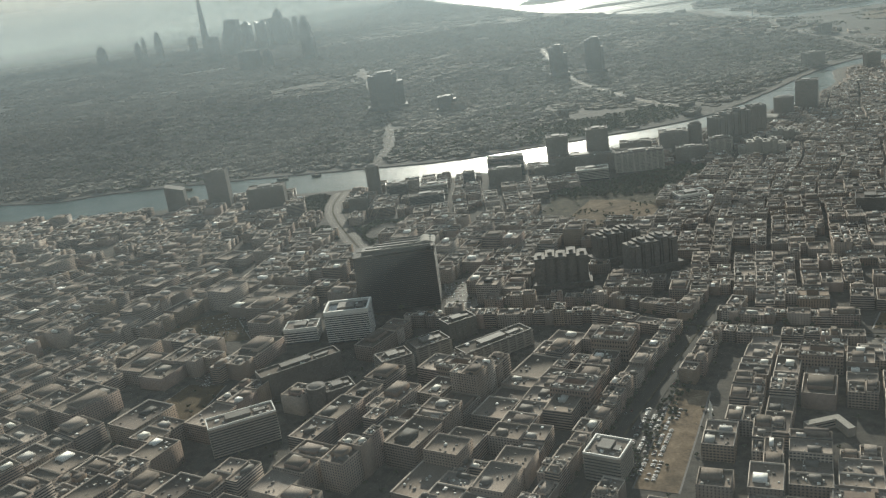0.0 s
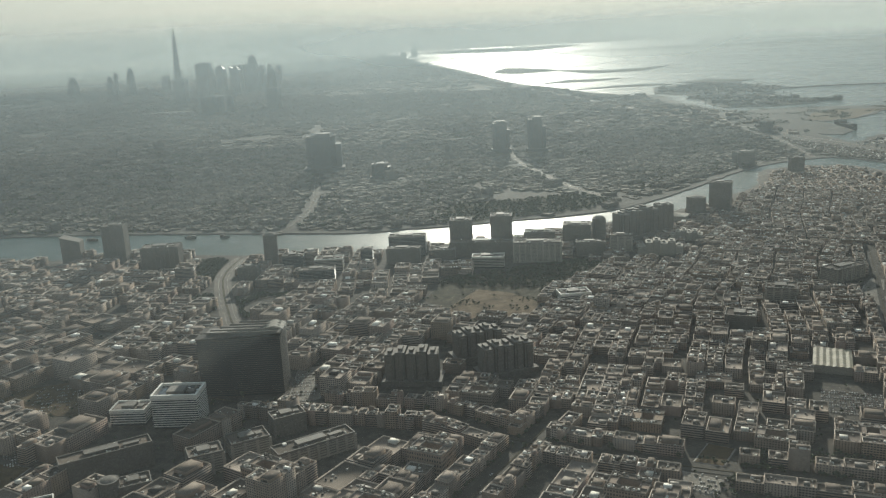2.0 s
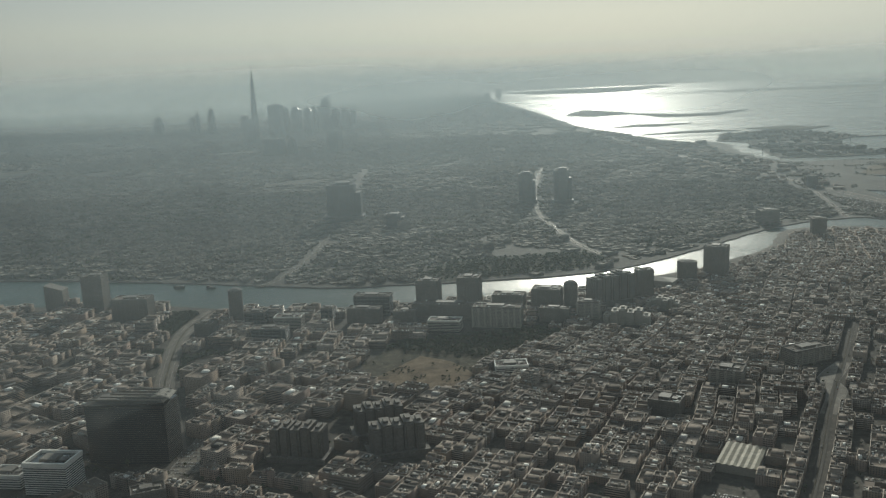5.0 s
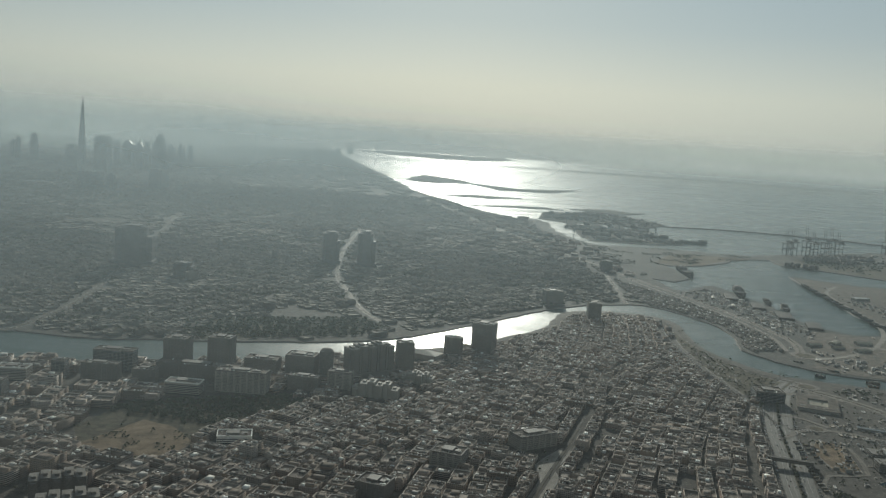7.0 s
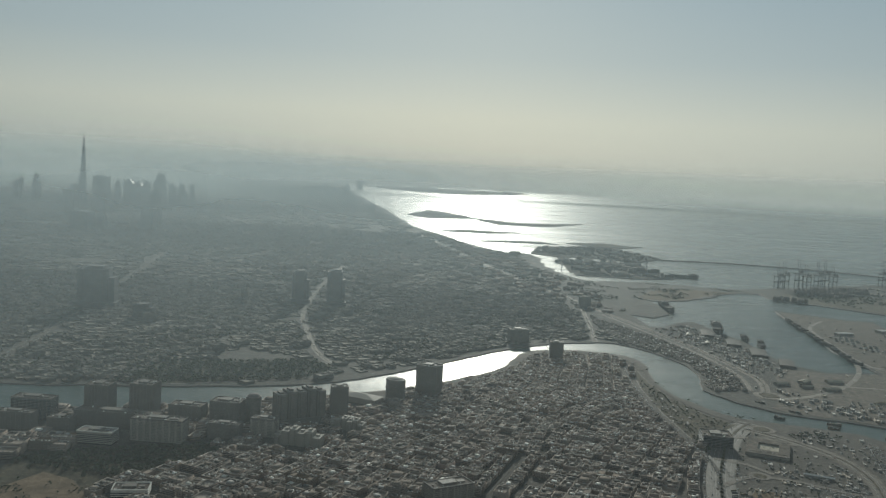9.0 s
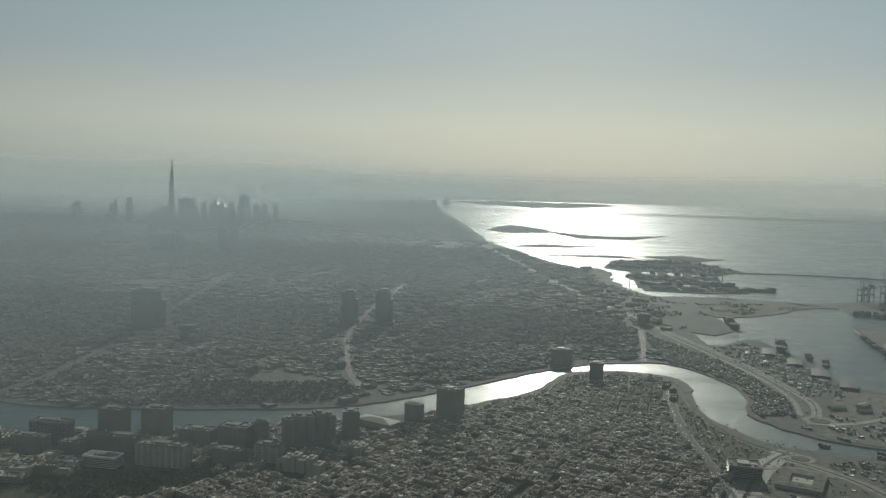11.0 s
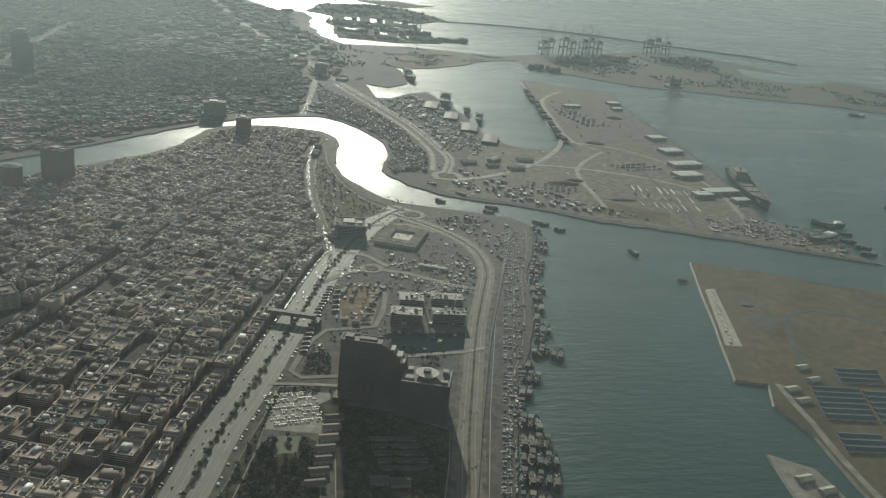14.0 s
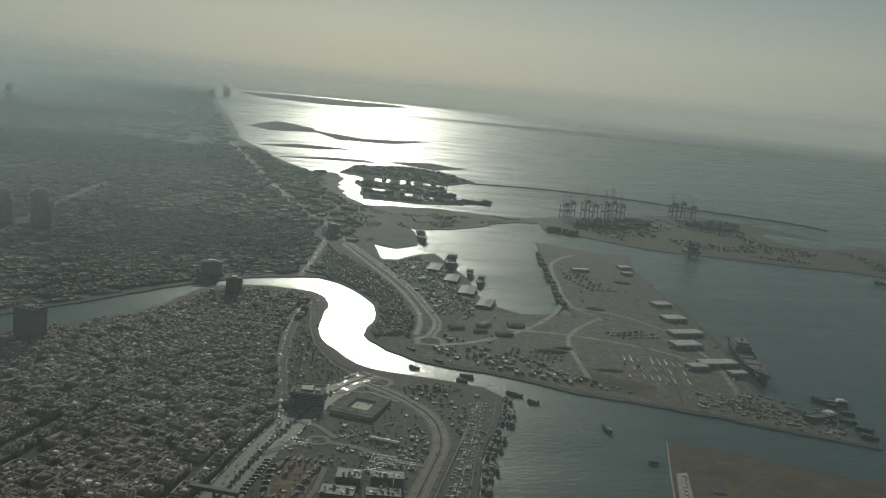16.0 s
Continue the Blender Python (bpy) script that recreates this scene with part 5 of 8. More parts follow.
COURTS = [court_block(i, w, d, STOREY * f, 60 + i) for i, (w, d, f) in enumerate(((8.5, 7.4, 5), (7.4, 8.4, 6), (9.2, 7.0, 4)))]
placed = [False] * 3
for i, (x, y, turn, h) in enumerate(court_sites):
    k = i % 3
    m = Matrix.LocRotScale((x, y, 0.58), Euler((0, 0, turn)), (1, 1, min(1.4, max(0.7, h / (STOREY * (5, 6, 4)[k]) * 1.08))))
    if placed[k]:
        copy_thing(COURTS[k], m)
    else:
        COURTS[k].matrix_basis, placed[k] = m, True


# ---- the towers ----
def tower(name, label, x, y, w, d, h, turn, style):
    far = y > 420
    ob = thing(name, label, "building", x, y, 0.58, turn)
    floors = max(3, int(h / STOREY))
    fl = h / floors
    a, b = w / 2, d / 2
    core_mat = M_FAR_T if name == "far_tower" else {"glass": M_GLASS, "bigdark": M_GLASS, "fins": M_BROWN, "bays": M_BROWN, "columns": M_PLAIN, "bands": M_BROWN, "dome": M_BROWN, "dome_low": M_BROWN, "wedge": M_BROWN, "stripes": M_GLASS, "ring": M_GLASS, "ringlow": M_GLASS, "stepped": M_PLAIN, "gable": M_PLAIN}.get(style, M_BAND)
    bm = bmesh.new()
    if style in ("dome", "dome_low"):
        prism(bm, ring_of(a, b, 20), 0, h * (0.9 if style == "dome" else 0.94))
        k = 5
        for i in range(k):
            r0, r1 = math.cos(i / k * 1.35), math.cos((i + 1) / k * 1.35)
            z0, z1 = h * 0.9 + h * 0.1 * math.sin(i / k * 1.35), h * 0.9 + h * 0.1 * math.sin((i + 1) / k * 1.35)
            prism(bm, ring_of(a * 0.85 * r0, b * 0.85 * r0, 20), z0, z1, ring_of(a * 0.85 * r1, b * 0.85 * r1, 20))
    elif style == "wedge":
        v = [(-a, -b), (a, -b), (a, b), (-a, b)]
        prism(bm, v, 0, h * 0.8)
        w0 = [bm.verts.new(p) for p in ((-a, -b, h * 0.8), (a, -b, h * 0.8), (a, b, h * 0.8), (-a, b, h * 0.8), (-a, -b, h), (-a, b, h))]
        for q in ((0, 1, 4), (3, 5, 2), (0, 4, 5, 3), (1, 2, 5, 4)):
            bm.faces.new([w0[i] for i in q])
    elif style == "stepped":
        for i, s in enumerate((0.55, 0.86, 1.0, 0.82, 0.94, 0.62)):
            x0 = -a + w * i / 6
            box(bm, x0 + 0.06, x0 + w / 6 - 0.06, -b * (0.7, 1.0, 0.85, 1.05, 0.8, 1.0)[i], b, 0, h * s)
            box(bm, x0 + w * 0.04, x0 + w * 0.11, -b * 0.2, b * 0.5, h * s, h * s + 0.6)
            box(bm, x0 + w * 0.05, x0 + w * 0.12, -b * 1.12, -b * 0.6, 0, h * s - 0.5)
    elif style == "gable":
        box(bm, -a, a, -b, b, 0, h * 0.7)
        w0 = [bm.verts.new(p) for p in ((-a - 0.4, -b - 0.4, h * 0.7), (a + 0.4, -b - 0.4, h * 0.7), (a + 0.4, b + 0.4, h * 0.7), (-a - 0.4, b + 0.4, h * 0.7), (-a * 0.3, 0, h), (a * 0.3, 0, h))]
        for q in ((0, 1, 5, 4), (2, 3, 4, 5), (1, 2, 5), (3, 0, 4), (3, 2, 1, 0)):
            bm.faces.new([w0[i] for i in q])
    elif style == "bays":
        for i in range(5):
            x0 = -a + w * i / 5
            top = h * (0.93, 1.0, 0.96, 1.03, 0.95)[i]
            box(bm, x0 + 0.18, x0 + w / 5 - 0.18, -b, b, 0, top)
            box(bm, x0 + w * 0.05, x0 + w * 0.15, -b - 0.5, b + 0.5, 0, top - 0.5)
            box(bm, x0 + w * 0.06, x0 + w * 0.14, -b * 0.5, b * 0.4, top, top + 0.7)
        box(bm, -a, a, -b * 0.6, b * 0.6, 0, h * 0.9)
        box(bm, -a - 1, a + 1, -b - 1.2, b + 1, 0, h * 0.16)
    elif style == "bigdark":
        prism(bm, [(-a, -b), (-a * 0.2, -b * 1.12), (a, -b * 0.95), (a, b), (-a, b)], 0, h)
    elif name == "far_tower":
        prism(bm, [(-a, -b * 0.4), (-a * 0.55, -b), (a * 0.5, -b), (a * 0.8, -b * 0.3), (a * 0.8, b), (-a, b)], 0, h * 0.93)
        prism(bm, [(-a * 0.6, -b * 0.7), (a * 0.5, -b * 0.8), (a * 0.7, b * 0.8), (-a * 0.8, b * 0.8)], h * 0.93, h, [(-a * 0.3, -b * 0.6), (a * 0.5, -b * 0.7), (a * 0.6, b * 0.7), (-a * 0.4, b * 0.7)])
        box(bm, a * 0.8, a * 1.15, -b * 0.6, b, 0, h * 0.72)
        box(bm, -a * 1.2, a * 1.3, -b * 1.3, b * 1.05, 0, h * 0.12)
    else:
        box(bm, -a, a, -b, b, 0, h)
    part("core", bm, core_mat, ob)
    if name == "far_tower":
        bm = bmesh.new()
        frame_ring(bm, w * 0.76, d * 0.98, 0.3, 0, 0.5, a * 0.02, -b * 0.05)
        rim = part("floor_band", bm, M_FAR_T, ob)
        rim.location = (0, 0, h * 0.3)
        for k in range(1, 6):
            same_part(rim, ob, pose(0, 0, h * (0.3 + 0.13 * k)))
        return ob
    # floor bands
    if style not in ("gable", "stepped", "wedge", "bays"):
        bm = bmesh.new()
        t = {"stripes": 0.3, "ring": 0.24, "ringlow": 0.24, "bands": 0.26, "columns": 0.2, "bigdark": 0.18}.get(style, 0.12) * fl / STOREY
        if style in ("dome", "dome_low"):
            prism(bm, ring_of(a + 0.08, b + 0.08, 20), 0, t)
        elif style == "bigdark":
            s = 1.012
            prism(bm, [(-a * s, -b * s), (-a * 0.2, -b * 1.13), (a * s, -b * 0.97), (a * s, b * s), (-a * s, b * s)], 0, t)
        else:
            frame_ring(bm, w + 0.16, d + 0.16, 0.16, 0, t)
        band_mat = M_PLAIN if style == "stripes" else M_WHITE if style in ("ring", "ringlow") else M_DARK if style == "bigdark" else M_BAND if style != "glass" else M_STEEL
        row = part("floor_band", bm, band_mat, ob)
        row.location = (0, 0, fl * 0.9)
        step = 1 if not far else 2
        for f in range(1, floors - (2 if "dome" in style else 0), step):
            same_part(row, ob, pose(0, 0, fl * (f + 0.9) - (t if f == floors - 1 else 0)))
    # upright ribs
    if style in ("fins", "columns", "glass", "bands") and not (far and style != "fins"):
        gap = {"fins": 1.25, "columns": 2.3, "glass": 1.6, "bands": 1.8}[style]
        wide = {"fins": 0.28, "columns": 0.7, "glass": 0.07, "bands": 0.22}[style]
        bm = boxes((-wide / 2, wide / 2, -0.2, 0.06, 0, h * 0.985))
        rib = part("rib", bm, M_PLAIN if style == "columns" else M_BAND, ob)
        k = max(2, int(w / gap))
        first = True
        for i in range(k + 1):
            for s in (-1, 1):
                m = pose(-a + w * i / k, s * b, 0, 0, 0, 0 if s < 0 else 180)
                if first:
                    rib.matrix_basis, first = m, False
                else:
                    same_part(rib, ob, m)
    # roof
    if style not in ("gable", "stepped", "wedge", "dome", "dome_low", "bigdark", "bays"):
        bm = bmesh.new()
        frame_ring(bm, w + 0.2, d + 0.2, 0.22, h - 0.02, h + 0.42)
        part("parapet", bm, M_WHITE if style in ("ring", "ringlow", "stripes") else M_BAND, ob)
        part("roof", boxes((-a + 0.15, a - 0.15, -b + 0.15, b - 0.15, h - 0.05, h + 0.05)), M_ROOF_T, ob)
        bits = random.Random(int(x * 7 + y))
        bm = bmesh.new()
        for i in range(int(6 + w * d / 9)):
            px, py, p, q = bits.uniform(-a * 0.85, a * 0.85), bits.uniform(-b * 0.8, b * 0.8), bits.uniform(0.12, 0.5), bits.uniform(0.12, 0.5)
            box(bm, px - p, px + p, py - q, py + q, h, h + bits.uniform(0.15, 0.55))
        tagged(part("roof_clutter", bm, M_BOX, ob, "small pale and dark roof clutter"), kind="stuff")
        part("plant_room", boxes((-a * 0.45, a * 0.3, -b * 0.45, b * 0.5, h - 0.02, h + 0.8), (a * 0.4, a * 0.75, -b * 0.3, b * 0.2, h - 0.02, h + 0.5)), M_BAND, ob)
        for i in range(3):
            q = part("ac_unit", boxes((-0.3, 0.3, -0.22, 0.22, 0, 0.3), (-0.2, 0.2, -0.12, 0.12, 0.3, 0.34)), M_BOX_T, ob)
            q.location = (a * (-0.8 + 0.55 * i), -b * 0.72, h)
    if style == "ring":
        bm = bmesh.new()
        frame_ring(bm, w + 0.3, d + 0.3, 0.5, h - 0.3, h + 0.75)
        part("roof_frame", bm, M_WHITE, ob, "broad white roof frame")
        part("sunk_roof", boxes((-a + 0.6, a - 0.6, -b + 0.6, b - 0.6, h + 0.05, h + 0.1)), M_GLASS, ob, "dark glazed roof")
    if style == "bigdark":
        bm = bmesh.new()
        v = [bm.verts.new(p) for p in ((-a * 1.02, -b * 1.05, h + 0.1), (a * 1.02, -b, h + 1.2), (a * 1.02, b, h + 1.6), (-a * 1.02, b, h + 0.3))]
        u = [bm.verts.new((p.co.x, p.co.y, p.co.z - 0.3)) for p in v]
        bm.faces.new(v)
        bm.faces.new(u[::-1])
        for i in range(4):
            bm.faces.new((u[i], u[(i + 1) % 4], v[(i + 1) % 4], v[i]))
        part("roof_canopy", bm, M_DARK, ob, "sloped dark roof canopy")
        for i in range(5):
            part("roof_blade", boxes((-a * 0.9 + 0.2 * a * i, a * 0.95, -b * 0.8 + 0.36 * b * i, -b * 0.8 + 0.36 * b * i + 0.16, h + 1.2 + 0.18 * i, h + 1.55 + 0.22 * i)), M_BAND, ob, "thin raking roof blade")
        bm = bmesh.new()
        prev = None
        for i in range(13):
            t = i / 12
            x0, z0 = a * (0.55 + 0.5 * t), h + 1.2 + 0.8 * math.sin(math.pi * t)
            cur = [bm.verts.new((x0, -b * 0.3, z0)), bm.verts.new((x0, b * 0.7, z0 + 0.5)), bm.verts.new((x0, b * 0.7, z0 + 0.3)), bm.verts.new((x0, -b * 0.3, z0 - 0.2))]
            if prev:
                for j in range(4):
                    bm.faces.new((prev[j], cur[j], cur[(j + 1) % 4], prev[(j + 1) % 4]))
            prev = cur
        part("arched_roof", bm, M_PLAIN, ob, "curved bright metal roof")
        part("roof_plant", boxes((-a * 0.8, -a * 0.2, -b * 0.5, b * 0.4, h, h + 1.0)), M_BAND, ob)
    return ob


for t in TOWERS:
    tower(*t)


# ---- the far skyline ----
def spire_tower(x, y, h):
    ob = thing("spire_tower", "very tall stepped spire tower in haze", "skyscraper", x, y, 0.58)
    steps = 15
    for i in range(steps):
        bm = bmesh.new()
        t = i / steps
        z0, z1 = h * 0.78 * t ** 0.92, h * 0.78 * ((i + 1) / steps) ** 0.92
        for lobe in range(3):
            reach = 9.6 * (1 - t) ** 0.95 * (1.0 - 0.12 * ((i + lobe) % 3)) + 1.4
            ang = radians(90 + 120 * lobe)
            prism(bm, ring_of(1.6 + 1.8 * (1 - t), 1.6 + 1.8 * (1 - t), 9, reach * 0.62 * math.cos(ang), reach * 0.62 * math.sin(ang)), z0, z1)
        prism(bm, ring_of(2.6 * (1 - t) + 1.2, 2.6 * (1 - t) + 1.2, 10), z0, z1 + 0.5)
        part("tier", bm, M_HAZY, ob)
    bm = bmesh.new()
    prism(bm, ring_of(1.7, 1.7, 10), h * 0.76, h * 0.9, ring_of(1.0, 1.0, 10))
    prism(bm, ring_of(0.8, 0.8, 8), h * 0.9, h, ring_of(0.18, 0.18, 8))
    part("spire", bm, M_HAZY, ob)


def skyline_tower(x, y, w, h, style):
    ob = thing("skyline_tower", ("slab tower", "stepped tower", "pointed tower", "slanted tower")[style] + " of the hazy downtown skyline", "skyscraper", x, y, 0.58, -8, "downtown towers")
    bm = bmesh.new()
    a, b = w / 2, w * 0.42
    if style == 0:
        box(bm, -a, a, -b, b, 0, h)
        box(bm, -a * 0.6, a * 0.5, -b * 0.6, b * 0.6, h, h * 1.03)
    elif style == 1:
        for i, s in enumerate((1, 0.84, 0.66, 0.4)):
            box(bm, -a * s, a * s, -b * s, b * s, h * (0, 0.62, 0.8, 0.92)[i], h * (0.62, 0.8, 0.92, 1.0)[i])
    elif style == 2:
        box(bm, -a, a, -b, b, 0, h * 0.8)
        prism(bm, [(-a, -b), (a, -b), (a, b), (-a, b)], h * 0.8, h * 0.95, [(-a * 0.2, -b * 0.2), (a * 0.2, -b * 0.2), (a * 0.2, b * 0.2), (-a * 0.2, b * 0.2)])
        prism(bm, ring_of(0.5, 0.5, 6), h * 0.94, h * 1.08, ring_of(0.1, 0.1, 6))
    else:
        v = [(-a, -b), (a, -b), (a, b), (-a, b)]
        lo = [bm.verts.new((p, q, 0)) for p, q in v]
        hi = [bm.verts.new((p, q, h * (1.0 if p < 0 else 0.84))) for p, q in v]
        bm.faces.new(hi)
        for i in range(4):
            bm.faces.new((lo[i], lo[(i + 1) % 4], hi[(i + 1) % 4], hi[i]))
    part("shaft", bm, M_HAZY, ob)
    bm = bmesh.new()
    frame_ring(bm, w * 1.03, w * 0.84 * 1.03, w * 0.03, 0, 0.9)
    band = part("mechanical_floor", bm, M_BAND, ob)
    band.location = (0, 0, h * 0.12)
    for i in range(2, 5):
        same_part(band, ob, pose(0, 0, h * 0.12 * i))


spire_tower(-500, 1792, 145)

SKY_TOWERS = [(-648, 1850, 6.6, 50, 2), (-617, 1850, 13, 55, 1), (-409, 1500, 20, 41, 0), (-395, 1600, 23, 62, 0), (-435, 1800, 11, 51, 1), (-428, 1850, 19, 55, 2), (-361, 1700, 15, 57, 2), (-371, 1780, 15, 52, 1),
              (-350, 1800, 21, 69, 1), (-219, 1330, 15, 55, 1), (-207, 1262, 17, 31, 0), (-285, 1225, 25, 25, 0), (-262, 1235, 12, 24, 1), (-353, 1900, 14, 50, 2), (-335, 1900, 14, 48, 1), (-325, 1950, 9, 44, 0),
              (-470, 1840, 14, 43, 1), (-405, 1860, 12, 49, 3), (-380, 1880, 13, 50, 0), (-335, 1760, 13, 46, 1), (-310, 1830, 11, 42, 2), (-560, 1900, 14, 34, 0), (-680, 1900, 12, 38, 1), (-760, 1900, 18, 40, 1),
              (-91, 3900, 24, 43, 3), (-130, 3700, 20, 24, 0), (-200, 3500, 22, 30, 1)]
for q in SKY_TOWERS:
    skyline_tower(*q)


# ---- the waterfront hotel ----
def hotel():
    ob = thing("waterfront_hotel", "tall dark slab hotel with round rooftop restaurant", "building", 277, 268.2, 0.58, -18)
    n, fl = 26, 15.6 / 26
    bm = bmesh.new()
    # main slab, its sloping shoulder, and the lower wing
    prof = [(0, 0), (0, 15.6), (10.6, 15.6), (12.0, 15.0), (13.4, 13.9), (14.9, 12.6), (17.2, 11.9)]
    for ring, front, back in ((prof + [(17.2, 0)], 0.0, 4.0), ([(17.2, 0), (17.2, 10.4), (29.2, 10.4), (29.2, 0)], -7.8, 0.8)):
        f = [bm.verts.new((x, front, z)) for x, z in ring]
        g = [bm.verts.new((x, back, z)) for x, z in ring]
        bm.faces.new(f)
        bm.faces.new(g[::-1])
        for i in range(len(ring)):
            j = (i + 1) % len(ring)
            bm.faces.new((f[j], f[i], g[i], g[j]))
    bmesh.ops.recalc_face_normals(bm, faces=bm.faces[:])
    part("core", bm, M_DARK, ob)
    row = part("floor_band", boxes((-0.08, 17.2, -0.12, 0.1, 0, 0.2), (17.1, 29.3, -7.92, -7.7, 0, 0.2)), M_DARK, ob)
    row.location = (0, 0, fl)
    for k in range(2, 18):
        same_part(row, ob, pose(0, 0, fl * k))
    short = part("floor_band", boxes((-0.08, 11.0, -0.12, 0.1, 0, 0.2)), M_DARK, ob)
    short.location = (0, 0, fl * 18)
    for k in range(19, 26):
        same_part(short, ob, pose(0, 0, fl * k))
    rib = part("rib", boxes((-0.12, 0.12, -0.16, 0.1, 0, 10.3)), M_DARK, ob)
    for k in range(1, 16):
        same_part(rib, ob, pose(1.95 * k, 0 if k < 9 else -7.8, 0))
    part("parapet", boxes((-0.1, 10.6, -0.1, 0.2, 15.6, 15.9), (-0.1, 10.6, 3.8, 4.1, 15.6, 15.9), (-0.1, 0.2, 0.2, 3.8, 15.6, 15.9), (0.8, 3.0, 1.0, 3.0, 15.6, 16.3), (4.6, 9.0, 1.2, 2.8, 15.6, 16.1)), M_DARK, ob)
    part("roof_edge", boxes((17.3, 29.3, -7.9, -7.6, 10.4, 10.7), (29.0, 29.3, -7.6, 0.8, 10.4, 10.7)), M_BAND, ob)
    part("roof_terrace", boxes((12.6, 14.0, 0.6, 3.4, 13.4, 14.3), (14.4, 16.0, 0.4, 3.4, 12.0, 12.9), (15.8, 17.0, -1.6, 0.6, 12.0, 12.3)), M_PLAIN, ob, "pale stepped roof terrace")
    bm = bmesh.new()
    prism(bm, ring_of(2.0, 1.9, 12, 23.2, -3.4), 10.4, 11.1)
    prism(bm, ring_of(2.8, 2.6, 30, 23.2, -3.4), 11.1, 11.45, ring_of(3.0, 2.8, 30, 23.2, -3.4))
    part("revolving_restaurant", bm, M_PLAIN, ob, "round pale rooftop restaurant drum")
    for b in ((18.0, 20.0, -6.6, -5.0, 10.4, 11.0), (27.0, 28.6, -6.8, -5.6, 10.4, 11.1), (18.0, 19.4, -2.0, -0.2, 10.4, 10.9), (27.0, 28.4, -1.8, 0.0, 10.4, 11.3)):
        part("roof_plant", boxes(b), M_BAND, ob)
    bm = bmesh.new()
    prism(bm, ring_of(1.0, 0.8, 16, 23.2, -3.4), 11.45, 12.2)
    part("restaurant_hub", bm, M_DARK, ob)
    part("podium", boxes((-0.5, 17, -4, 0, 0, 0.9), (4, 16, -6.5, -4, 0, 0.6)), M_DARK, ob, "low dark podium roofs")


hotel()


# ---- boats ----
def boat_hull(bm, L, W, D, stern=0.7):
    rows = []
    for i in range(9):
        t = i / 8
        y = -L / 2 + L * t
        w = W / 2 * (stern + (1 - stern) * math.sin(min(1, t * 2.2) * math.pi / 2)) * (1 - max(0, (t - 0.62) / 0.38) ** 2 * 0.96)
        s = D * (1 + 0.55 * (2 * t - 0.9) ** 2)
        rows.append([bm.verts.new(p) for p in ((-w, y, s), (-w * 0.72, y, D * 0.25), (0, y, -0.25), (w * 0.72, y, D * 0.25), (w, y, s))])
    for a, b in zip(rows, rows[1:]):
        for j in range(4):
            bm.faces.new((a[j], b[j], b[j + 1], a[j + 1]))
    bm.faces.new(rows[0])
    for a, b in zip(rows, rows[1:]):
        v = [bm.verts.new((p.co.x * 0.9, p.co.y, p.co.z - D * 0.22)) for p in (a[0], a[4], b[4], b[0])]
        bm.faces.new(v)
    bmesh.ops.recalc_face_normals(bm, faces=bm.faces[:])


def dhow(k, L, W):
    ob = thing("dhow", "moored wooden cargo dhow with deckhouse and mast", "boat", 0, 0, 0.02, 0, "dhows along the quay")
    bm = bmesh.new()
    boat_hull(bm, L, W, 0.75)
    part("hull", bm, M_HULL, ob)
    part("deckhouse", boxes((-W * 0.3, W * 0.3, -L * 0.42, -L * 0.16, 0.7, 1.5), (-W * 0.36, W * 0.36, -L * 0.44, -L * 0.14, 1.5, 1.58)), M_DECK, ob)
    part("cargo", boxes((-W * 0.3, W * 0.28, -L * 0.08, L * 0.14, 0.55, 1.05 + 0.2 * k), (-W * 0.22, W * 0.2, L * 0.16, L * 0.27, 0.55, 0.95)), M_DECK, ob, "covered deck cargo")
    r = random.Random(30 + k)
    bm = bmesh.new()
    for i in range(9):
        x, y = r.uniform(-W * 0.34, W * 0.34), r.uniform(-L * 0.12, L * 0.3)
        box(bm, x - r.uniform(0.1, 0.25), x + r.uniform(0.1, 0.25), y - r.uniform(0.1, 0.35), y + r.uniform(0.1, 0.35), 0.55, r.uniform(0.8, 1.5))
    tagged(part("loose_cargo", bm, M_GOODS, ob, "loose crates and drums"), kind="stuff")
    bm = bmesh.new()
    prism(bm, ring_of(0.07, 0.07, 6, 0, L * 0.05), 0.6, 2.9, ring_of(0.04, 0.04, 6, 0, L * 0.05))
    part("mast", bm, M_BARK, ob)
    return ob


quay_line = curve_through(CORNICHE, 1.0)
rnd = random.Random(4)
fleet = [dhow(0, 6.2, 1.9), dhow(1, 5.0, 1.6), dhow(2, 7.4, 2.1)]
first = [True] * 3
along = 4.0
total = 0.0
spots = []
for a, b in zip(quay_line, quay_line[1:]):
    total += (b - a).length
    if a.y < 205 or total < along:
        continue
    t = (b - a).normalized()
    out = Vector((-t.y, t.x))
    out = out if out.x > 0 else -out
    abreast = rnd.choice((1, 1, 2, 2, 3, 3, 4, 5))
    for j in range(abreast):
        spots.append((a + out * (1.35 + 1.95 * j), math.degrees(math.atan2(t.y, t.x)) - 90 + rnd.uniform(-6, 6)))
    along = total + rnd.uniform(6.2, 8.6)
for far in ((378, 408, 60), (384, 400, 70), (350.7, 446.5, 40), (340, 462, 50), (361, 428, 70), (339, 436, 60), (358, 422, 75), (406.5, 374, 10), (583.9, 443.7, 60), (-147, 447, 80), (-95, 442, 85), (-77, 440, 82), (-164, 404, 100), (-158, 407, 80), (-170, 403, 96), (524, 411, 60), (526, 402, 62), (520, 392, 62), (522, 384, 66), (519, 376, 70)):
    spots.append((Vector(far[:2]), far[2]))
for q, turn in spots:
    k = rnd.randrange(3)
    m = pose(q.x, q.y, 0.02, 0, 0, turn + rnd.choice((0, 180)))
    if first[k]:
        fleet[k].matrix_basis, first[k] = m, False
    else:
        copy_thing(fleet[k], m)


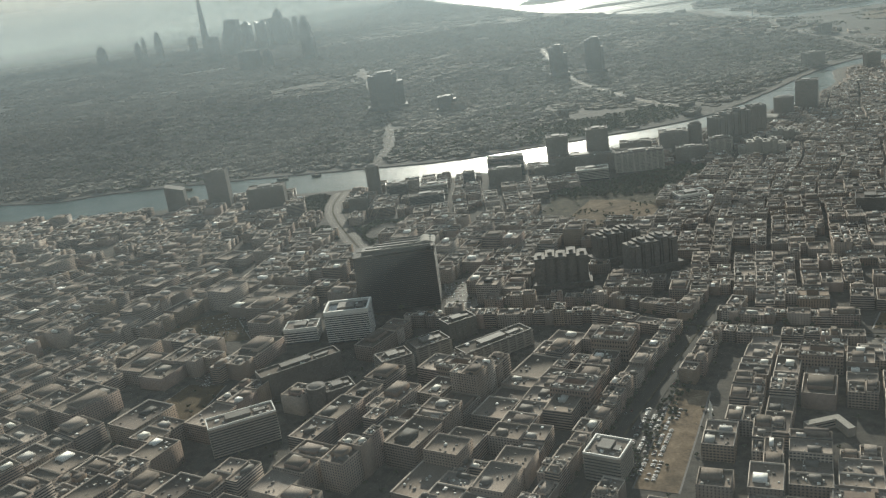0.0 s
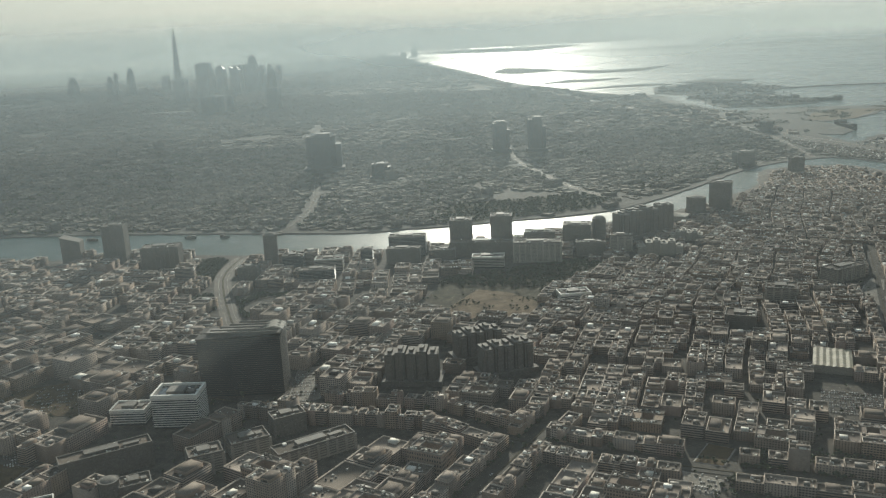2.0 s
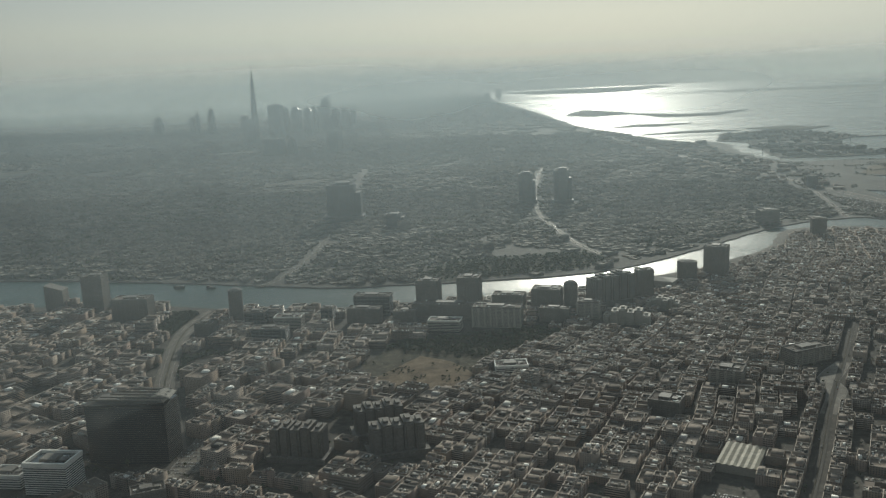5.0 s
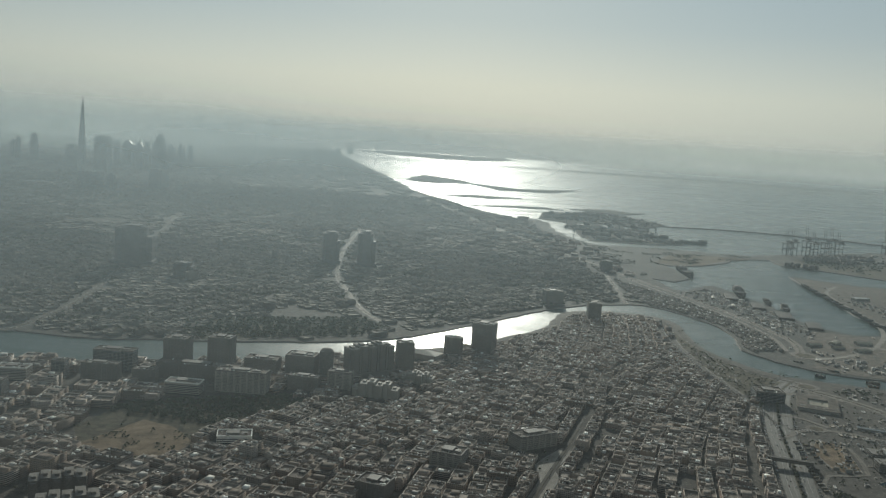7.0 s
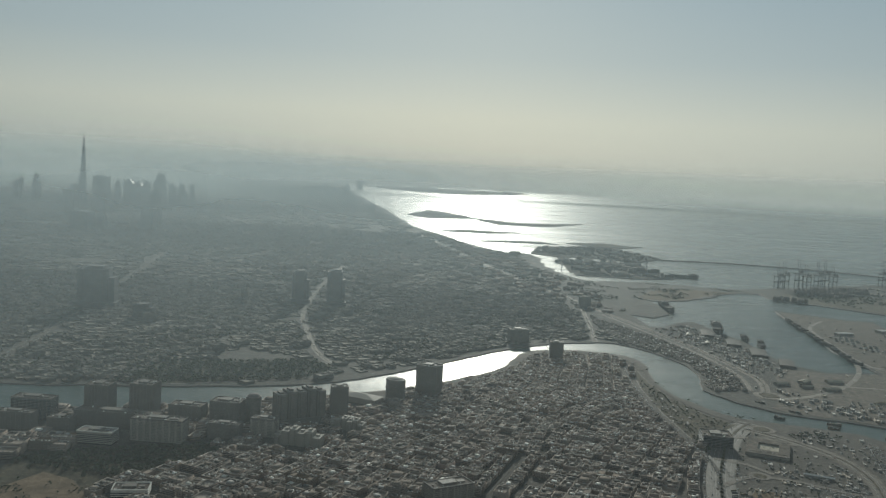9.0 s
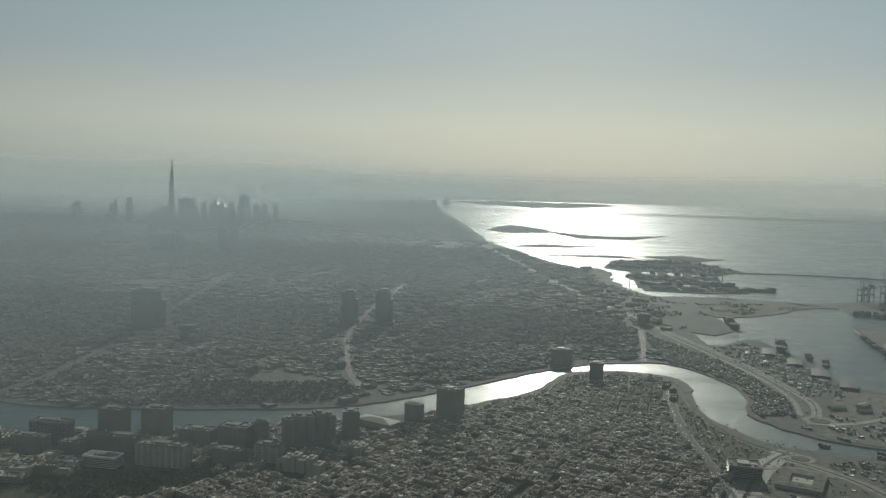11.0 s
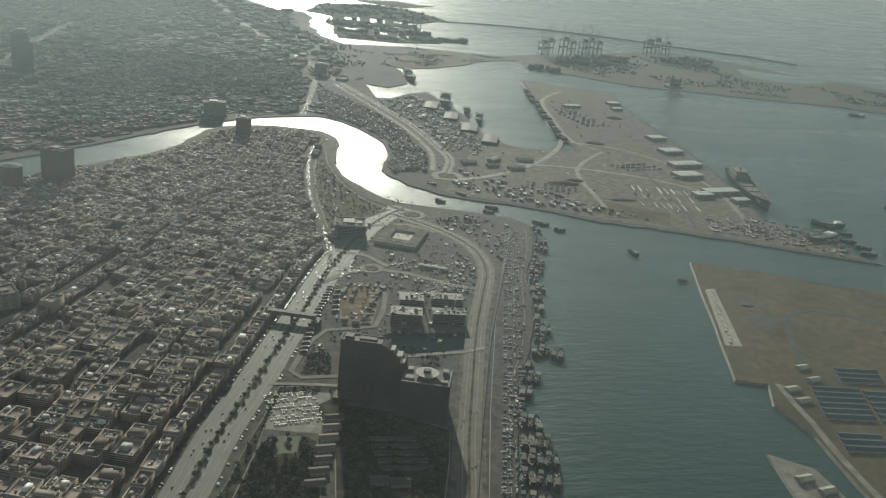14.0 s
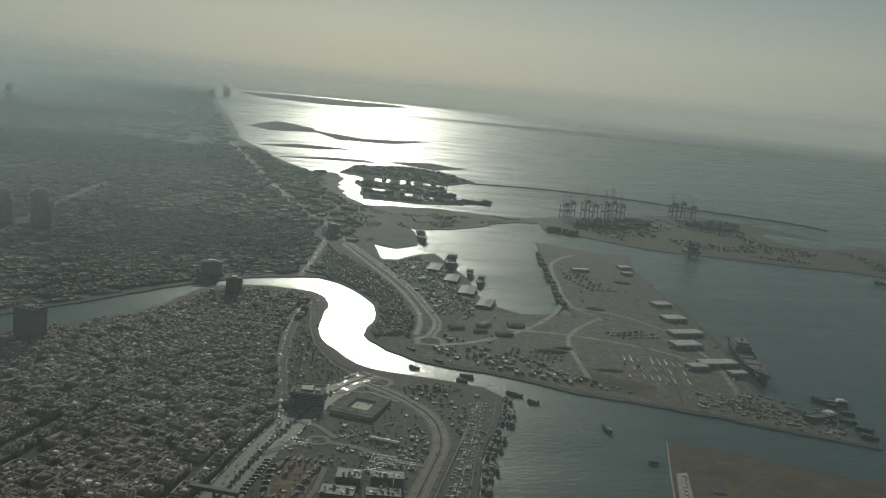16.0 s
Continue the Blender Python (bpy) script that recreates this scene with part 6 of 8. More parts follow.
def ship(name, label, x, y, turn, L, W, D, house):
    ob = thing(name, label, "ship", x, y, 0.0, turn)
    k = min(1.0, L / 55)
    bm = bmesh.new()
    boat_hull(bm, L, W, D, 0.9)
    part("hull", bm, M_DARK if house == 2 else M_STEEL, ob)
    part("superstructure", boxes((-W * 0.4, W * 0.4, -L * 0.42, -L * 0.2, D * 0.8, D * 0.8 + 3.2 * k), (-W * 0.32, W * 0.32, -L * 0.39, -L * 0.24, D * 0.8 + 3.2 * k, D * 0.8 + 4.4 * k)), M_WHITE if house == 1 else M_BROWN, ob)
    hatch = part("hatch_cover", boxes((-W * 0.3, W * 0.3, L * -0.14, L * -0.03, D * 0.7, D * 0.7 + 0.9 * k)), M_BROWN, ob)
    for i in range(1, 4):
        same_part(hatch, ob, pose(0, L * 0.15 * i, 0))
    bm = bmesh.new()
    prism(bm, ring_of(0.5 * k, 0.5 * k, 8, 0, -L * 0.3), D * 0.8 + 4.2 * k, D * 0.8 + 6 * k, ring_of(0.4 * k, 0.4 * k, 8, 0, -L * 0.3))
    part("funnel", bm, M_DARK, ob)
    for i in range(2):
        bm = bmesh.new()
        y0 = L * (0.08 + 0.22 * i)
        prism(bm, ring_of(0.22 * k, 0.22 * k, 6, 0, y0), D * 0.7, D * 0.7 + 5 * k, ring_of(0.12 * k, 0.12 * k, 6, 0, y0))
        box(bm, -2.4 * k, 2.4 * k, y0 - 0.1, y0 + 0.1, D * 0.7 + 4 * k, D * 0.7 + 4.2 * k)
        part("deck_mast", bm, M_STEEL, ob)


ship("cargo_ship", "dark cargo ship moored at the port quay", 513.5, 467, 166, 66, 10, 3.2, 2)
ship("barge_ship", "dark moored barge in the harbour basin", 389, 664, 166, 38, 8, 3.4, 2)
ship("harbour_ship", "dark ship moored at the short jetty", 380, 760, 178, 40, 8, 3.0, 2)
ship("small_freighter", "small freighter moored in the basin", 401, 612, 164, 24, 5, 2.2, 2)
ship("small_freighter", "small freighter moored in the basin", 398, 634, 168, 18, 5, 2.0, 2)
ship("small_freighter", "small freighter moored at the south quay", 508, 395, 110, 20, 5, 1.8, 1)
ship("grey_vessel", "grey patrol vessel moored off the quay tip", 526, 416, 75, 16, 3.4, 1.4, 1)
ship("tug", "small tug off the harbour mole", 754, 704, 80, 14, 4, 1.6, 1)
for k in range(9):
    ship("coaster", "coaster moored along the basin wall", 468 - 3.0 * k, 722 - 19 * k, 172 + 7 * (k % 3), 15, 4.2, 1.8, 2)


# ---- port: cranes, rig, sheds, goods ----
def gantry_crane(x, y, turn, h):
    ob = thing("gantry_crane", "tall container gantry crane with raised boom", "crane", x, y, 0.6, turn, "container cranes")
    for sx in (-1, 1):
        for sy in (-1, 1):
            part("leg", boxes((sx * 3.4 - 0.3, sx * 3.4 + 0.3, sy * 2.6 - 0.3, sy * 2.6 + 0.3, 0, h * 0.5)), M_DARK, ob)
        part("cross_beam", boxes((sx * 3.4 - 0.3, sx * 3.4 + 0.3, -2.6, 2.6, h * 0.26, h * 0.3)), M_DARK, ob)
    part("main_beam", boxes((-4, 4, -5, 4, h * 0.49, h * 0.52)), M_DARK, ob)
    for s in (-1, 1):
        bm = bmesh.new()
        prism(bm, [(s * 2 - 0.22, -0.3), (s * 2 + 0.22, -0.3), (s * 2 + 0.22, 0.3), (s * 2 - 0.22, 0.3)], h * 0.53, h, [(s * 1.5 - 0.25, 2.2), (s * 1.5 + 0.25, 2.2), (s * 1.5 + 0.25, 2.7), (s * 1.5 - 0.25, 2.7)])
        part("boom", bm, M_DARK, ob)
    part("machine_house", boxes((-1.8, 1.8, -4.5, -1, h * 0.53, h * 0.61)), M_DARK, ob)


for k, (x, y) in enumerate(((552, 945), (560, 948), (578, 954), (588, 957), (603, 962), (612, 966), (624, 972), (700, 1010), (712, 1013), (726, 1016))):
    gantry_crane(x, y, 24, 27 + 3 * (k % 3))
rig = thing("jackup_rig", "dark rig standing off the harbour mole", "rig", 618, 772, 0.0, 10)
for sx, sy in ((-4, -3), (4, -3), (0, 4)):
    part("leg", boxes((sx - 0.5, sx + 0.5, sy - 0.5, sy + 0.5, -0.4, 14)), M_STEEL, rig)
part("hull", boxes((-6, 6, -5, 6, 3, 5.2)), M_STEEL, rig)
part("house", boxes((-4, 3, -4, 1, 5.2, 8.4), (-1, 2, 1, 4, 5.2, 11)), M_DARK, rig)


M_SAW = material("dull_sheet_roof", ((0.3, 0.27, 0.2), (0.22, 0.2, 0.155), (0.36, 0.33, 0.26)), 0.7, stain=0.3, grain=3, spec=0.15)


def shed(name, label, x, y, w, d, h, turn, roof, bays=1, group="", pitch=0.16, walls=None):
    ob = thing(name, label, "shed", x, y, 0.6, turn, group)
    part("wall", boxes((-w / 2, w / 2, -d / 2, d / 2, 0, h)), walls or M_PLAIN, ob)
    for k in range(bays):
        y0, y1 = -d / 2 + d * k / bays, -d / 2 + d * (k + 1) / bays
        bm = bmesh.new()
        v = [bm.verts.new(p) for p in ((-w / 2 - 0.15, y0, h), (w / 2 + 0.15, y0, h), (w / 2 + 0.15, (y0 + y1) / 2, h + pitch * (y1 - y0)), (-w / 2 - 0.15, (y0 + y1) / 2, h + pitch * (y1 - y0)), (-w / 2 - 0.15, y1, h), (w / 2 + 0.15, y1, h))]
        for q in ((0, 1, 2, 3), (3, 2, 5, 4), (0, 3, 4), (1, 5, 2)):
            bm.faces.new([v[i] for i in q])
        part("roof", bm, roof, ob)
    for k in range(3):
        part("door", boxes((-w * 0.35 + w * 0.3 * k, -w * 0.2 + w * 0.3 * k, -d / 2 - 0.03, -d / 2 + 0.02, 0, h * 0.7)), M_STEEL, ob)
    return ob


for x, y, w, d, t in ((512, 580, 12, 8, 12), (506, 546, 14, 9, 12), (500, 515, 20, 8, 12), (490, 492, 16, 9, 12), (494, 462, 20, 7, 10), (480, 455, 10, 6, 10), (497, 447, 9, 5, 10), (487, 672, 13, 5, 10), (528, 692, 10, 7, 10), (522, 670, 8, 5, 10)):
    shed("port_shed", "pale flat port shed on the yard", x, y, w, d, 1.9, t, M_SHED, 2, "port sheds", 0.05)
for x, y, w, d, t in ((376, 648, 22, 9, 74), (383, 616, 20, 9, 74), (388, 585, 22, 10, 74), (394, 556, 20, 9, 70)):
    shed("quay_shed", "long dark flat-roofed quay shed beside the basin", x, y, w, d, 1.5, t, M_DARK, 1, "quay sheds", 0.03, M_DARK)
for x, y, w, d, t in ((360, 640, 9, 3, 72), (364, 612, 8, 3, 70), (384, 510, 8, 4, 40), (368, 502, 8, 4, 10), (380, 498, 7, 3, 10), (392, 494, 9, 4, 10), (402, 512, 9, 5, 0)):
    shed("yard_shed", "low pale-roofed shed in the quay yard", x, y, w, d, 1.3, t, M_SAW, 1, "yard sheds")
for x, y, w, d in ((372, 1100, 20, 14), (400, 1092, 18, 12), (432, 1098, 18, 12), (360, 992, 14, 8), (392, 990, 14, 7), (430, 1000, 18, 7), (360, 1240, 26, 16), (400, 1250, 26, 16), (445, 1250, 26, 16)):
    shed("dock_shed", "long grey dockyard shed beside cranes", x, y, w, d, 3.4, 0, M_BAND, 2, "dock sheds")
for k in range(6):
    ob = thing("dock_crane", "slender dockyard jib crane", "crane", (330, 352, 366, 402, 425, 446)[k], (1000, 1160, 1070, 1078, 996, 1075)[k], 0.55, 30 * k, "dock cranes")
    part("tower", boxes((-0.4, 0.4, -0.4, 0.4, 0, 9)), M_STEEL, ob)
    bm = bmesh.new()
    prism(bm, [(-0.4, -0.4), (0.4, -0.4), (0.4, 0.4), (-0.4, 0.4)], 8.5, 18, [(5.8, -0.15), (6.1, -0.15), (6.1, 0.15), (5.8, 0.15)])
    part("jib", bm, M_STEEL, ob)
# blue-roofed yards on the sand island
for rows, x0, y0, dx, dy, wide in ((6, 422, 262.5, -1.15, -2.95, 14), (3, 412.5, 238.6, -1.1, -2.95, 11.5), (6, 436, 259.2, -1.1, -3.15, 12.6), (4, 427, 236.6, -1.1, -3.0, 13), (3, 436.5, 273, -1.2, -2.95, 13)):
    for k in range(rows):
        shed("blue_shed", "long low shed with a blue sheet roof", x0 + dx * k, y0 + dy * k, wide, 2.7, 0.8, -8, M_BLUE, 1, "blue sheds of the island", 0.2)
for x, y in ((420, 276), (419, 268.5), (408.5, 263.5), (408, 257), (446, 266), (385, 222), (388, 217), (384, 210)):
    shed("site_hut", "white flat site hut", x, y, 4.2, 2.6, 0.9, 10, M_SAW, 1, "site huts")
slab("casting_yard", sharp([(419, 336), (423, 337), (408, 291), (403, 292)], 20), 0.84, 0.1, [M_SAW, M_ROCK], "pale concrete casting strip on the island", "ground")
for k in range(16):
    t = k / 15
    ob = tagged(mesh_object("concrete_block", boxes((-rnd.uniform(0.6, 1.4), rnd.uniform(0.6, 1.4), -0.5, 0.5, 0, rnd.uniform(0.3, 0.6))), M_PLAIN), "cast concrete block on the casting strip", "block", "cast blocks")
    ob.matrix_basis = pose(420.5 - 15 * t + rnd.uniform(-0.4, 0.4), 334 - 40 * t, 0.84, 0, 0, 72)
# low roofs in the hotel's shadow: that shade is put into their dark colour
for k in range(5):
    shed("terrace_wing", "long low flat terrace wing in shade", 288 + 0.4 * k, 245.5 - 3.0 * k, 11.5, 1.5, 0.5, -4, M_DARK, 1, "terrace wings")
shed("service_block", "low flat service block before the hotel", 282.6, 229, 4.2, 3.0, 0.8, -4, M_DARK, 1, "service blocks")
shed("service_block", "low flat service block before the hotel", 287.2, 228, 4.4, 3.0, 0.8, -4, M_DARK, 1, "service blocks")
for x, y, turn in ((363, 1032, 88), (390, 1034, 176), (416, 1028, 172), (378, 1150, 176), (408, 1146, 174), (440, 1146, 176), (436, 1046, 92), (470, 1008, 96)):
    ship("docked_ship", "dark ship laid up in the dockyard", x, y, turn, 34, 7, 3.0, 2)
# the strip between the main road and the sea


def site_building(x, y, w, d, floors, turn, seed):
    """A half-built frame of floors and columns with formwork and stacks on top."""
    r = random.Random(seed)
    ob = thing("unfinished_building", "half-built dark concrete frame with pale formwork on top", "building", x, y, 0.6, turn, "half-built blocks behind the hotel")
    fl = 0.66
    floor_slab = part("floor_slab", boxes((-w / 2, w / 2, -d / 2, d / 2, -0.1, 0.06)), M_BAND, ob)
    floor_slab.location = (0, 0, fl)
    for k in range(2, floors + 1):
        same_part(floor_slab, ob, pose(0, 0, fl * k))
    part("core", boxes((-w / 2 + 0.5, w / 2 - 0.5, -d / 2 + 0.5, d / 2 - 0.5, 0, fl * floors - 0.02)), M_DARK, ob)
    column = part("column", boxes((-0.1, 0.1, -0.1, 0.1, 0, fl * floors - 0.1)), M_BAND, ob)
    n = int(w / 1.6)
    for k in range(n + 1):
        for v in (-1, 1):
            m = pose(-w / 2 + 0.2 + (w - 0.4) * k / n, v * (d / 2 - 0.2), 0)
            if k == 0 and v == -1:
                column.matrix_basis = m
            else:
                same_part(column, ob, m)
    for k in range(int(w * d * 0.22)):
        bw, bd, bh = r.uniform(0.2, 1.1), r.uniform(0.15, 0.7), r.choice((0.15, 0.25, 0.4, 0.9))
        bx, by = r.uniform(-w / 2 + 0.1, w / 2 - bw - 0.1), r.uniform(-d / 2 + 0.1, d / 2 - bd - 0.1)
        part("formwork", boxes((bx, bx + bw, by, by + bd, fl * floors + 0.06, fl * floors + 0.06 + bh)), r.choice((M_PLAIN, M_WHITE, M_BAND, M_PLAIN)), ob)


for q in ((302.3, 311.6, 10.0, 6.0, 5, -10, 1), (315.8, 311.0, 10.5, 5.0, 5, -5, 2), (306.4, 325.5, 8.0, 6.5, 3, -8, 3), (318.0, 324.0, 10.5, 5.0, 4, -5, 4)):
    site_building(*q)


def tower_crane(x, y, h, turn):
    ob = thing("tower_crane", "thin dark tower crane over half-built blocks", "crane", x, y, 0.6, turn, "tower cranes")
    bm = bmesh.new()
    for a, b in ((-0.13, -0.13), (0.13, -0.13), (0.13, 0.13), (-0.13, 0.13)):
        box(bm, a - 0.035, a + 0.035, b - 0.035, b + 0.035, 0, h)
    for k in range(int(h / 0.4)):
        box(bm, -0.16, 0.16, -0.16, 0.16, 0.4 * k + 0.36, 0.4 * k + 0.4)
    part("mast", bm, M_STEEL, ob)
    part("jib", boxes((-1.8, 6.4, -0.09, 0.09, h, h + 0.16), (-0.1, 0.1, -0.1, 0.1, h + 0.16, h + 1.0)), M_STEEL, ob)
    part("counterweight", boxes((-1.9, -1.2, -0.2, 0.2, h - 0.35, h)), M_BAND, ob)


tower_crane(309.6, 318.5, 6.2, 20)
tower_crane(319.4, 318.0, 5.4, 160)
for x, y, w, t in ((285, 333, 4.4, 68), (288.6, 333.5, 3.2, 68), (287, 327.5, 1.4, 70), (296, 331, 3.4, 66), (293, 324, 3.0, 70), (289.4, 313, 2.6, 70), (286.2, 309.2, 2.2, -6), (282.9, 311, 1.6, -6)):
    shed("yard_hut", "pale box-shaped hut round the bare lot", x, y, w, 1.1, 1.1, t, M_GOODS_B, 1, "yard huts", 0.04)
shed("long_shed", "narrow white-roofed long shed", 319.5, 354.5, 10.5, 2.0, 0.9, -24, M_SHED, 1)
for k in range(7):
    shed("bungalow", "small sand-coloured hotel bungalow", 268.5 + 1.1 * k, 229 + 4.4 * k, 4.4, 2.6, 0.9, 4, M_GOODS_B, 1, "garden bungalows")
shed("market_hall", "pale saw-toothed market hall roof", 141, 240, 14, 10, 2.2, 67, M_SAW, 6)


def court_market(x, y, w, d, turn):
    ob = thing("court_market", "flat brown market halls round a paler court", "building", x, y, 0.6, turn)
    for k, r in enumerate(((-w / 2, w / 2, -d / 2, -d * 0.22), (-w / 2, w / 2, d * 0.26, d / 2), (-w / 2, -w * 0.24, -d * 0.22, d * 0.26), (w * 0.26, w / 2, -d * 0.22, d * 0.26))):
        hall = part("hall", boxes((*r, 0, 1.1)), M_PLAIN, ob)
        part("roof", boxes((r[0] - 0.1, r[1] + 0.1, r[2] - 0.1, r[3] + 0.1, 1.1, 1.25)), M_YARD, hall)
    part("court", boxes((-w * 0.24, w * 0.26, -d * 0.22, d * 0.26, 0, 0.5)), M_SAW, ob, "paler court roof")
    for k in range(10):
        q = part("roof_light", boxes((-0.5, 0.5, -0.2, 0.2, 1.25, 1.4)), M_BOX_T, ob)
        q.location = (-w * 0.4 + w * 0.088 * k, -d * 0.36, 0)


court_market(313, 386, 16.5, 22, -24)
ob = thing("minaret", "slim pale minaret above low roofs", "minaret", 42, 154, 0.6)
bm = bmesh.new()
prism(bm, ring_of(0.34, 0.34, 10), 0, 5.4, ring_of(0.26, 0.26, 10))
part("shaft", bm, M_WHITE, ob)
bm = bmesh.new()
prism(bm, ring_of(0.5, 0.5, 10), 4.2, 4.45)
part("balcony", bm, M_WHITE, ob)
bm = bmesh.new()
prism(bm, ring_of(0.28, 0.28, 10), 5.4, 6.4, ring_of(0.03, 0.03, 10))
part("cap", bm, M_WHITE, ob)
ob = thing("school", "pale U-shaped building round a yard", "building", 62, 148, 0.6, 10)
part("wing", boxes((-5, 5, 2.5, 4.5, 0, 2.6)), M_PLAIN, ob)
part("wing", boxes((3, 5, -3, 2.5, 0, 2.6)), M_PLAIN, ob)
part("wing", boxes((-5, -3, -3, 2.5, 0, 2.0)), M_PLAIN, ob)
part("window_row", boxes((-4.6, 2.8, 2.44, 2.52, 1.6, 1.9), (-4.6, 2.8, 2.44, 2.52, 0.8, 1.1)), M_PANE, ob)
ob.scale = (0.7, 0.7, 0.7)

# footbridge over the main road
ob = thing("footbridge", "covered footbridge across the main road", "bridge", 267, 312, 0.6, -18)
part("deck", boxes((-7.4, 7.4, -0.7, 0.7, 1.5, 1.7)), M_BAND, ob)
part("roof", boxes((-7.6, 7.6, -0.9, 0.9, 2.6, 2.75)), M_DARK, ob)
part("side_wall", boxes((-7.4, 7.4, -0.72, -0.66, 1.7, 2.2)), M_BAND, ob)
part("side_wall", boxes((-7.4, 7.4, 0.66, 0.72, 1.7, 2.2)), M_BAND, ob)
for x in (-7, 0, 7):
    part("pier", boxes((x - 0.3, x + 0.3, -0.5, 0.5, 0, 2.6)), M_BAND, ob)
part("stair_tower", boxes((-9, -7.4, -3, 0.7, 0, 1.7)), M_DARK, ob)
part("stair_tower", boxes((7.4, 9, -3, 0.7, 0, 1.7)), M_DARK, ob)


# ---- vehicles ----
def car_shape(bm, x, y, a, z, L=0.78, W=0.32, H=0.26):
    c, s = math.cos(a), math.sin(a)

    def put(px, py, pz):
        return bm.verts.new((x + px * c - py * s, y + px * s + py * c, z + pz))
    lo = [put(sx * L / 2, sy * W / 2, 0.05) for sx, sy in ((-1, -1), (1, -1), (1, 1), (-1, 1))]
    mid = [put(sx * L / 2, sy * W / 2, H * 0.55) for sx, sy in ((-1, -1), (1, -1), (1, 1), (-1, 1))]
    b0 = [put(px * L, sy * W * 0.46, H * 0.56) for px, sy in ((-0.36, -1), (0.24, -1), (0.24, 1), (-0.36, 1))]
    b1 = [put(px * L, sy * W * 0.38, H) for px, sy in ((-0.26, -1), (0.1, -1), (0.1, 1), (-0.26, 1))]
    for p, q in ((lo, mid), (b0, b1)):
        for i in range(4):
            bm.faces.new((p[i], p[(i + 1) % 4], q[(i + 1) % 4], q[i]))
        bm.faces.new(q)


def car(k):
    ob = thing("car", "small car on the city road", "car", 0, 0, 0.7, 0, "cars on the roads")
    bm = bmesh.new()
    box(bm, -0.39, 0.39, -0.16, 0.16, 0.05, 0.15)
    part("body", bm, M_CAR_T, ob)
    bm = bmesh.new()
    prism(bm, [(-0.3, -0.15), (0.2, -0.15), (0.2, 0.15), (-0.3, 0.15)], 0.15, 0.25, [(-0.22, -0.12), (0.1, -0.12), (0.1, 0.12), (-0.22, 0.12)])
    part("cabin", bm, M_PANE, ob)
    for x in (-0.24, 0.24):
        part("axle", boxes((x - 0.07, x + 0.07, -0.165, 0.165, 0.0, 0.13)), M_DARK, ob)
    return ob


auto = car(0)
rnd = random.Random(9)
first = True
for line, width, z, count in ((ROADS[0][0], 8.6, 0.672, 120), (ROADS[1][0], 6.0, 0.68, 26), (ROADS[8][0], 7.0, 0.71, 14), (ROADS[10][0], 3.0, 0.72, 14), (ROADS[5][0], 11, 0.7, 14)):
    for _ in range(count):
        i = rnd.randrange(len(line) - 1)
        q = line[i].lerp(line[i + 1], rnd.random())
        t = (line[i + 1] - line[i]).normalized()
        lane = rnd.choice((-0.38, -0.26, -0.12, 0.12, 0.26, 0.38)) * width
        m = pose(q.x + t.y * lane, q.y - t.x * lane, z, 0, 0, math.degrees(math.atan2(t.y, t.x)))
        if first:
            auto.matrix_basis, first = m, False
        else:
            copy_thing(auto, m)
bm = bmesh.new()


def rows_of_cars(x, y, turn, nx, ny, dx, dy, z, keep=0.8):
    c, s = math.cos(radians(turn)), math.sin(radians(turn))
    for i in range(nx):
        for j in range(ny):
            if rnd.random() < keep:
                px, py = i * dx, j * dy + (0.0 if j % 2 else 0.25)
                car_shape(bm, x + px * c - py * s, y + px * s + py * c, radians(turn) + math.pi / 2 + rnd.uniform(-0.06, 0.06), z)


rows_of_cars(260, 253, 8, 24, 12, 0.55, 1.3, 0.66, 0.55)
rows_of_cars(313, 336.5, -16, 27, 5, 0.6, 1.9, 0.66, 0.7)
rows_of_cars(284, 352, -20, 20, 3, 0.6, 2.2, 0.66, 0.6)
rows_of_cars(85, 177, -30, 10, 5, 0.6, 1.7, 0.7, 0.6)
rows_of_cars(31, 147, 64, 34, 5, 0.55, 1.5, 0.67, 0.7)
rows_of_cars(28, 139.5, 64, 12, 4, 0.55, 1.4, 0.67, 0.6)
rows_of_cars(126, 211, -22, 28, 10, 0.6, 1.5, 0.63, 0.8)
rows_of_cars(-80, 231.5, 10, 26, 8, 0.6, 2.4, 0.7, 0.5)
rows_of_cars(-8.2, 231, 2, 11, 11, 0.6, 2.1, 0.7, 0.75)
rows_of_cars(-70, 200, 28, 24, 8, 0.6, 1.7, 0.63, 0.6)
rows_of_cars(96, 150, 18, 20, 5, 0.6, 1.8, 0.63, 0.6)
for i in range(150):
    t = i / 149
    q = Vector((306, 214)).lerp(Vector((359, 396)), t)
    for k in range(4):
        if rnd.random() < 0.5:
            car_shape(bm, q.x + 1.2 + 1.5 * k - 1.2 * t + rnd.uniform(-0.12, 0.12), q.y + rnd.uniform(-0.25, 0.25), (0.1, 0.1, 1.25, 0.1)[k] + rnd.uniform(-0.08, 0.08), 0.66, rnd.uniform(0.8, 1.5), 0.4, rnd.uniform(0.25, 0.5))
for i in range(380):
    line, width = ROADS[0]
    k = rnd.randrange(len(line) - 1)
    q, t = line[k].lerp(line[k + 1], rnd.random()), (line[k + 1] - line[k]).normalized()
    side = rnd.choice((-1, -1, 1)) * (width / 2 + 0.6)
    car_shape(bm, q.x + t.y * side, q.y - t.x * side, math.atan2(t.y, t.x) + math.pi / 3, 0.62)
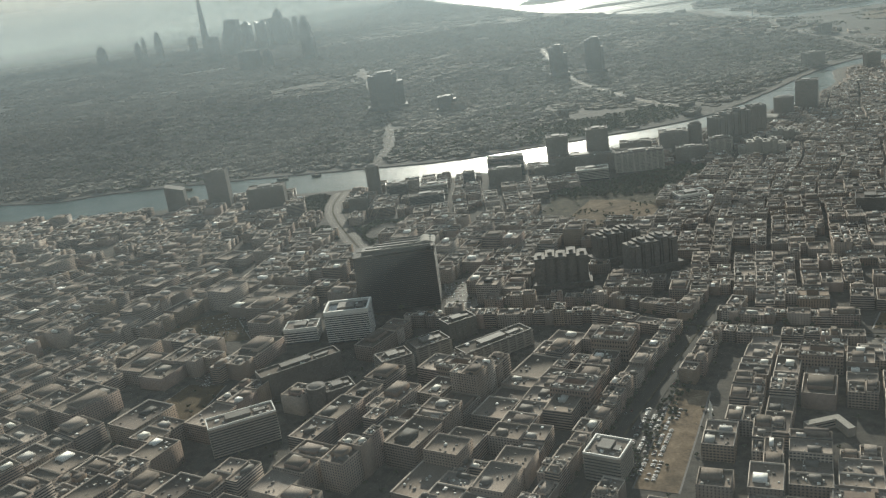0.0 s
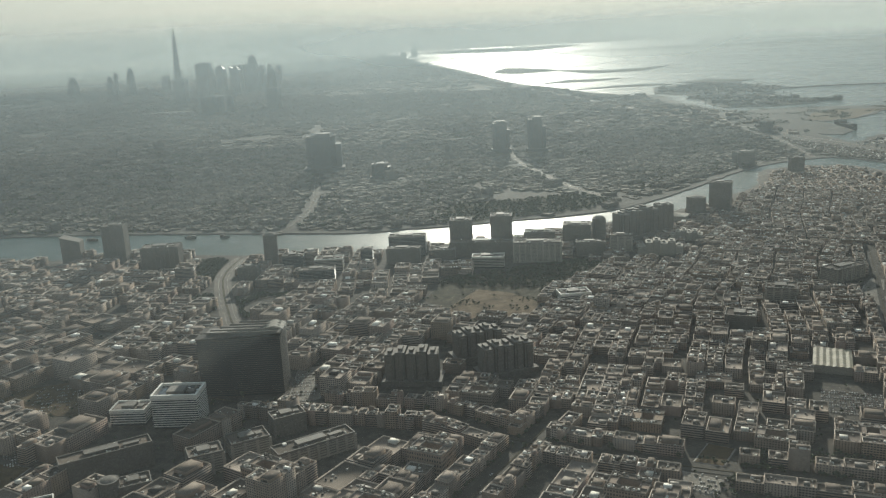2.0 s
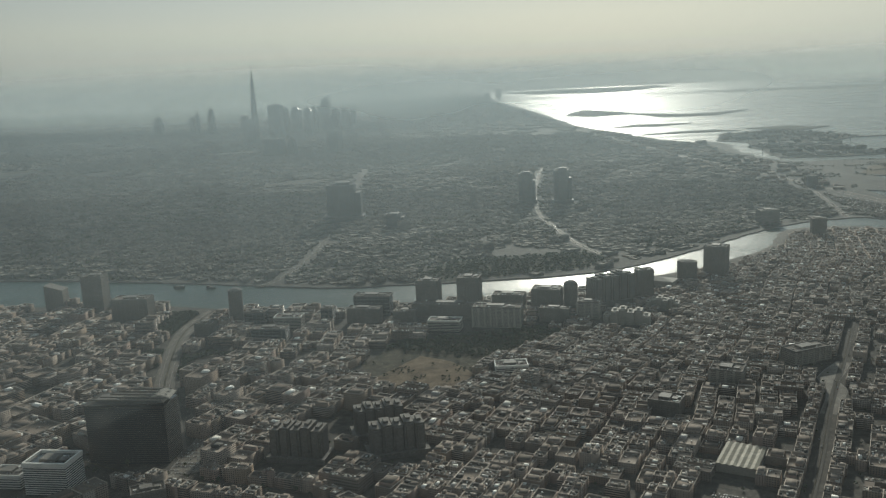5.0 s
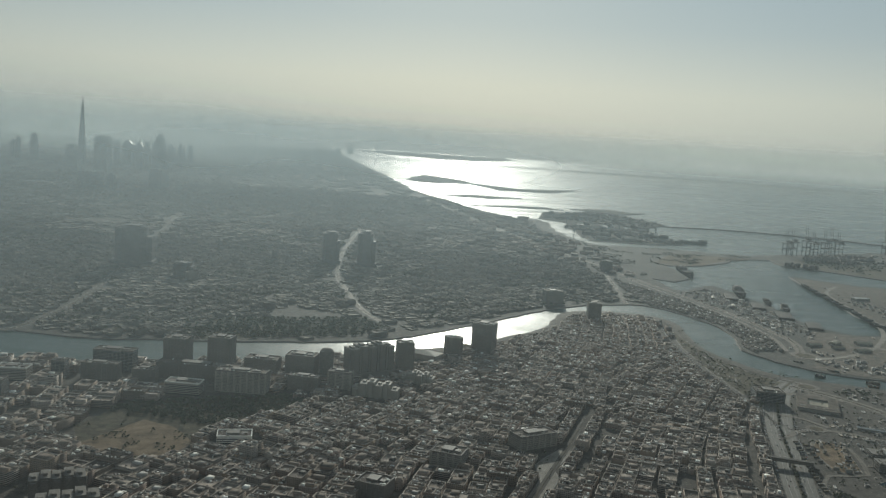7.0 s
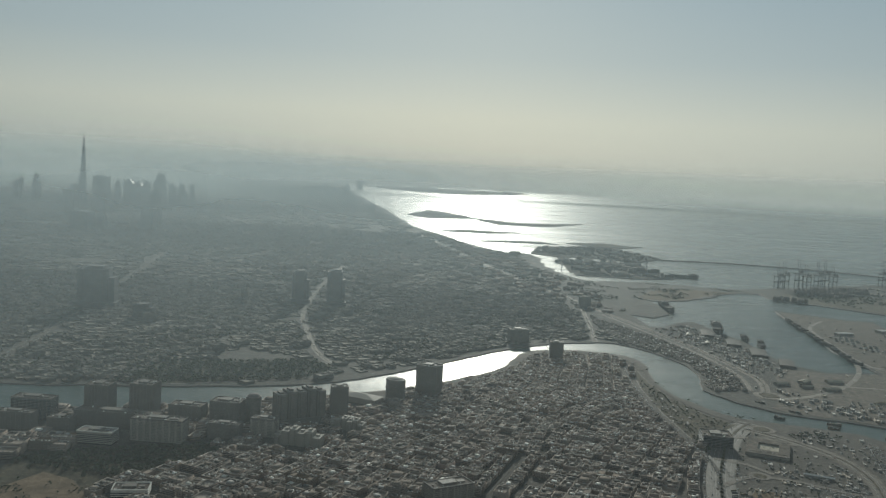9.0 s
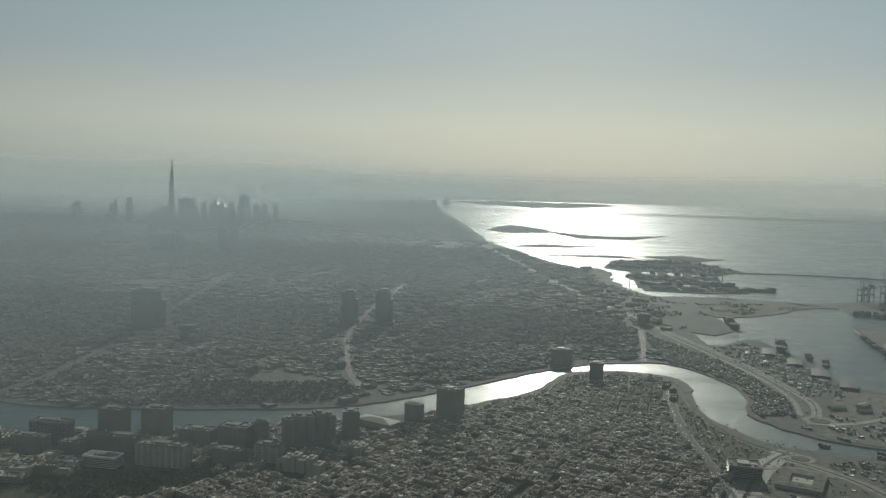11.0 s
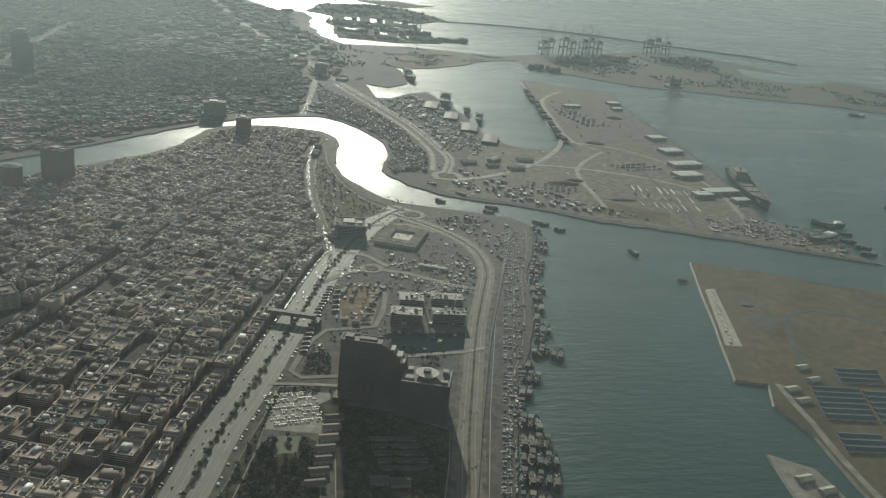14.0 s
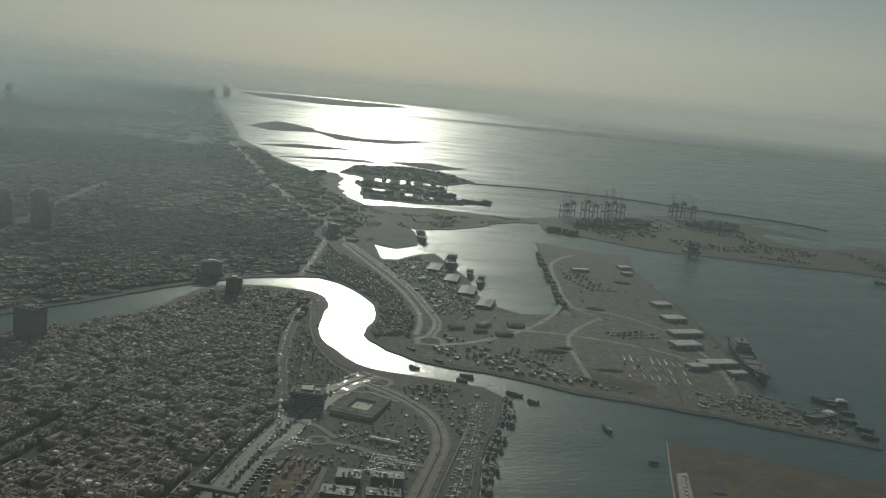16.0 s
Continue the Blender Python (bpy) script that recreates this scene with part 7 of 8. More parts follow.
# traffic too far off to count, on the roads beyond the creek
for k, n in ((2, 120), (3, 40), (4, 60), (6, 110), (7, 110), (26, 170)):
    line, width = ROADS[k]
    for i in range(n):
        j = rnd.randrange(min(len(line) - 1, 60))
        q, t = line[j].lerp(line[j + 1], rnd.random()), (line[j + 1] - line[j]).normalized()
        side = rnd.uniform(-0.45, 0.45) * width
        car_shape(bm, q.x + t.y * side, q.y - t.x * side, math.atan2(t.y, t.x), 0.7, 1.0, 0.4, 0.36)
mesh_object("parked_cars", bm, M_CAR, "closely parked cars in lots and along kerbs", "cars", "stuff")


M_BOX_L = material("lorry_box_paint", ((0.1, 0.085, 0.065), (0.2, 0.18, 0.15), (0.06, 0.065, 0.07), (0.15, 0.12, 0.08)), 0.7, vary="object", stain=0.25, spec=0.2)


def lorry():
    ob = thing("lorry", "parked lorry with a dusty box body", "lorry", 0, 0, 0.66, 0, "lorries in the lot")
    part("cab", boxes((0.75, 1.15, -0.22, 0.22, 0.08, 0.5)), M_CAR_T, ob)
    part("box_body", boxes((-1.2, 0.68, -0.24, 0.24, 0.16, 0.66)), M_BOX_L, ob)
    part("chassis", boxes((-1.15, 1.1, -0.18, 0.18, 0.0, 0.16)), M_DARK, ob)
    return ob


truck = lorry()
first = True
stands = []
for (x0, y0), (x1, y1), n, turn in (((280.8, 337), (273, 308), 14, 12), ((272.4, 305), (269.2, 291), 6, 12), ((287, 338.5), (298, 337), 6, 70), ((296.5, 333), (290, 315), 5, 150), ((281, 313), (287, 312), 3, 80), ((283, 334), (280.5, 318), 5, 20)):
    for i in range(n):
        t = i / (n - 1)
        stands.append((x0 + (x1 - x0) * t + rnd.uniform(-0.3, 0.3), y0 + (y1 - y0) * t + rnd.uniform(-0.3, 0.3), turn + rnd.uniform(-5, 5)))
for x, y, turn in stands:
    m = pose(x, y, 0.68, 0, 0, turn)
    if first:
        truck.matrix_basis, first = m, False
    else:
        copy_thing(truck, m)

# goods, huts and stacks on the yards: small boxes past counting
def clutter(name, label, polys, count, sizes, heights, mat, seed, top):
    r = np.random.default_rng(seed)
    X, Y = [], []
    for poly, n in zip(polys, count):
        xs, ys = [p[0] for p in poly], [p[1] for p in poly]
        x, y = r.uniform(min(xs), max(xs), n * 4), r.uniform(min(ys), max(ys), n * 4)
        ok = inside(x, y, poly) & off_roads(x, y, 1.0)
        X.append(x[ok][:n])
        Y.append(y[ok][:n])
    X, Y = np.concatenate(X), np.concatenate(Y)
    k = len(X)
    return mass_mesh(name, X, Y, r.uniform(*sizes, k), r.uniform(*sizes, k) * r.choice([0.5, 1, 2.2], k), r.uniform(*heights, k), np.full(k, -0.3) + r.normal(0, 0.04, k), top, label, "goods", 0, seed, mat)


STRIP = [(262, 282), (270, 300), (283, 345), (292, 368), (304, 396), (316, 410), (328, 396), (336, 376), (337, 352), (330, 330), (320, 300), (312, 285), (300, 296), (285, 296)]
clutter("yard_goods", "huts, stalls and stacked goods on the waterfront strip", [STRIP, [(300, 350), (305, 372), (330, 345), (322, 335)], [(322, 336), (332, 372), (338, 356), (330, 330)]], [120, 60, 45], (0.4, 1.6), (0.2, 0.7), (M_GOODS, M_GOODS, M_GOODS, M_GOODS), 51, 0.6)
clutter("port_goods", "crates, huts and stacks across the port yard", [yard, NORTH_QUAY + [(1000, 740), (800, 960), (700, 960), (600, 900)]], [60, 12], (0.6, 2.0), (0.3, 0.9), (M_GOODS, M_GOODS, M_GOODS, M_GOODS), 52, 0.66)
def rows_of_goods(name, label, blocks, mat, seed):
    """Stacks set out in straight rows."""
    r = np.random.default_rng(seed)
    out = []
    for x, y, turn, nx, ny, dx, dy, w, d, h in blocks:
        c, s = math.cos(radians(turn)), math.sin(radians(turn))
        for i in range(nx):
            for j in range(ny):
                if r.random() < 0.8:
                    out.append((x + i * dx * c - j * dy * s, y + i * dx * s + j * dy * c, w * r.uniform(0.8, 1.1), d * r.uniform(0.8, 1.1), h * r.uniform(0.7, 1.3), radians(turn)))
    A = np.array(out)
    mass_mesh(name, A[:, 0], A[:, 1], A[:, 2], A[:, 3], A[:, 4], A[:, 5], 0.66, label, "goods", 0, seed, mat)


rows_of_goods("container_rows", "rows of containers and stacked goods on the port yard", [(440, 440, -14, 9, 3, 3.4, 13, 0.7, 11, 0.5), (455, 500, 12, 8, 3, 3.6, 5.0, 2.4, 1.0, 0.7), (470, 408, -28, 12, 4, 3.0, 3.6, 1.8, 1.2, 0.8), (476, 610, 12, 5, 9, 4.2, 6.0, 2.6, 1.2, 0.8), (354, 610, 72, 16, 3, 4.0, 3.0, 2.4, 1.4, 0.8), (368, 528, 68, 14, 4, 3.4, 3.0, 1.8, 1.3, 0.7), (388, 462, -20, 9, 4, 3.0, 3.2, 1.6, 1.0, 0.7)], (M_GOODS, M_GOODS, M_GOODS, M_GOODS), 58)
for k, (x, y, rx, ry, h) in enumerate(((410, 470, 9, 4.5, 1.3), (418, 476, 6, 3, 1.0), (432, 445, 8, 3, 0.8), (462, 560, 7, 4, 1.2), (508, 640, 6, 5, 1.4), (450, 240, 7, 4, 0.8), (470, 300, 5, 3, 0.7), (428, 322, 3, 2, 0.6), (414, 345, 2.4, 1.5, 0.6))):
    bm = bmesh.new()
    prism(bm, ring_of(rx, ry, 18), 0, h * 0.55, ring_of(rx * 0.8, ry * 0.75, 18, 0.3, 0.2))
    prism(bm, ring_of(rx * 0.8, ry * 0.75, 18, 0.3, 0.2), h * 0.55, h, ring_of(rx * 0.42, ry * 0.3, 18, -0.5, 0.1))
    for v in bm.verts:
        w = noise.noise(Vector((v.co.x * 0.5, v.co.y * 0.5, k * 3.1)))
        v.co.x *= 1 + 0.25 * w
        v.co.y *= 1 - 0.3 * w
    ob = tagged(mesh_object("mound", bm, M_SCRUB), "low dark earth mound on bare ground", "mound")
    ob.location = (x, y, 0.6)
clutter("creekside_huts", "low huts and sheds along the old port road", [[(345, 500), (352, 460), (372, 440), (440, 410), (400, 450), (372, 480)], [(340, 660), (352, 590), (362, 540), (385, 560), (390, 620), (370, 680)]], [160, 160], (0.8, 2.6), (0.5, 1.4), (M_GOODS, M_GOODS, M_GOODS, M_GOODS), 53, 0.62)
clutter("quay_goods", "piles of goods and pickups on the dhow quay", [[(306, 214), (334, 300), (361, 398), (366, 392), (344, 318), (313, 226)]], [260], (0.3, 0.9), (0.2, 0.55), (M_GOODS, M_GOODS, M_GOODS, M_GOODS), 54, 0.64)
clutter("mole_stores", "tank and store buildings on the harbour mole", [[(560, 930), (700, 1000), (760, 1010), (700, 930), (600, 900)]], [50], (2, 5), (0.6, 1.8), (M_BAND, M_BAND, M_BAND, M_BAND), 55, 0.62)
clutter("container_stacks", "dark stacks of containers under the quay cranes", [[(552, 893), (560, 925), (600, 950), (640, 970), (650, 940), (594, 888)], [(690, 960), (740, 1000), (770, 980), (730, 930)], [(507, 850), (516, 862), (540, 842), (532, 834)]], [170, 90, 24], (2, 5), (1.6, 4.2), (M_DARK, M_DARK, M_DARK, M_DARK), 61, 0.62)
clutter("dock_stores", "dark stores and laid-up plant in the dockyard", [[(326, 1212), (350, 1315), (436, 1352), (476, 1305), (500, 1222), (456, 1166), (408, 1192)], [(342, 1112), (360, 1136), (392, 1112), (446, 1112), (444, 1070), (421, 1040), (382, 1072)], [(346, 1006), (416, 1005), (458, 1014), (450, 990), (372, 980)]], [260, 130, 60], (2, 7), (0.8, 3.4), (M_BROWN, M_BROWN, M_BROWN, M_BROWN), 62, 1.0)
clutter("tip_stores", "boat sheds, stores and laid-up craft on the quay tip", [[(456, 404), (462, 420), (495, 419), (513, 405), (514, 372), (498, 376), (476, 392)]], [150], (0.7, 2.8), (0.2, 0.8), (M_GOODS_B, M_GOODS_B, M_GOODS_B, M_GOODS), 63, 0.66)
clutter("quay_yard_goods", "parked vehicles and goods in the quay yard", [[(352, 650), (366, 658), (384, 590), (390, 545), (376, 520), (366, 545), (358, 600)]], [260], (0.5, 2.0), (0.3, 0.8), (M_GOODS, M_GOODS, M_GOODS, M_GOODS), 64, 0.64)
clutter("inland_sheds", "far low sheds between coast road and docks", [[(330, 700), (330, 930), (262, 1150), (240, 1250), (180, 1250), (250, 900), (300, 760)]], [220], (3, 9), (1.2, 3.4), (M_WALL, M_ROOF, M_BOX, M_RIM), 56, 0.6)
clutter("corner_goods", "huts, pickups and stacks at the quay corner", [[(340, 380), (334, 396), (330, 408), (345, 418), (362, 410), (366, 402), (356, 376), (348, 360)]], [55], (0.4, 1.8), (0.2, 0.8), (M_GOODS, M_GOODS, M_GOODS, M_GOODS), 65, 0.62)
clutter("boat_yard", "boats and huts stored in a yard", [[(309, 334), (331, 343), (333, 338), (312, 328)]], [60], (0.4, 1.0), (0.3, 0.6), (M_GOODS, M_GOODS, M_GOODS, M_GOODS), 57, 0.62)


# ---- trees ----
def tree(k, h, spread):
    r = random.Random(70 + k)
    ob = thing("tree", "dusty street tree with an uneven crown", "tree", 0, 0, 0.6, 0, "street and garden trees")
    bm = bmesh.new()
    prism(bm, ring_of(0.07, 0.07, 6), 0, h * 0.6, ring_of(0.04, 0.04, 6))
    for i in range(3):
        a = 2.1 * i + k
        prism(bm, ring_of(0.035, 0.035, 5), h * 0.35, h * 0.75, ring_of(0.015, 0.015, 5, 0.3 * spread * math.cos(a), 0.3 * spread * math.sin(a)))
    part("trunk", bm, M_BARK, ob)
    bm = bmesh.new()
    for i in range(90):
        a, rr, z = r.uniform(0, 6.28), spread * r.random() ** 0.6, r.uniform(-1, 1)
        c = Vector((rr * math.cos(a) * math.sqrt(1 - 0.7 * z * z), rr * math.sin(a) * math.sqrt(1 - 0.7 * z * z), h * 0.72 + z * h * 0.3))
        n = Vector((r.uniform(-1, 1), r.uniform(-1, 1), r.uniform(-0.3, 1))).normalized()
        u = n.orthogonal().normalized() * r.uniform(0.1, 0.2)
        v = n.cross(u)
        bm.faces.new([bm.verts.new(c + p) for p in (u, v * 0.8, -u, -v * 0.8)])
    part("crown", bm, M_LEAF, ob)
    return ob


WOODS = [tree(0, 1.2, 0.55), tree(1, 1.5, 0.7), tree(2, 0.9, 0.5)]
places = []
rnd = random.Random(12)
for poly, n in (([(248, 216), (257, 246), (264, 249), (269, 244), (268, 216)], 46), ([(28, 318), (37, 344), (90, 362), (96, 350), (72, 326), (66, 314), (58, 326), (44, 332)], 90), ([(293, 294), (310, 290), (307, 264), (300, 270)], 22)):
    xs, ys = [p[0] for p in poly], [p[1] for p in poly]
    while n:
        x, y = rnd.uniform(min(xs), max(xs)), rnd.uniform(min(ys), max(ys))
        if inside(np.array([x]), np.array([y]), poly)[0]:
            places.append((x, y))
            n -= 1
line = ROADS[0][0]
for i in range(2, len(line) - 4):
    q, t = line[i], (line[i + 1] - line[i]).normalized()
    for j in range(2):
        places.append((q.x + t.x * 3.5 * j + rnd.uniform(-0.1, 0.1), q.y + t.y * 3.5 * j))
for line in (ROADS[8][0], ROADS[9][0]):
    for i in range(len(line) - 1):
        for s in (-1, 1):
            q, t = line[i].lerp(line[i + 1], rnd.random()), (line[i + 1] - line[i]).normalized()
            places.append((q.x + s * t.y * 3.2, q.y - s * t.x * 3.2))
first = [True] * 3
for x, y in places:
    k = rnd.randrange(3)
    m = Matrix.LocRotScale((x, y, 0.62), Euler((0, 0, rnd.uniform(0, 6.28))), Vector((1, 1, 1)) * rnd.uniform(0.75, 1.25))
    if first[k]:
        WOODS[k].matrix_basis, first[k] = m, False
    else:
        copy_thing(WOODS[k], m)


def wood(name, label, poly, count, seed, size=(0.6, 1.3), leaf=0.3, clump=0.0):
    """Crowns too many to count: a trunk and a loose crown of small leaves each, in one mesh."""
    r = random.Random(seed)
    xs, ys = [p[0] for p in poly], [p[1] for p in poly]
    V, Fq = [], []
    g = np.random.default_rng(seed)
    gx, gy = g.uniform(min(xs), max(xs), count * 5), g.uniform(min(ys), max(ys), count * 5)
    ok = inside(gx, gy, poly) & off_roads(gx, gy, 0.5)
    if clump:
        ok &= np.array([noise.noise(Vector((x * clump, y * clump, seed))) > 0.08 for x, y in zip(gx, gy)])
    for x, y in list(zip(gx[ok], gy[ok]))[:count]:
        h = r.uniform(*size)
        for a in range(3):
            b = len(V)
            c0, c1 = 0.05 * math.cos(2.1 * a), 0.05 * math.sin(2.1 * a)
            d0, d1 = 0.05 * math.cos(2.1 * a + 2.1), 0.05 * math.sin(2.1 * a + 2.1)
            V += [(x + c0, y + c1, 0.6), (x + d0, y + d1, 0.6), (x + d0, y + d1, 0.6 + h * 0.6), (x + c0, y + c1, 0.6 + h * 0.6)]
            Fq.append((b, b + 1, b + 2, b + 3))
        for _ in range(26):
            a, rr, z = r.uniform(0, 6.28), h * 0.55 * r.random() ** 0.5, r.uniform(-0.35, 0.5)
            c = Vector((x + rr * math.cos(a), y + rr * math.sin(a), 0.6 + h * (0.65 + z * (1 - rr / h) * 0.8)))
            n = Vector((r.uniform(-1, 1), r.uniform(-1, 1), r.uniform(0.1, 1))).normalized()
            u = n.orthogonal().normalized() * leaf * r.uniform(0.5, 1)
            v = n.cross(u)
            b = len(V)
            V += [c + u, c + v, c - u, c - v]
            Fq.append((b, b + 1, b + 2, b + 3))
    me = bpy.data.meshes.new(name)
    me.from_pydata([tuple(v) for v in V], [], Fq)
    me.materials.append(M_LEAF)
    tagged(new(name, me), label, "trees", "", "stuff")


wood("park_trees", "dense dark trees of the creekside park", [(30, 334), (37, 347), (92, 365), (100, 354), (84, 340), (70, 326), (60, 327), (46, 333)], 620, 81)
wood("garden_trees", "dark trees of the hotel garden", [(249, 216), (257.5, 246), (260, 248), (259.5, 241), (262, 238), (265.5, 241), (267, 248), (269, 246), (268.5, 216)], 460, 82, (0.45, 0.95), 0.24)
wood("far_bank_trees", "dark trees among the far quarters", [(-300, 480), (-16, 442), (70, 452), (200, 550), (260, 600), (280, 760), (100, 900), (-250, 800)], 3200, 83, (0.8, 1.8), 0.5, 0.02)
wood("strip_trees", "small trees of the waterfront strip", [(262, 284), (271, 300), (284, 345), (306, 398), (334, 380), (336, 350), (318, 298), (300, 298)], 160, 84, (0.4, 0.9), 0.22)
wood("street_trees", "dark small trees along city streets", [(-120, 150), (60, 125), (200, 180), (245, 330), (240, 400), (120, 330), (0, 300), (-100, 280)], 900, 85, (0.4, 0.9), 0.22)
wood("bend_trees", "dark trees of the creek bend", [(286, 398), (285, 434), (287, 478), (290, 500), (292, 490), (295, 462), (302, 436), (311, 420), (300, 408)], 170, 86, (0.4, 0.9), 0.22)
clutter("bend_kiosks", "kiosks and parked pickups beside the creek street", [[(284, 398), (283, 470), (290, 505), (292, 470), (298, 440)]], [60], (0.4, 1.2), (0.2, 0.6), (M_GOODS, M_GOODS, M_GOODS, M_GOODS), 59, 0.62)
wood("yard_trees", "dark trees round low houses and yards", YARD, 900, 87, (0.5, 1.2), 0.25)
wood("villa_trees", "dense dark trees of walled gardens", [(82, 172), (90, 172.6), (97, 168), (90, 153), (78, 160)], 330, 105, (0.5, 1.2), 0.25)
wood("court_trees", "dark trees beside the school court", [(98, 186), (101, 194), (106, 192), (104, 184), (96, 178), (93, 180)], 130, 106, (0.5, 1.1), 0.25)
wood("bridgehead_trees", "green trees of the gardens at the bridgehead", BRIDGEHEAD, 420, 107, (0.5, 1.2), 0.3, 0.08)
wood("headland_trees", "dense green trees beside the creek road", HEADLAND, 330, 108, (0.7, 1.5), 0.35)
wood("inland_trees", "dusty trees in open lots between apartment blocks", [(-150, 150), (-20, 140), (0, 230), (-60, 300), (-180, 300)], 420, 88, (0.5, 1.0), 0.25)
wood("green_trees", "dark trees along the open green on the far bank", [(28, 444), (62, 450), (112, 466), (128, 490), (115, 510), (42, 492), (30, 465)], 900, 98, (0.8, 1.6), 0.4)
wood("lot_bushes", "low dry bushes scattered on the sandy lot", [(6, 312), (30, 324), (57, 322), (70, 308), (62, 291), (44, 286), (20, 300)], 190, 99, (0.25, 0.6), 0.2, 0.12)
wood("cube_trees", "dark trees round the glass office cube", [(282, 378), (301, 382), (304, 402), (286, 400)], 70, 101, (0.6, 1.2), 0.25)
wood("corner_trees", "small dark trees at the quay corner", [(340, 380), (334, 396), (330, 408), (345, 416), (360, 408), (352, 376)], 90, 102, (0.4, 0.9), 0.22, 0.06)
wood("bank_trees", "dark trees on the bank inside the creek bend", [(302, 540), (298, 500), (299, 474), (309, 450), (322, 434), (345, 426), (340, 420), (318, 428), (303, 446), (294, 476), (294, 504), (296, 540)], 160, 103, (0.4, 0.9), 0.22, 0.05)
wood("hotel_grove", "dense dark trees before the hotel", [(274, 258), (279, 260), (302, 247), (299, 236), (291, 206), (273, 206), (276, 240)], 420, 89, (0.4, 0.9), 0.26)
wood("mole_scrub", "dark scrub bushes on the harbour mole", [(530, 880), (590, 800), (690, 775), (810, 735), (1000, 665), (1280, 545), (1290, 590), (1000, 745), (880, 840), (850, 850), (800, 850), (750, 890), (770, 960), (700, 960), (600, 920)], 2300, 90, (0.7, 1.9), 0.7, 0.02)
wood("avenue_trees", "dark trees lining the avenue", [(-2, 122), (10, 117), (66, 208), (56, 216)], 620, 91, (0.5, 1.0), 0.25)
wood("cross_trees", "dark trees lining the cross street", [(20, 224), (24, 213), (68, 190), (205, 146), (206, 154), (100, 187), (47, 210)], 300, 92, (0.5, 0.9), 0.25)
wood("coast_scrub", "dark scrub and trees on the port land", [(300, 760), (338, 730), (352, 830), (380, 800), (500, 905), (420, 935), (335, 930), (310, 1000), (262, 1000)], 800, 93, (0.7, 1.4), 0.5, 0.04)
wood("verge_trees", "small dark trees on the verge of the main road", [(231.5, 178), (246.5, 221), (254, 246), (259.5, 262), (262, 271), (277, 270.6), (277, 269), (262.5, 269), (258, 254), (255, 244), (248.5, 220), (236, 178)], 420, 94, (0.4, 0.9), 0.22)
wood("kerb_trees", "small dark trees beside the service lane", [(217, 180), (230.5, 222), (239.6, 250), (241, 250), (232.2, 222), (218.5, 180)], 160, 95, (0.4, 0.8), 0.22)
wood("forecourt_hedge", "clipped dark hedges beside the hotel drive", [(268, 278.4), (276, 279), (277, 290), (271, 291)], 130, 96, (0.3, 0.6), 0.2)
wood("pool_garden_trees", "dark trees round the hotel pool", [(318, 291), (320, 302), (323, 312), (325, 311), (322, 300), (320, 292)], 60, 97, (0.4, 0.8), 0.22)


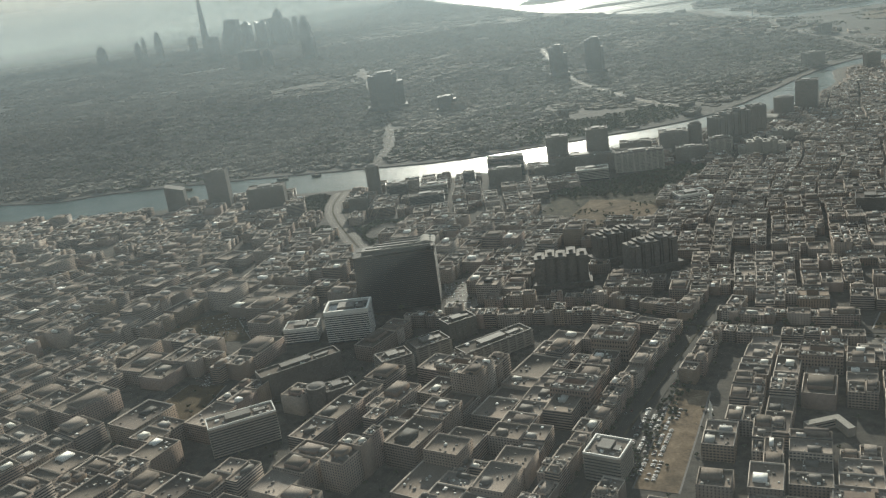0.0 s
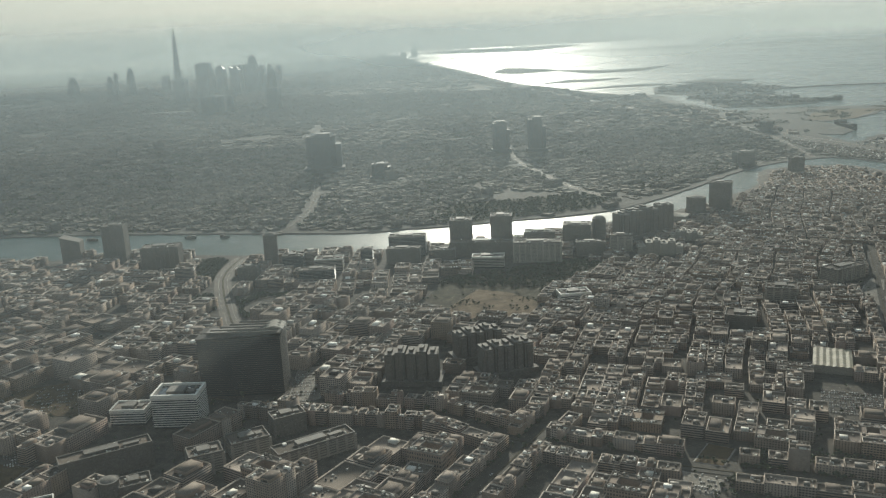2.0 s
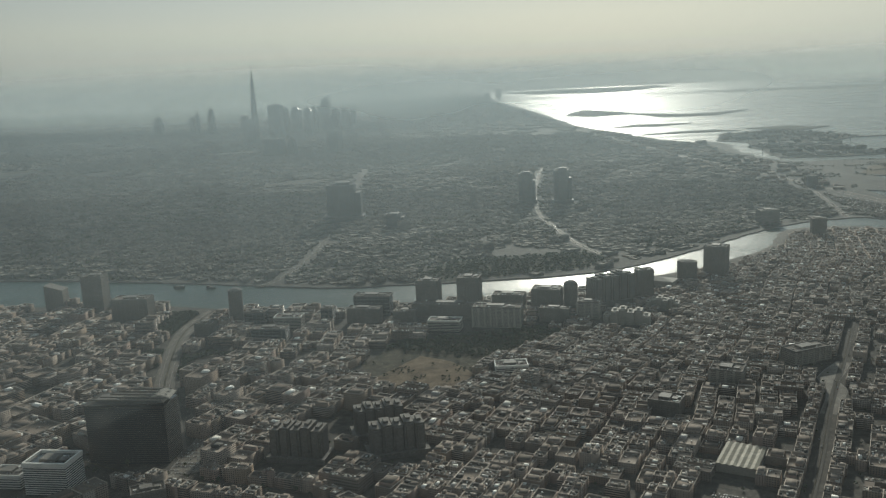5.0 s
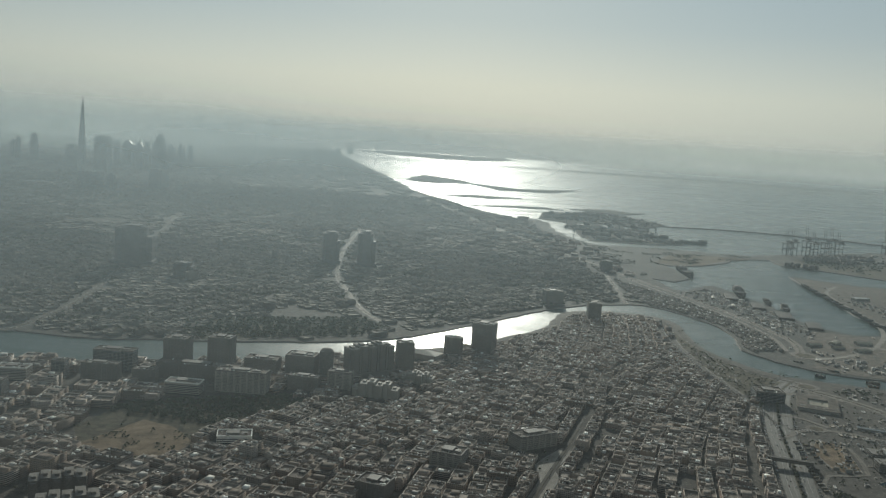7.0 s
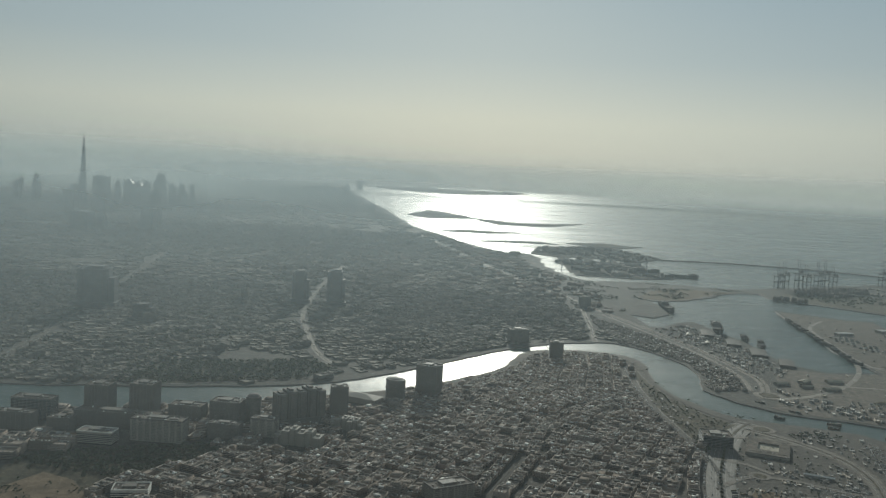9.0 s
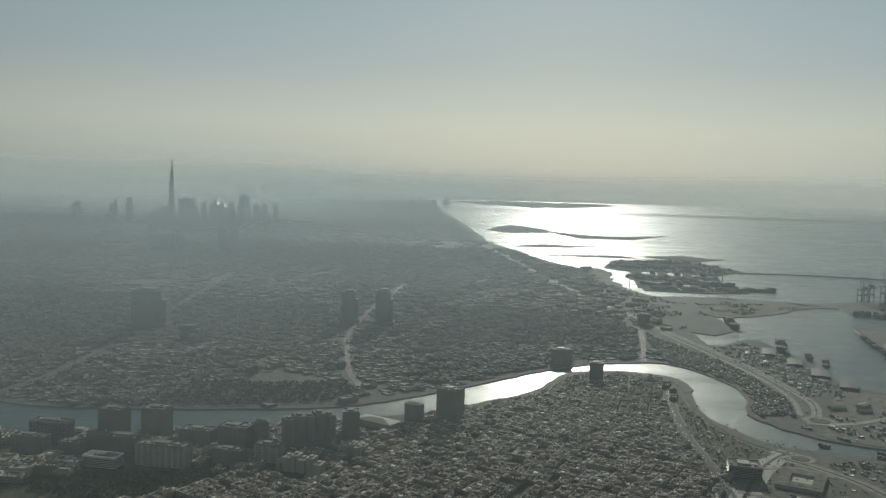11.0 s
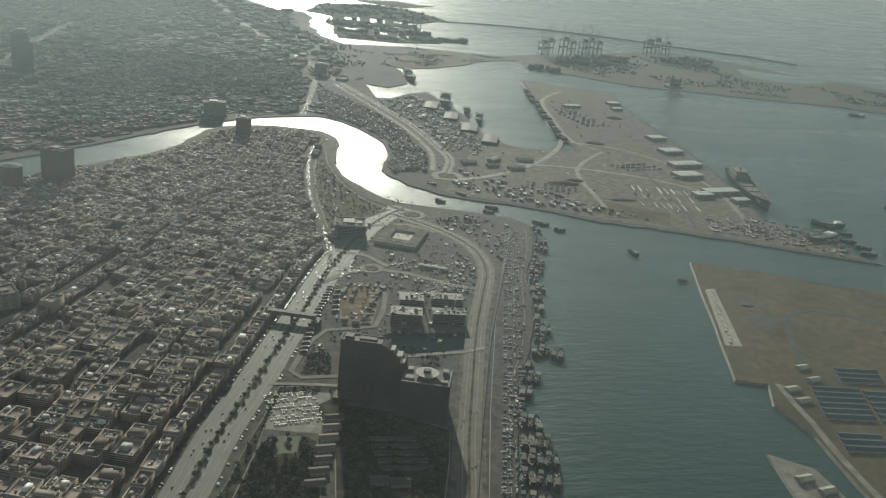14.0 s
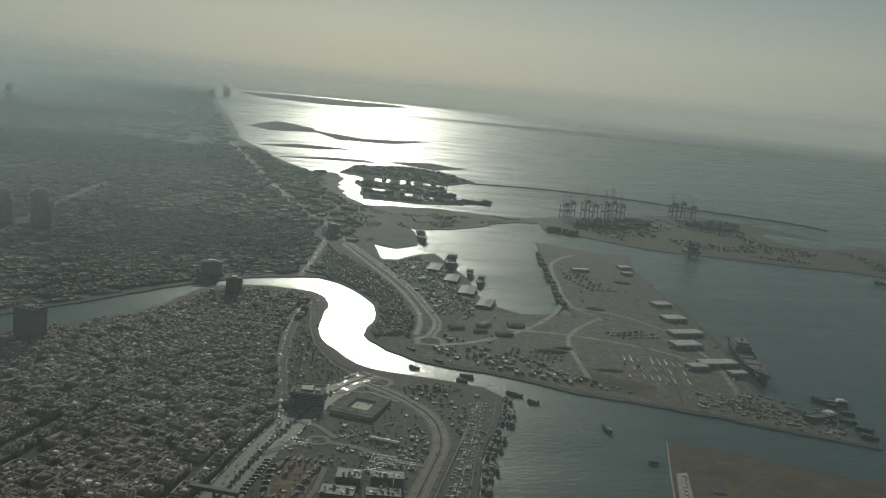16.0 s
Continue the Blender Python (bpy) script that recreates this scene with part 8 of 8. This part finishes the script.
# ---- part-clear sheets painted as sea haze, one behind the other ----
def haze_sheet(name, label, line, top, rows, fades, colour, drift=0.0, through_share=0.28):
    """An upright part-clear sheet painted as thin haze, or with no line a level one at that height; rows: (share of its
    height, opacity); fades: (x of least, x of full, least).
    """
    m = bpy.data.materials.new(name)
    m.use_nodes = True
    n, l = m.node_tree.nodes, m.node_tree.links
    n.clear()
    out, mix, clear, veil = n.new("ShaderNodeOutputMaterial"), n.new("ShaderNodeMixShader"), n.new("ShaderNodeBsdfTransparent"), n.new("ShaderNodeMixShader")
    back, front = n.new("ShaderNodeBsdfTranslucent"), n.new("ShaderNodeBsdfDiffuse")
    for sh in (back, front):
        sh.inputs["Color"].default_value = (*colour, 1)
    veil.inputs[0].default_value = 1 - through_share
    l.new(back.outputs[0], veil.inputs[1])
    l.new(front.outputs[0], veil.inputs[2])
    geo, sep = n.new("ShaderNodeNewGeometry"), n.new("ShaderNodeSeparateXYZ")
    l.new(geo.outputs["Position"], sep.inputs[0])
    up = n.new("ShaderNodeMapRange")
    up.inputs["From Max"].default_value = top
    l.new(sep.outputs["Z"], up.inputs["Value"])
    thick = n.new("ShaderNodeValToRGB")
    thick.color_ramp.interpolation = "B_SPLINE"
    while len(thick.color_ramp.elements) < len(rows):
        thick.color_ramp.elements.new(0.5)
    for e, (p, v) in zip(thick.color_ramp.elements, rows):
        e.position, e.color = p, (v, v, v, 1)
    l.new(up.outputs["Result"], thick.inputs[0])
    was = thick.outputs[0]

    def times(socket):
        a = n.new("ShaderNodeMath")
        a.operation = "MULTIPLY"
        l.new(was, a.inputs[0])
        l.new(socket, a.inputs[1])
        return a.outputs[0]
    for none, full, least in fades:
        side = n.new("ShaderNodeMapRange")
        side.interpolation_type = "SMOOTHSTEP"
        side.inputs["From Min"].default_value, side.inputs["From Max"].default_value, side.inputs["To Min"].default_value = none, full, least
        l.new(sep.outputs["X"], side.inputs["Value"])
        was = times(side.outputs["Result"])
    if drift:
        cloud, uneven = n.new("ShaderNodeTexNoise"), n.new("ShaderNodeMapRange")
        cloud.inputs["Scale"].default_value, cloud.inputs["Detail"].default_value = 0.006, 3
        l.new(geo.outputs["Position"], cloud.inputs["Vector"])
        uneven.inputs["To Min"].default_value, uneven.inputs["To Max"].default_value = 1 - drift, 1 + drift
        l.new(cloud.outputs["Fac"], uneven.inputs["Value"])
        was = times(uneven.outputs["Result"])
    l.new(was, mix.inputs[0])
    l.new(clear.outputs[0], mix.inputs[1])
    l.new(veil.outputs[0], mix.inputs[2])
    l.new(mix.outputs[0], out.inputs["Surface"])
    bm = bmesh.new()
    if not line:
        bmesh.ops.create_grid(bm, x_segments=8, y_segments=8, size=5200, matrix=Matrix.Translation((0, 0, top)))
        return mesh_object(name, bm, m, label, "haze", "structure")
    pts = curve_through(line, 120)
    lo = [bm.verts.new((q.x, q.y, -0.3)) for q in pts]
    hi = [bm.verts.new((q.x, q.y, top)) for q in pts]
    for i in range(len(pts) - 1):
        bm.faces.new((lo[i], lo[i + 1], hi[i + 1], hi[i]))
    return mesh_object(name, bm, m, label, "haze", "structure")


def arc(radius, a0, a1, x=140.0, y=40.0, k=14):
    """Points on a circle round the middle of the flight; angles from +y towards +x, in degrees."""
    return [(x + radius * math.sin(radians(a0 + (a1 - a0) * i / k)), y + radius * math.cos(radians(a0 + (a1 - a0) * i / k))) for i in range(k + 1)]


# added sheets mimic hazy air: opacity painted by height and x, fullest sunwards
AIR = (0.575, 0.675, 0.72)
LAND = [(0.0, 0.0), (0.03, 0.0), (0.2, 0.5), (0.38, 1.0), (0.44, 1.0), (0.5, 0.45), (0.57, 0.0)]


def scaled(rows, k):
    return [(p, v * k) for p, v in rows]


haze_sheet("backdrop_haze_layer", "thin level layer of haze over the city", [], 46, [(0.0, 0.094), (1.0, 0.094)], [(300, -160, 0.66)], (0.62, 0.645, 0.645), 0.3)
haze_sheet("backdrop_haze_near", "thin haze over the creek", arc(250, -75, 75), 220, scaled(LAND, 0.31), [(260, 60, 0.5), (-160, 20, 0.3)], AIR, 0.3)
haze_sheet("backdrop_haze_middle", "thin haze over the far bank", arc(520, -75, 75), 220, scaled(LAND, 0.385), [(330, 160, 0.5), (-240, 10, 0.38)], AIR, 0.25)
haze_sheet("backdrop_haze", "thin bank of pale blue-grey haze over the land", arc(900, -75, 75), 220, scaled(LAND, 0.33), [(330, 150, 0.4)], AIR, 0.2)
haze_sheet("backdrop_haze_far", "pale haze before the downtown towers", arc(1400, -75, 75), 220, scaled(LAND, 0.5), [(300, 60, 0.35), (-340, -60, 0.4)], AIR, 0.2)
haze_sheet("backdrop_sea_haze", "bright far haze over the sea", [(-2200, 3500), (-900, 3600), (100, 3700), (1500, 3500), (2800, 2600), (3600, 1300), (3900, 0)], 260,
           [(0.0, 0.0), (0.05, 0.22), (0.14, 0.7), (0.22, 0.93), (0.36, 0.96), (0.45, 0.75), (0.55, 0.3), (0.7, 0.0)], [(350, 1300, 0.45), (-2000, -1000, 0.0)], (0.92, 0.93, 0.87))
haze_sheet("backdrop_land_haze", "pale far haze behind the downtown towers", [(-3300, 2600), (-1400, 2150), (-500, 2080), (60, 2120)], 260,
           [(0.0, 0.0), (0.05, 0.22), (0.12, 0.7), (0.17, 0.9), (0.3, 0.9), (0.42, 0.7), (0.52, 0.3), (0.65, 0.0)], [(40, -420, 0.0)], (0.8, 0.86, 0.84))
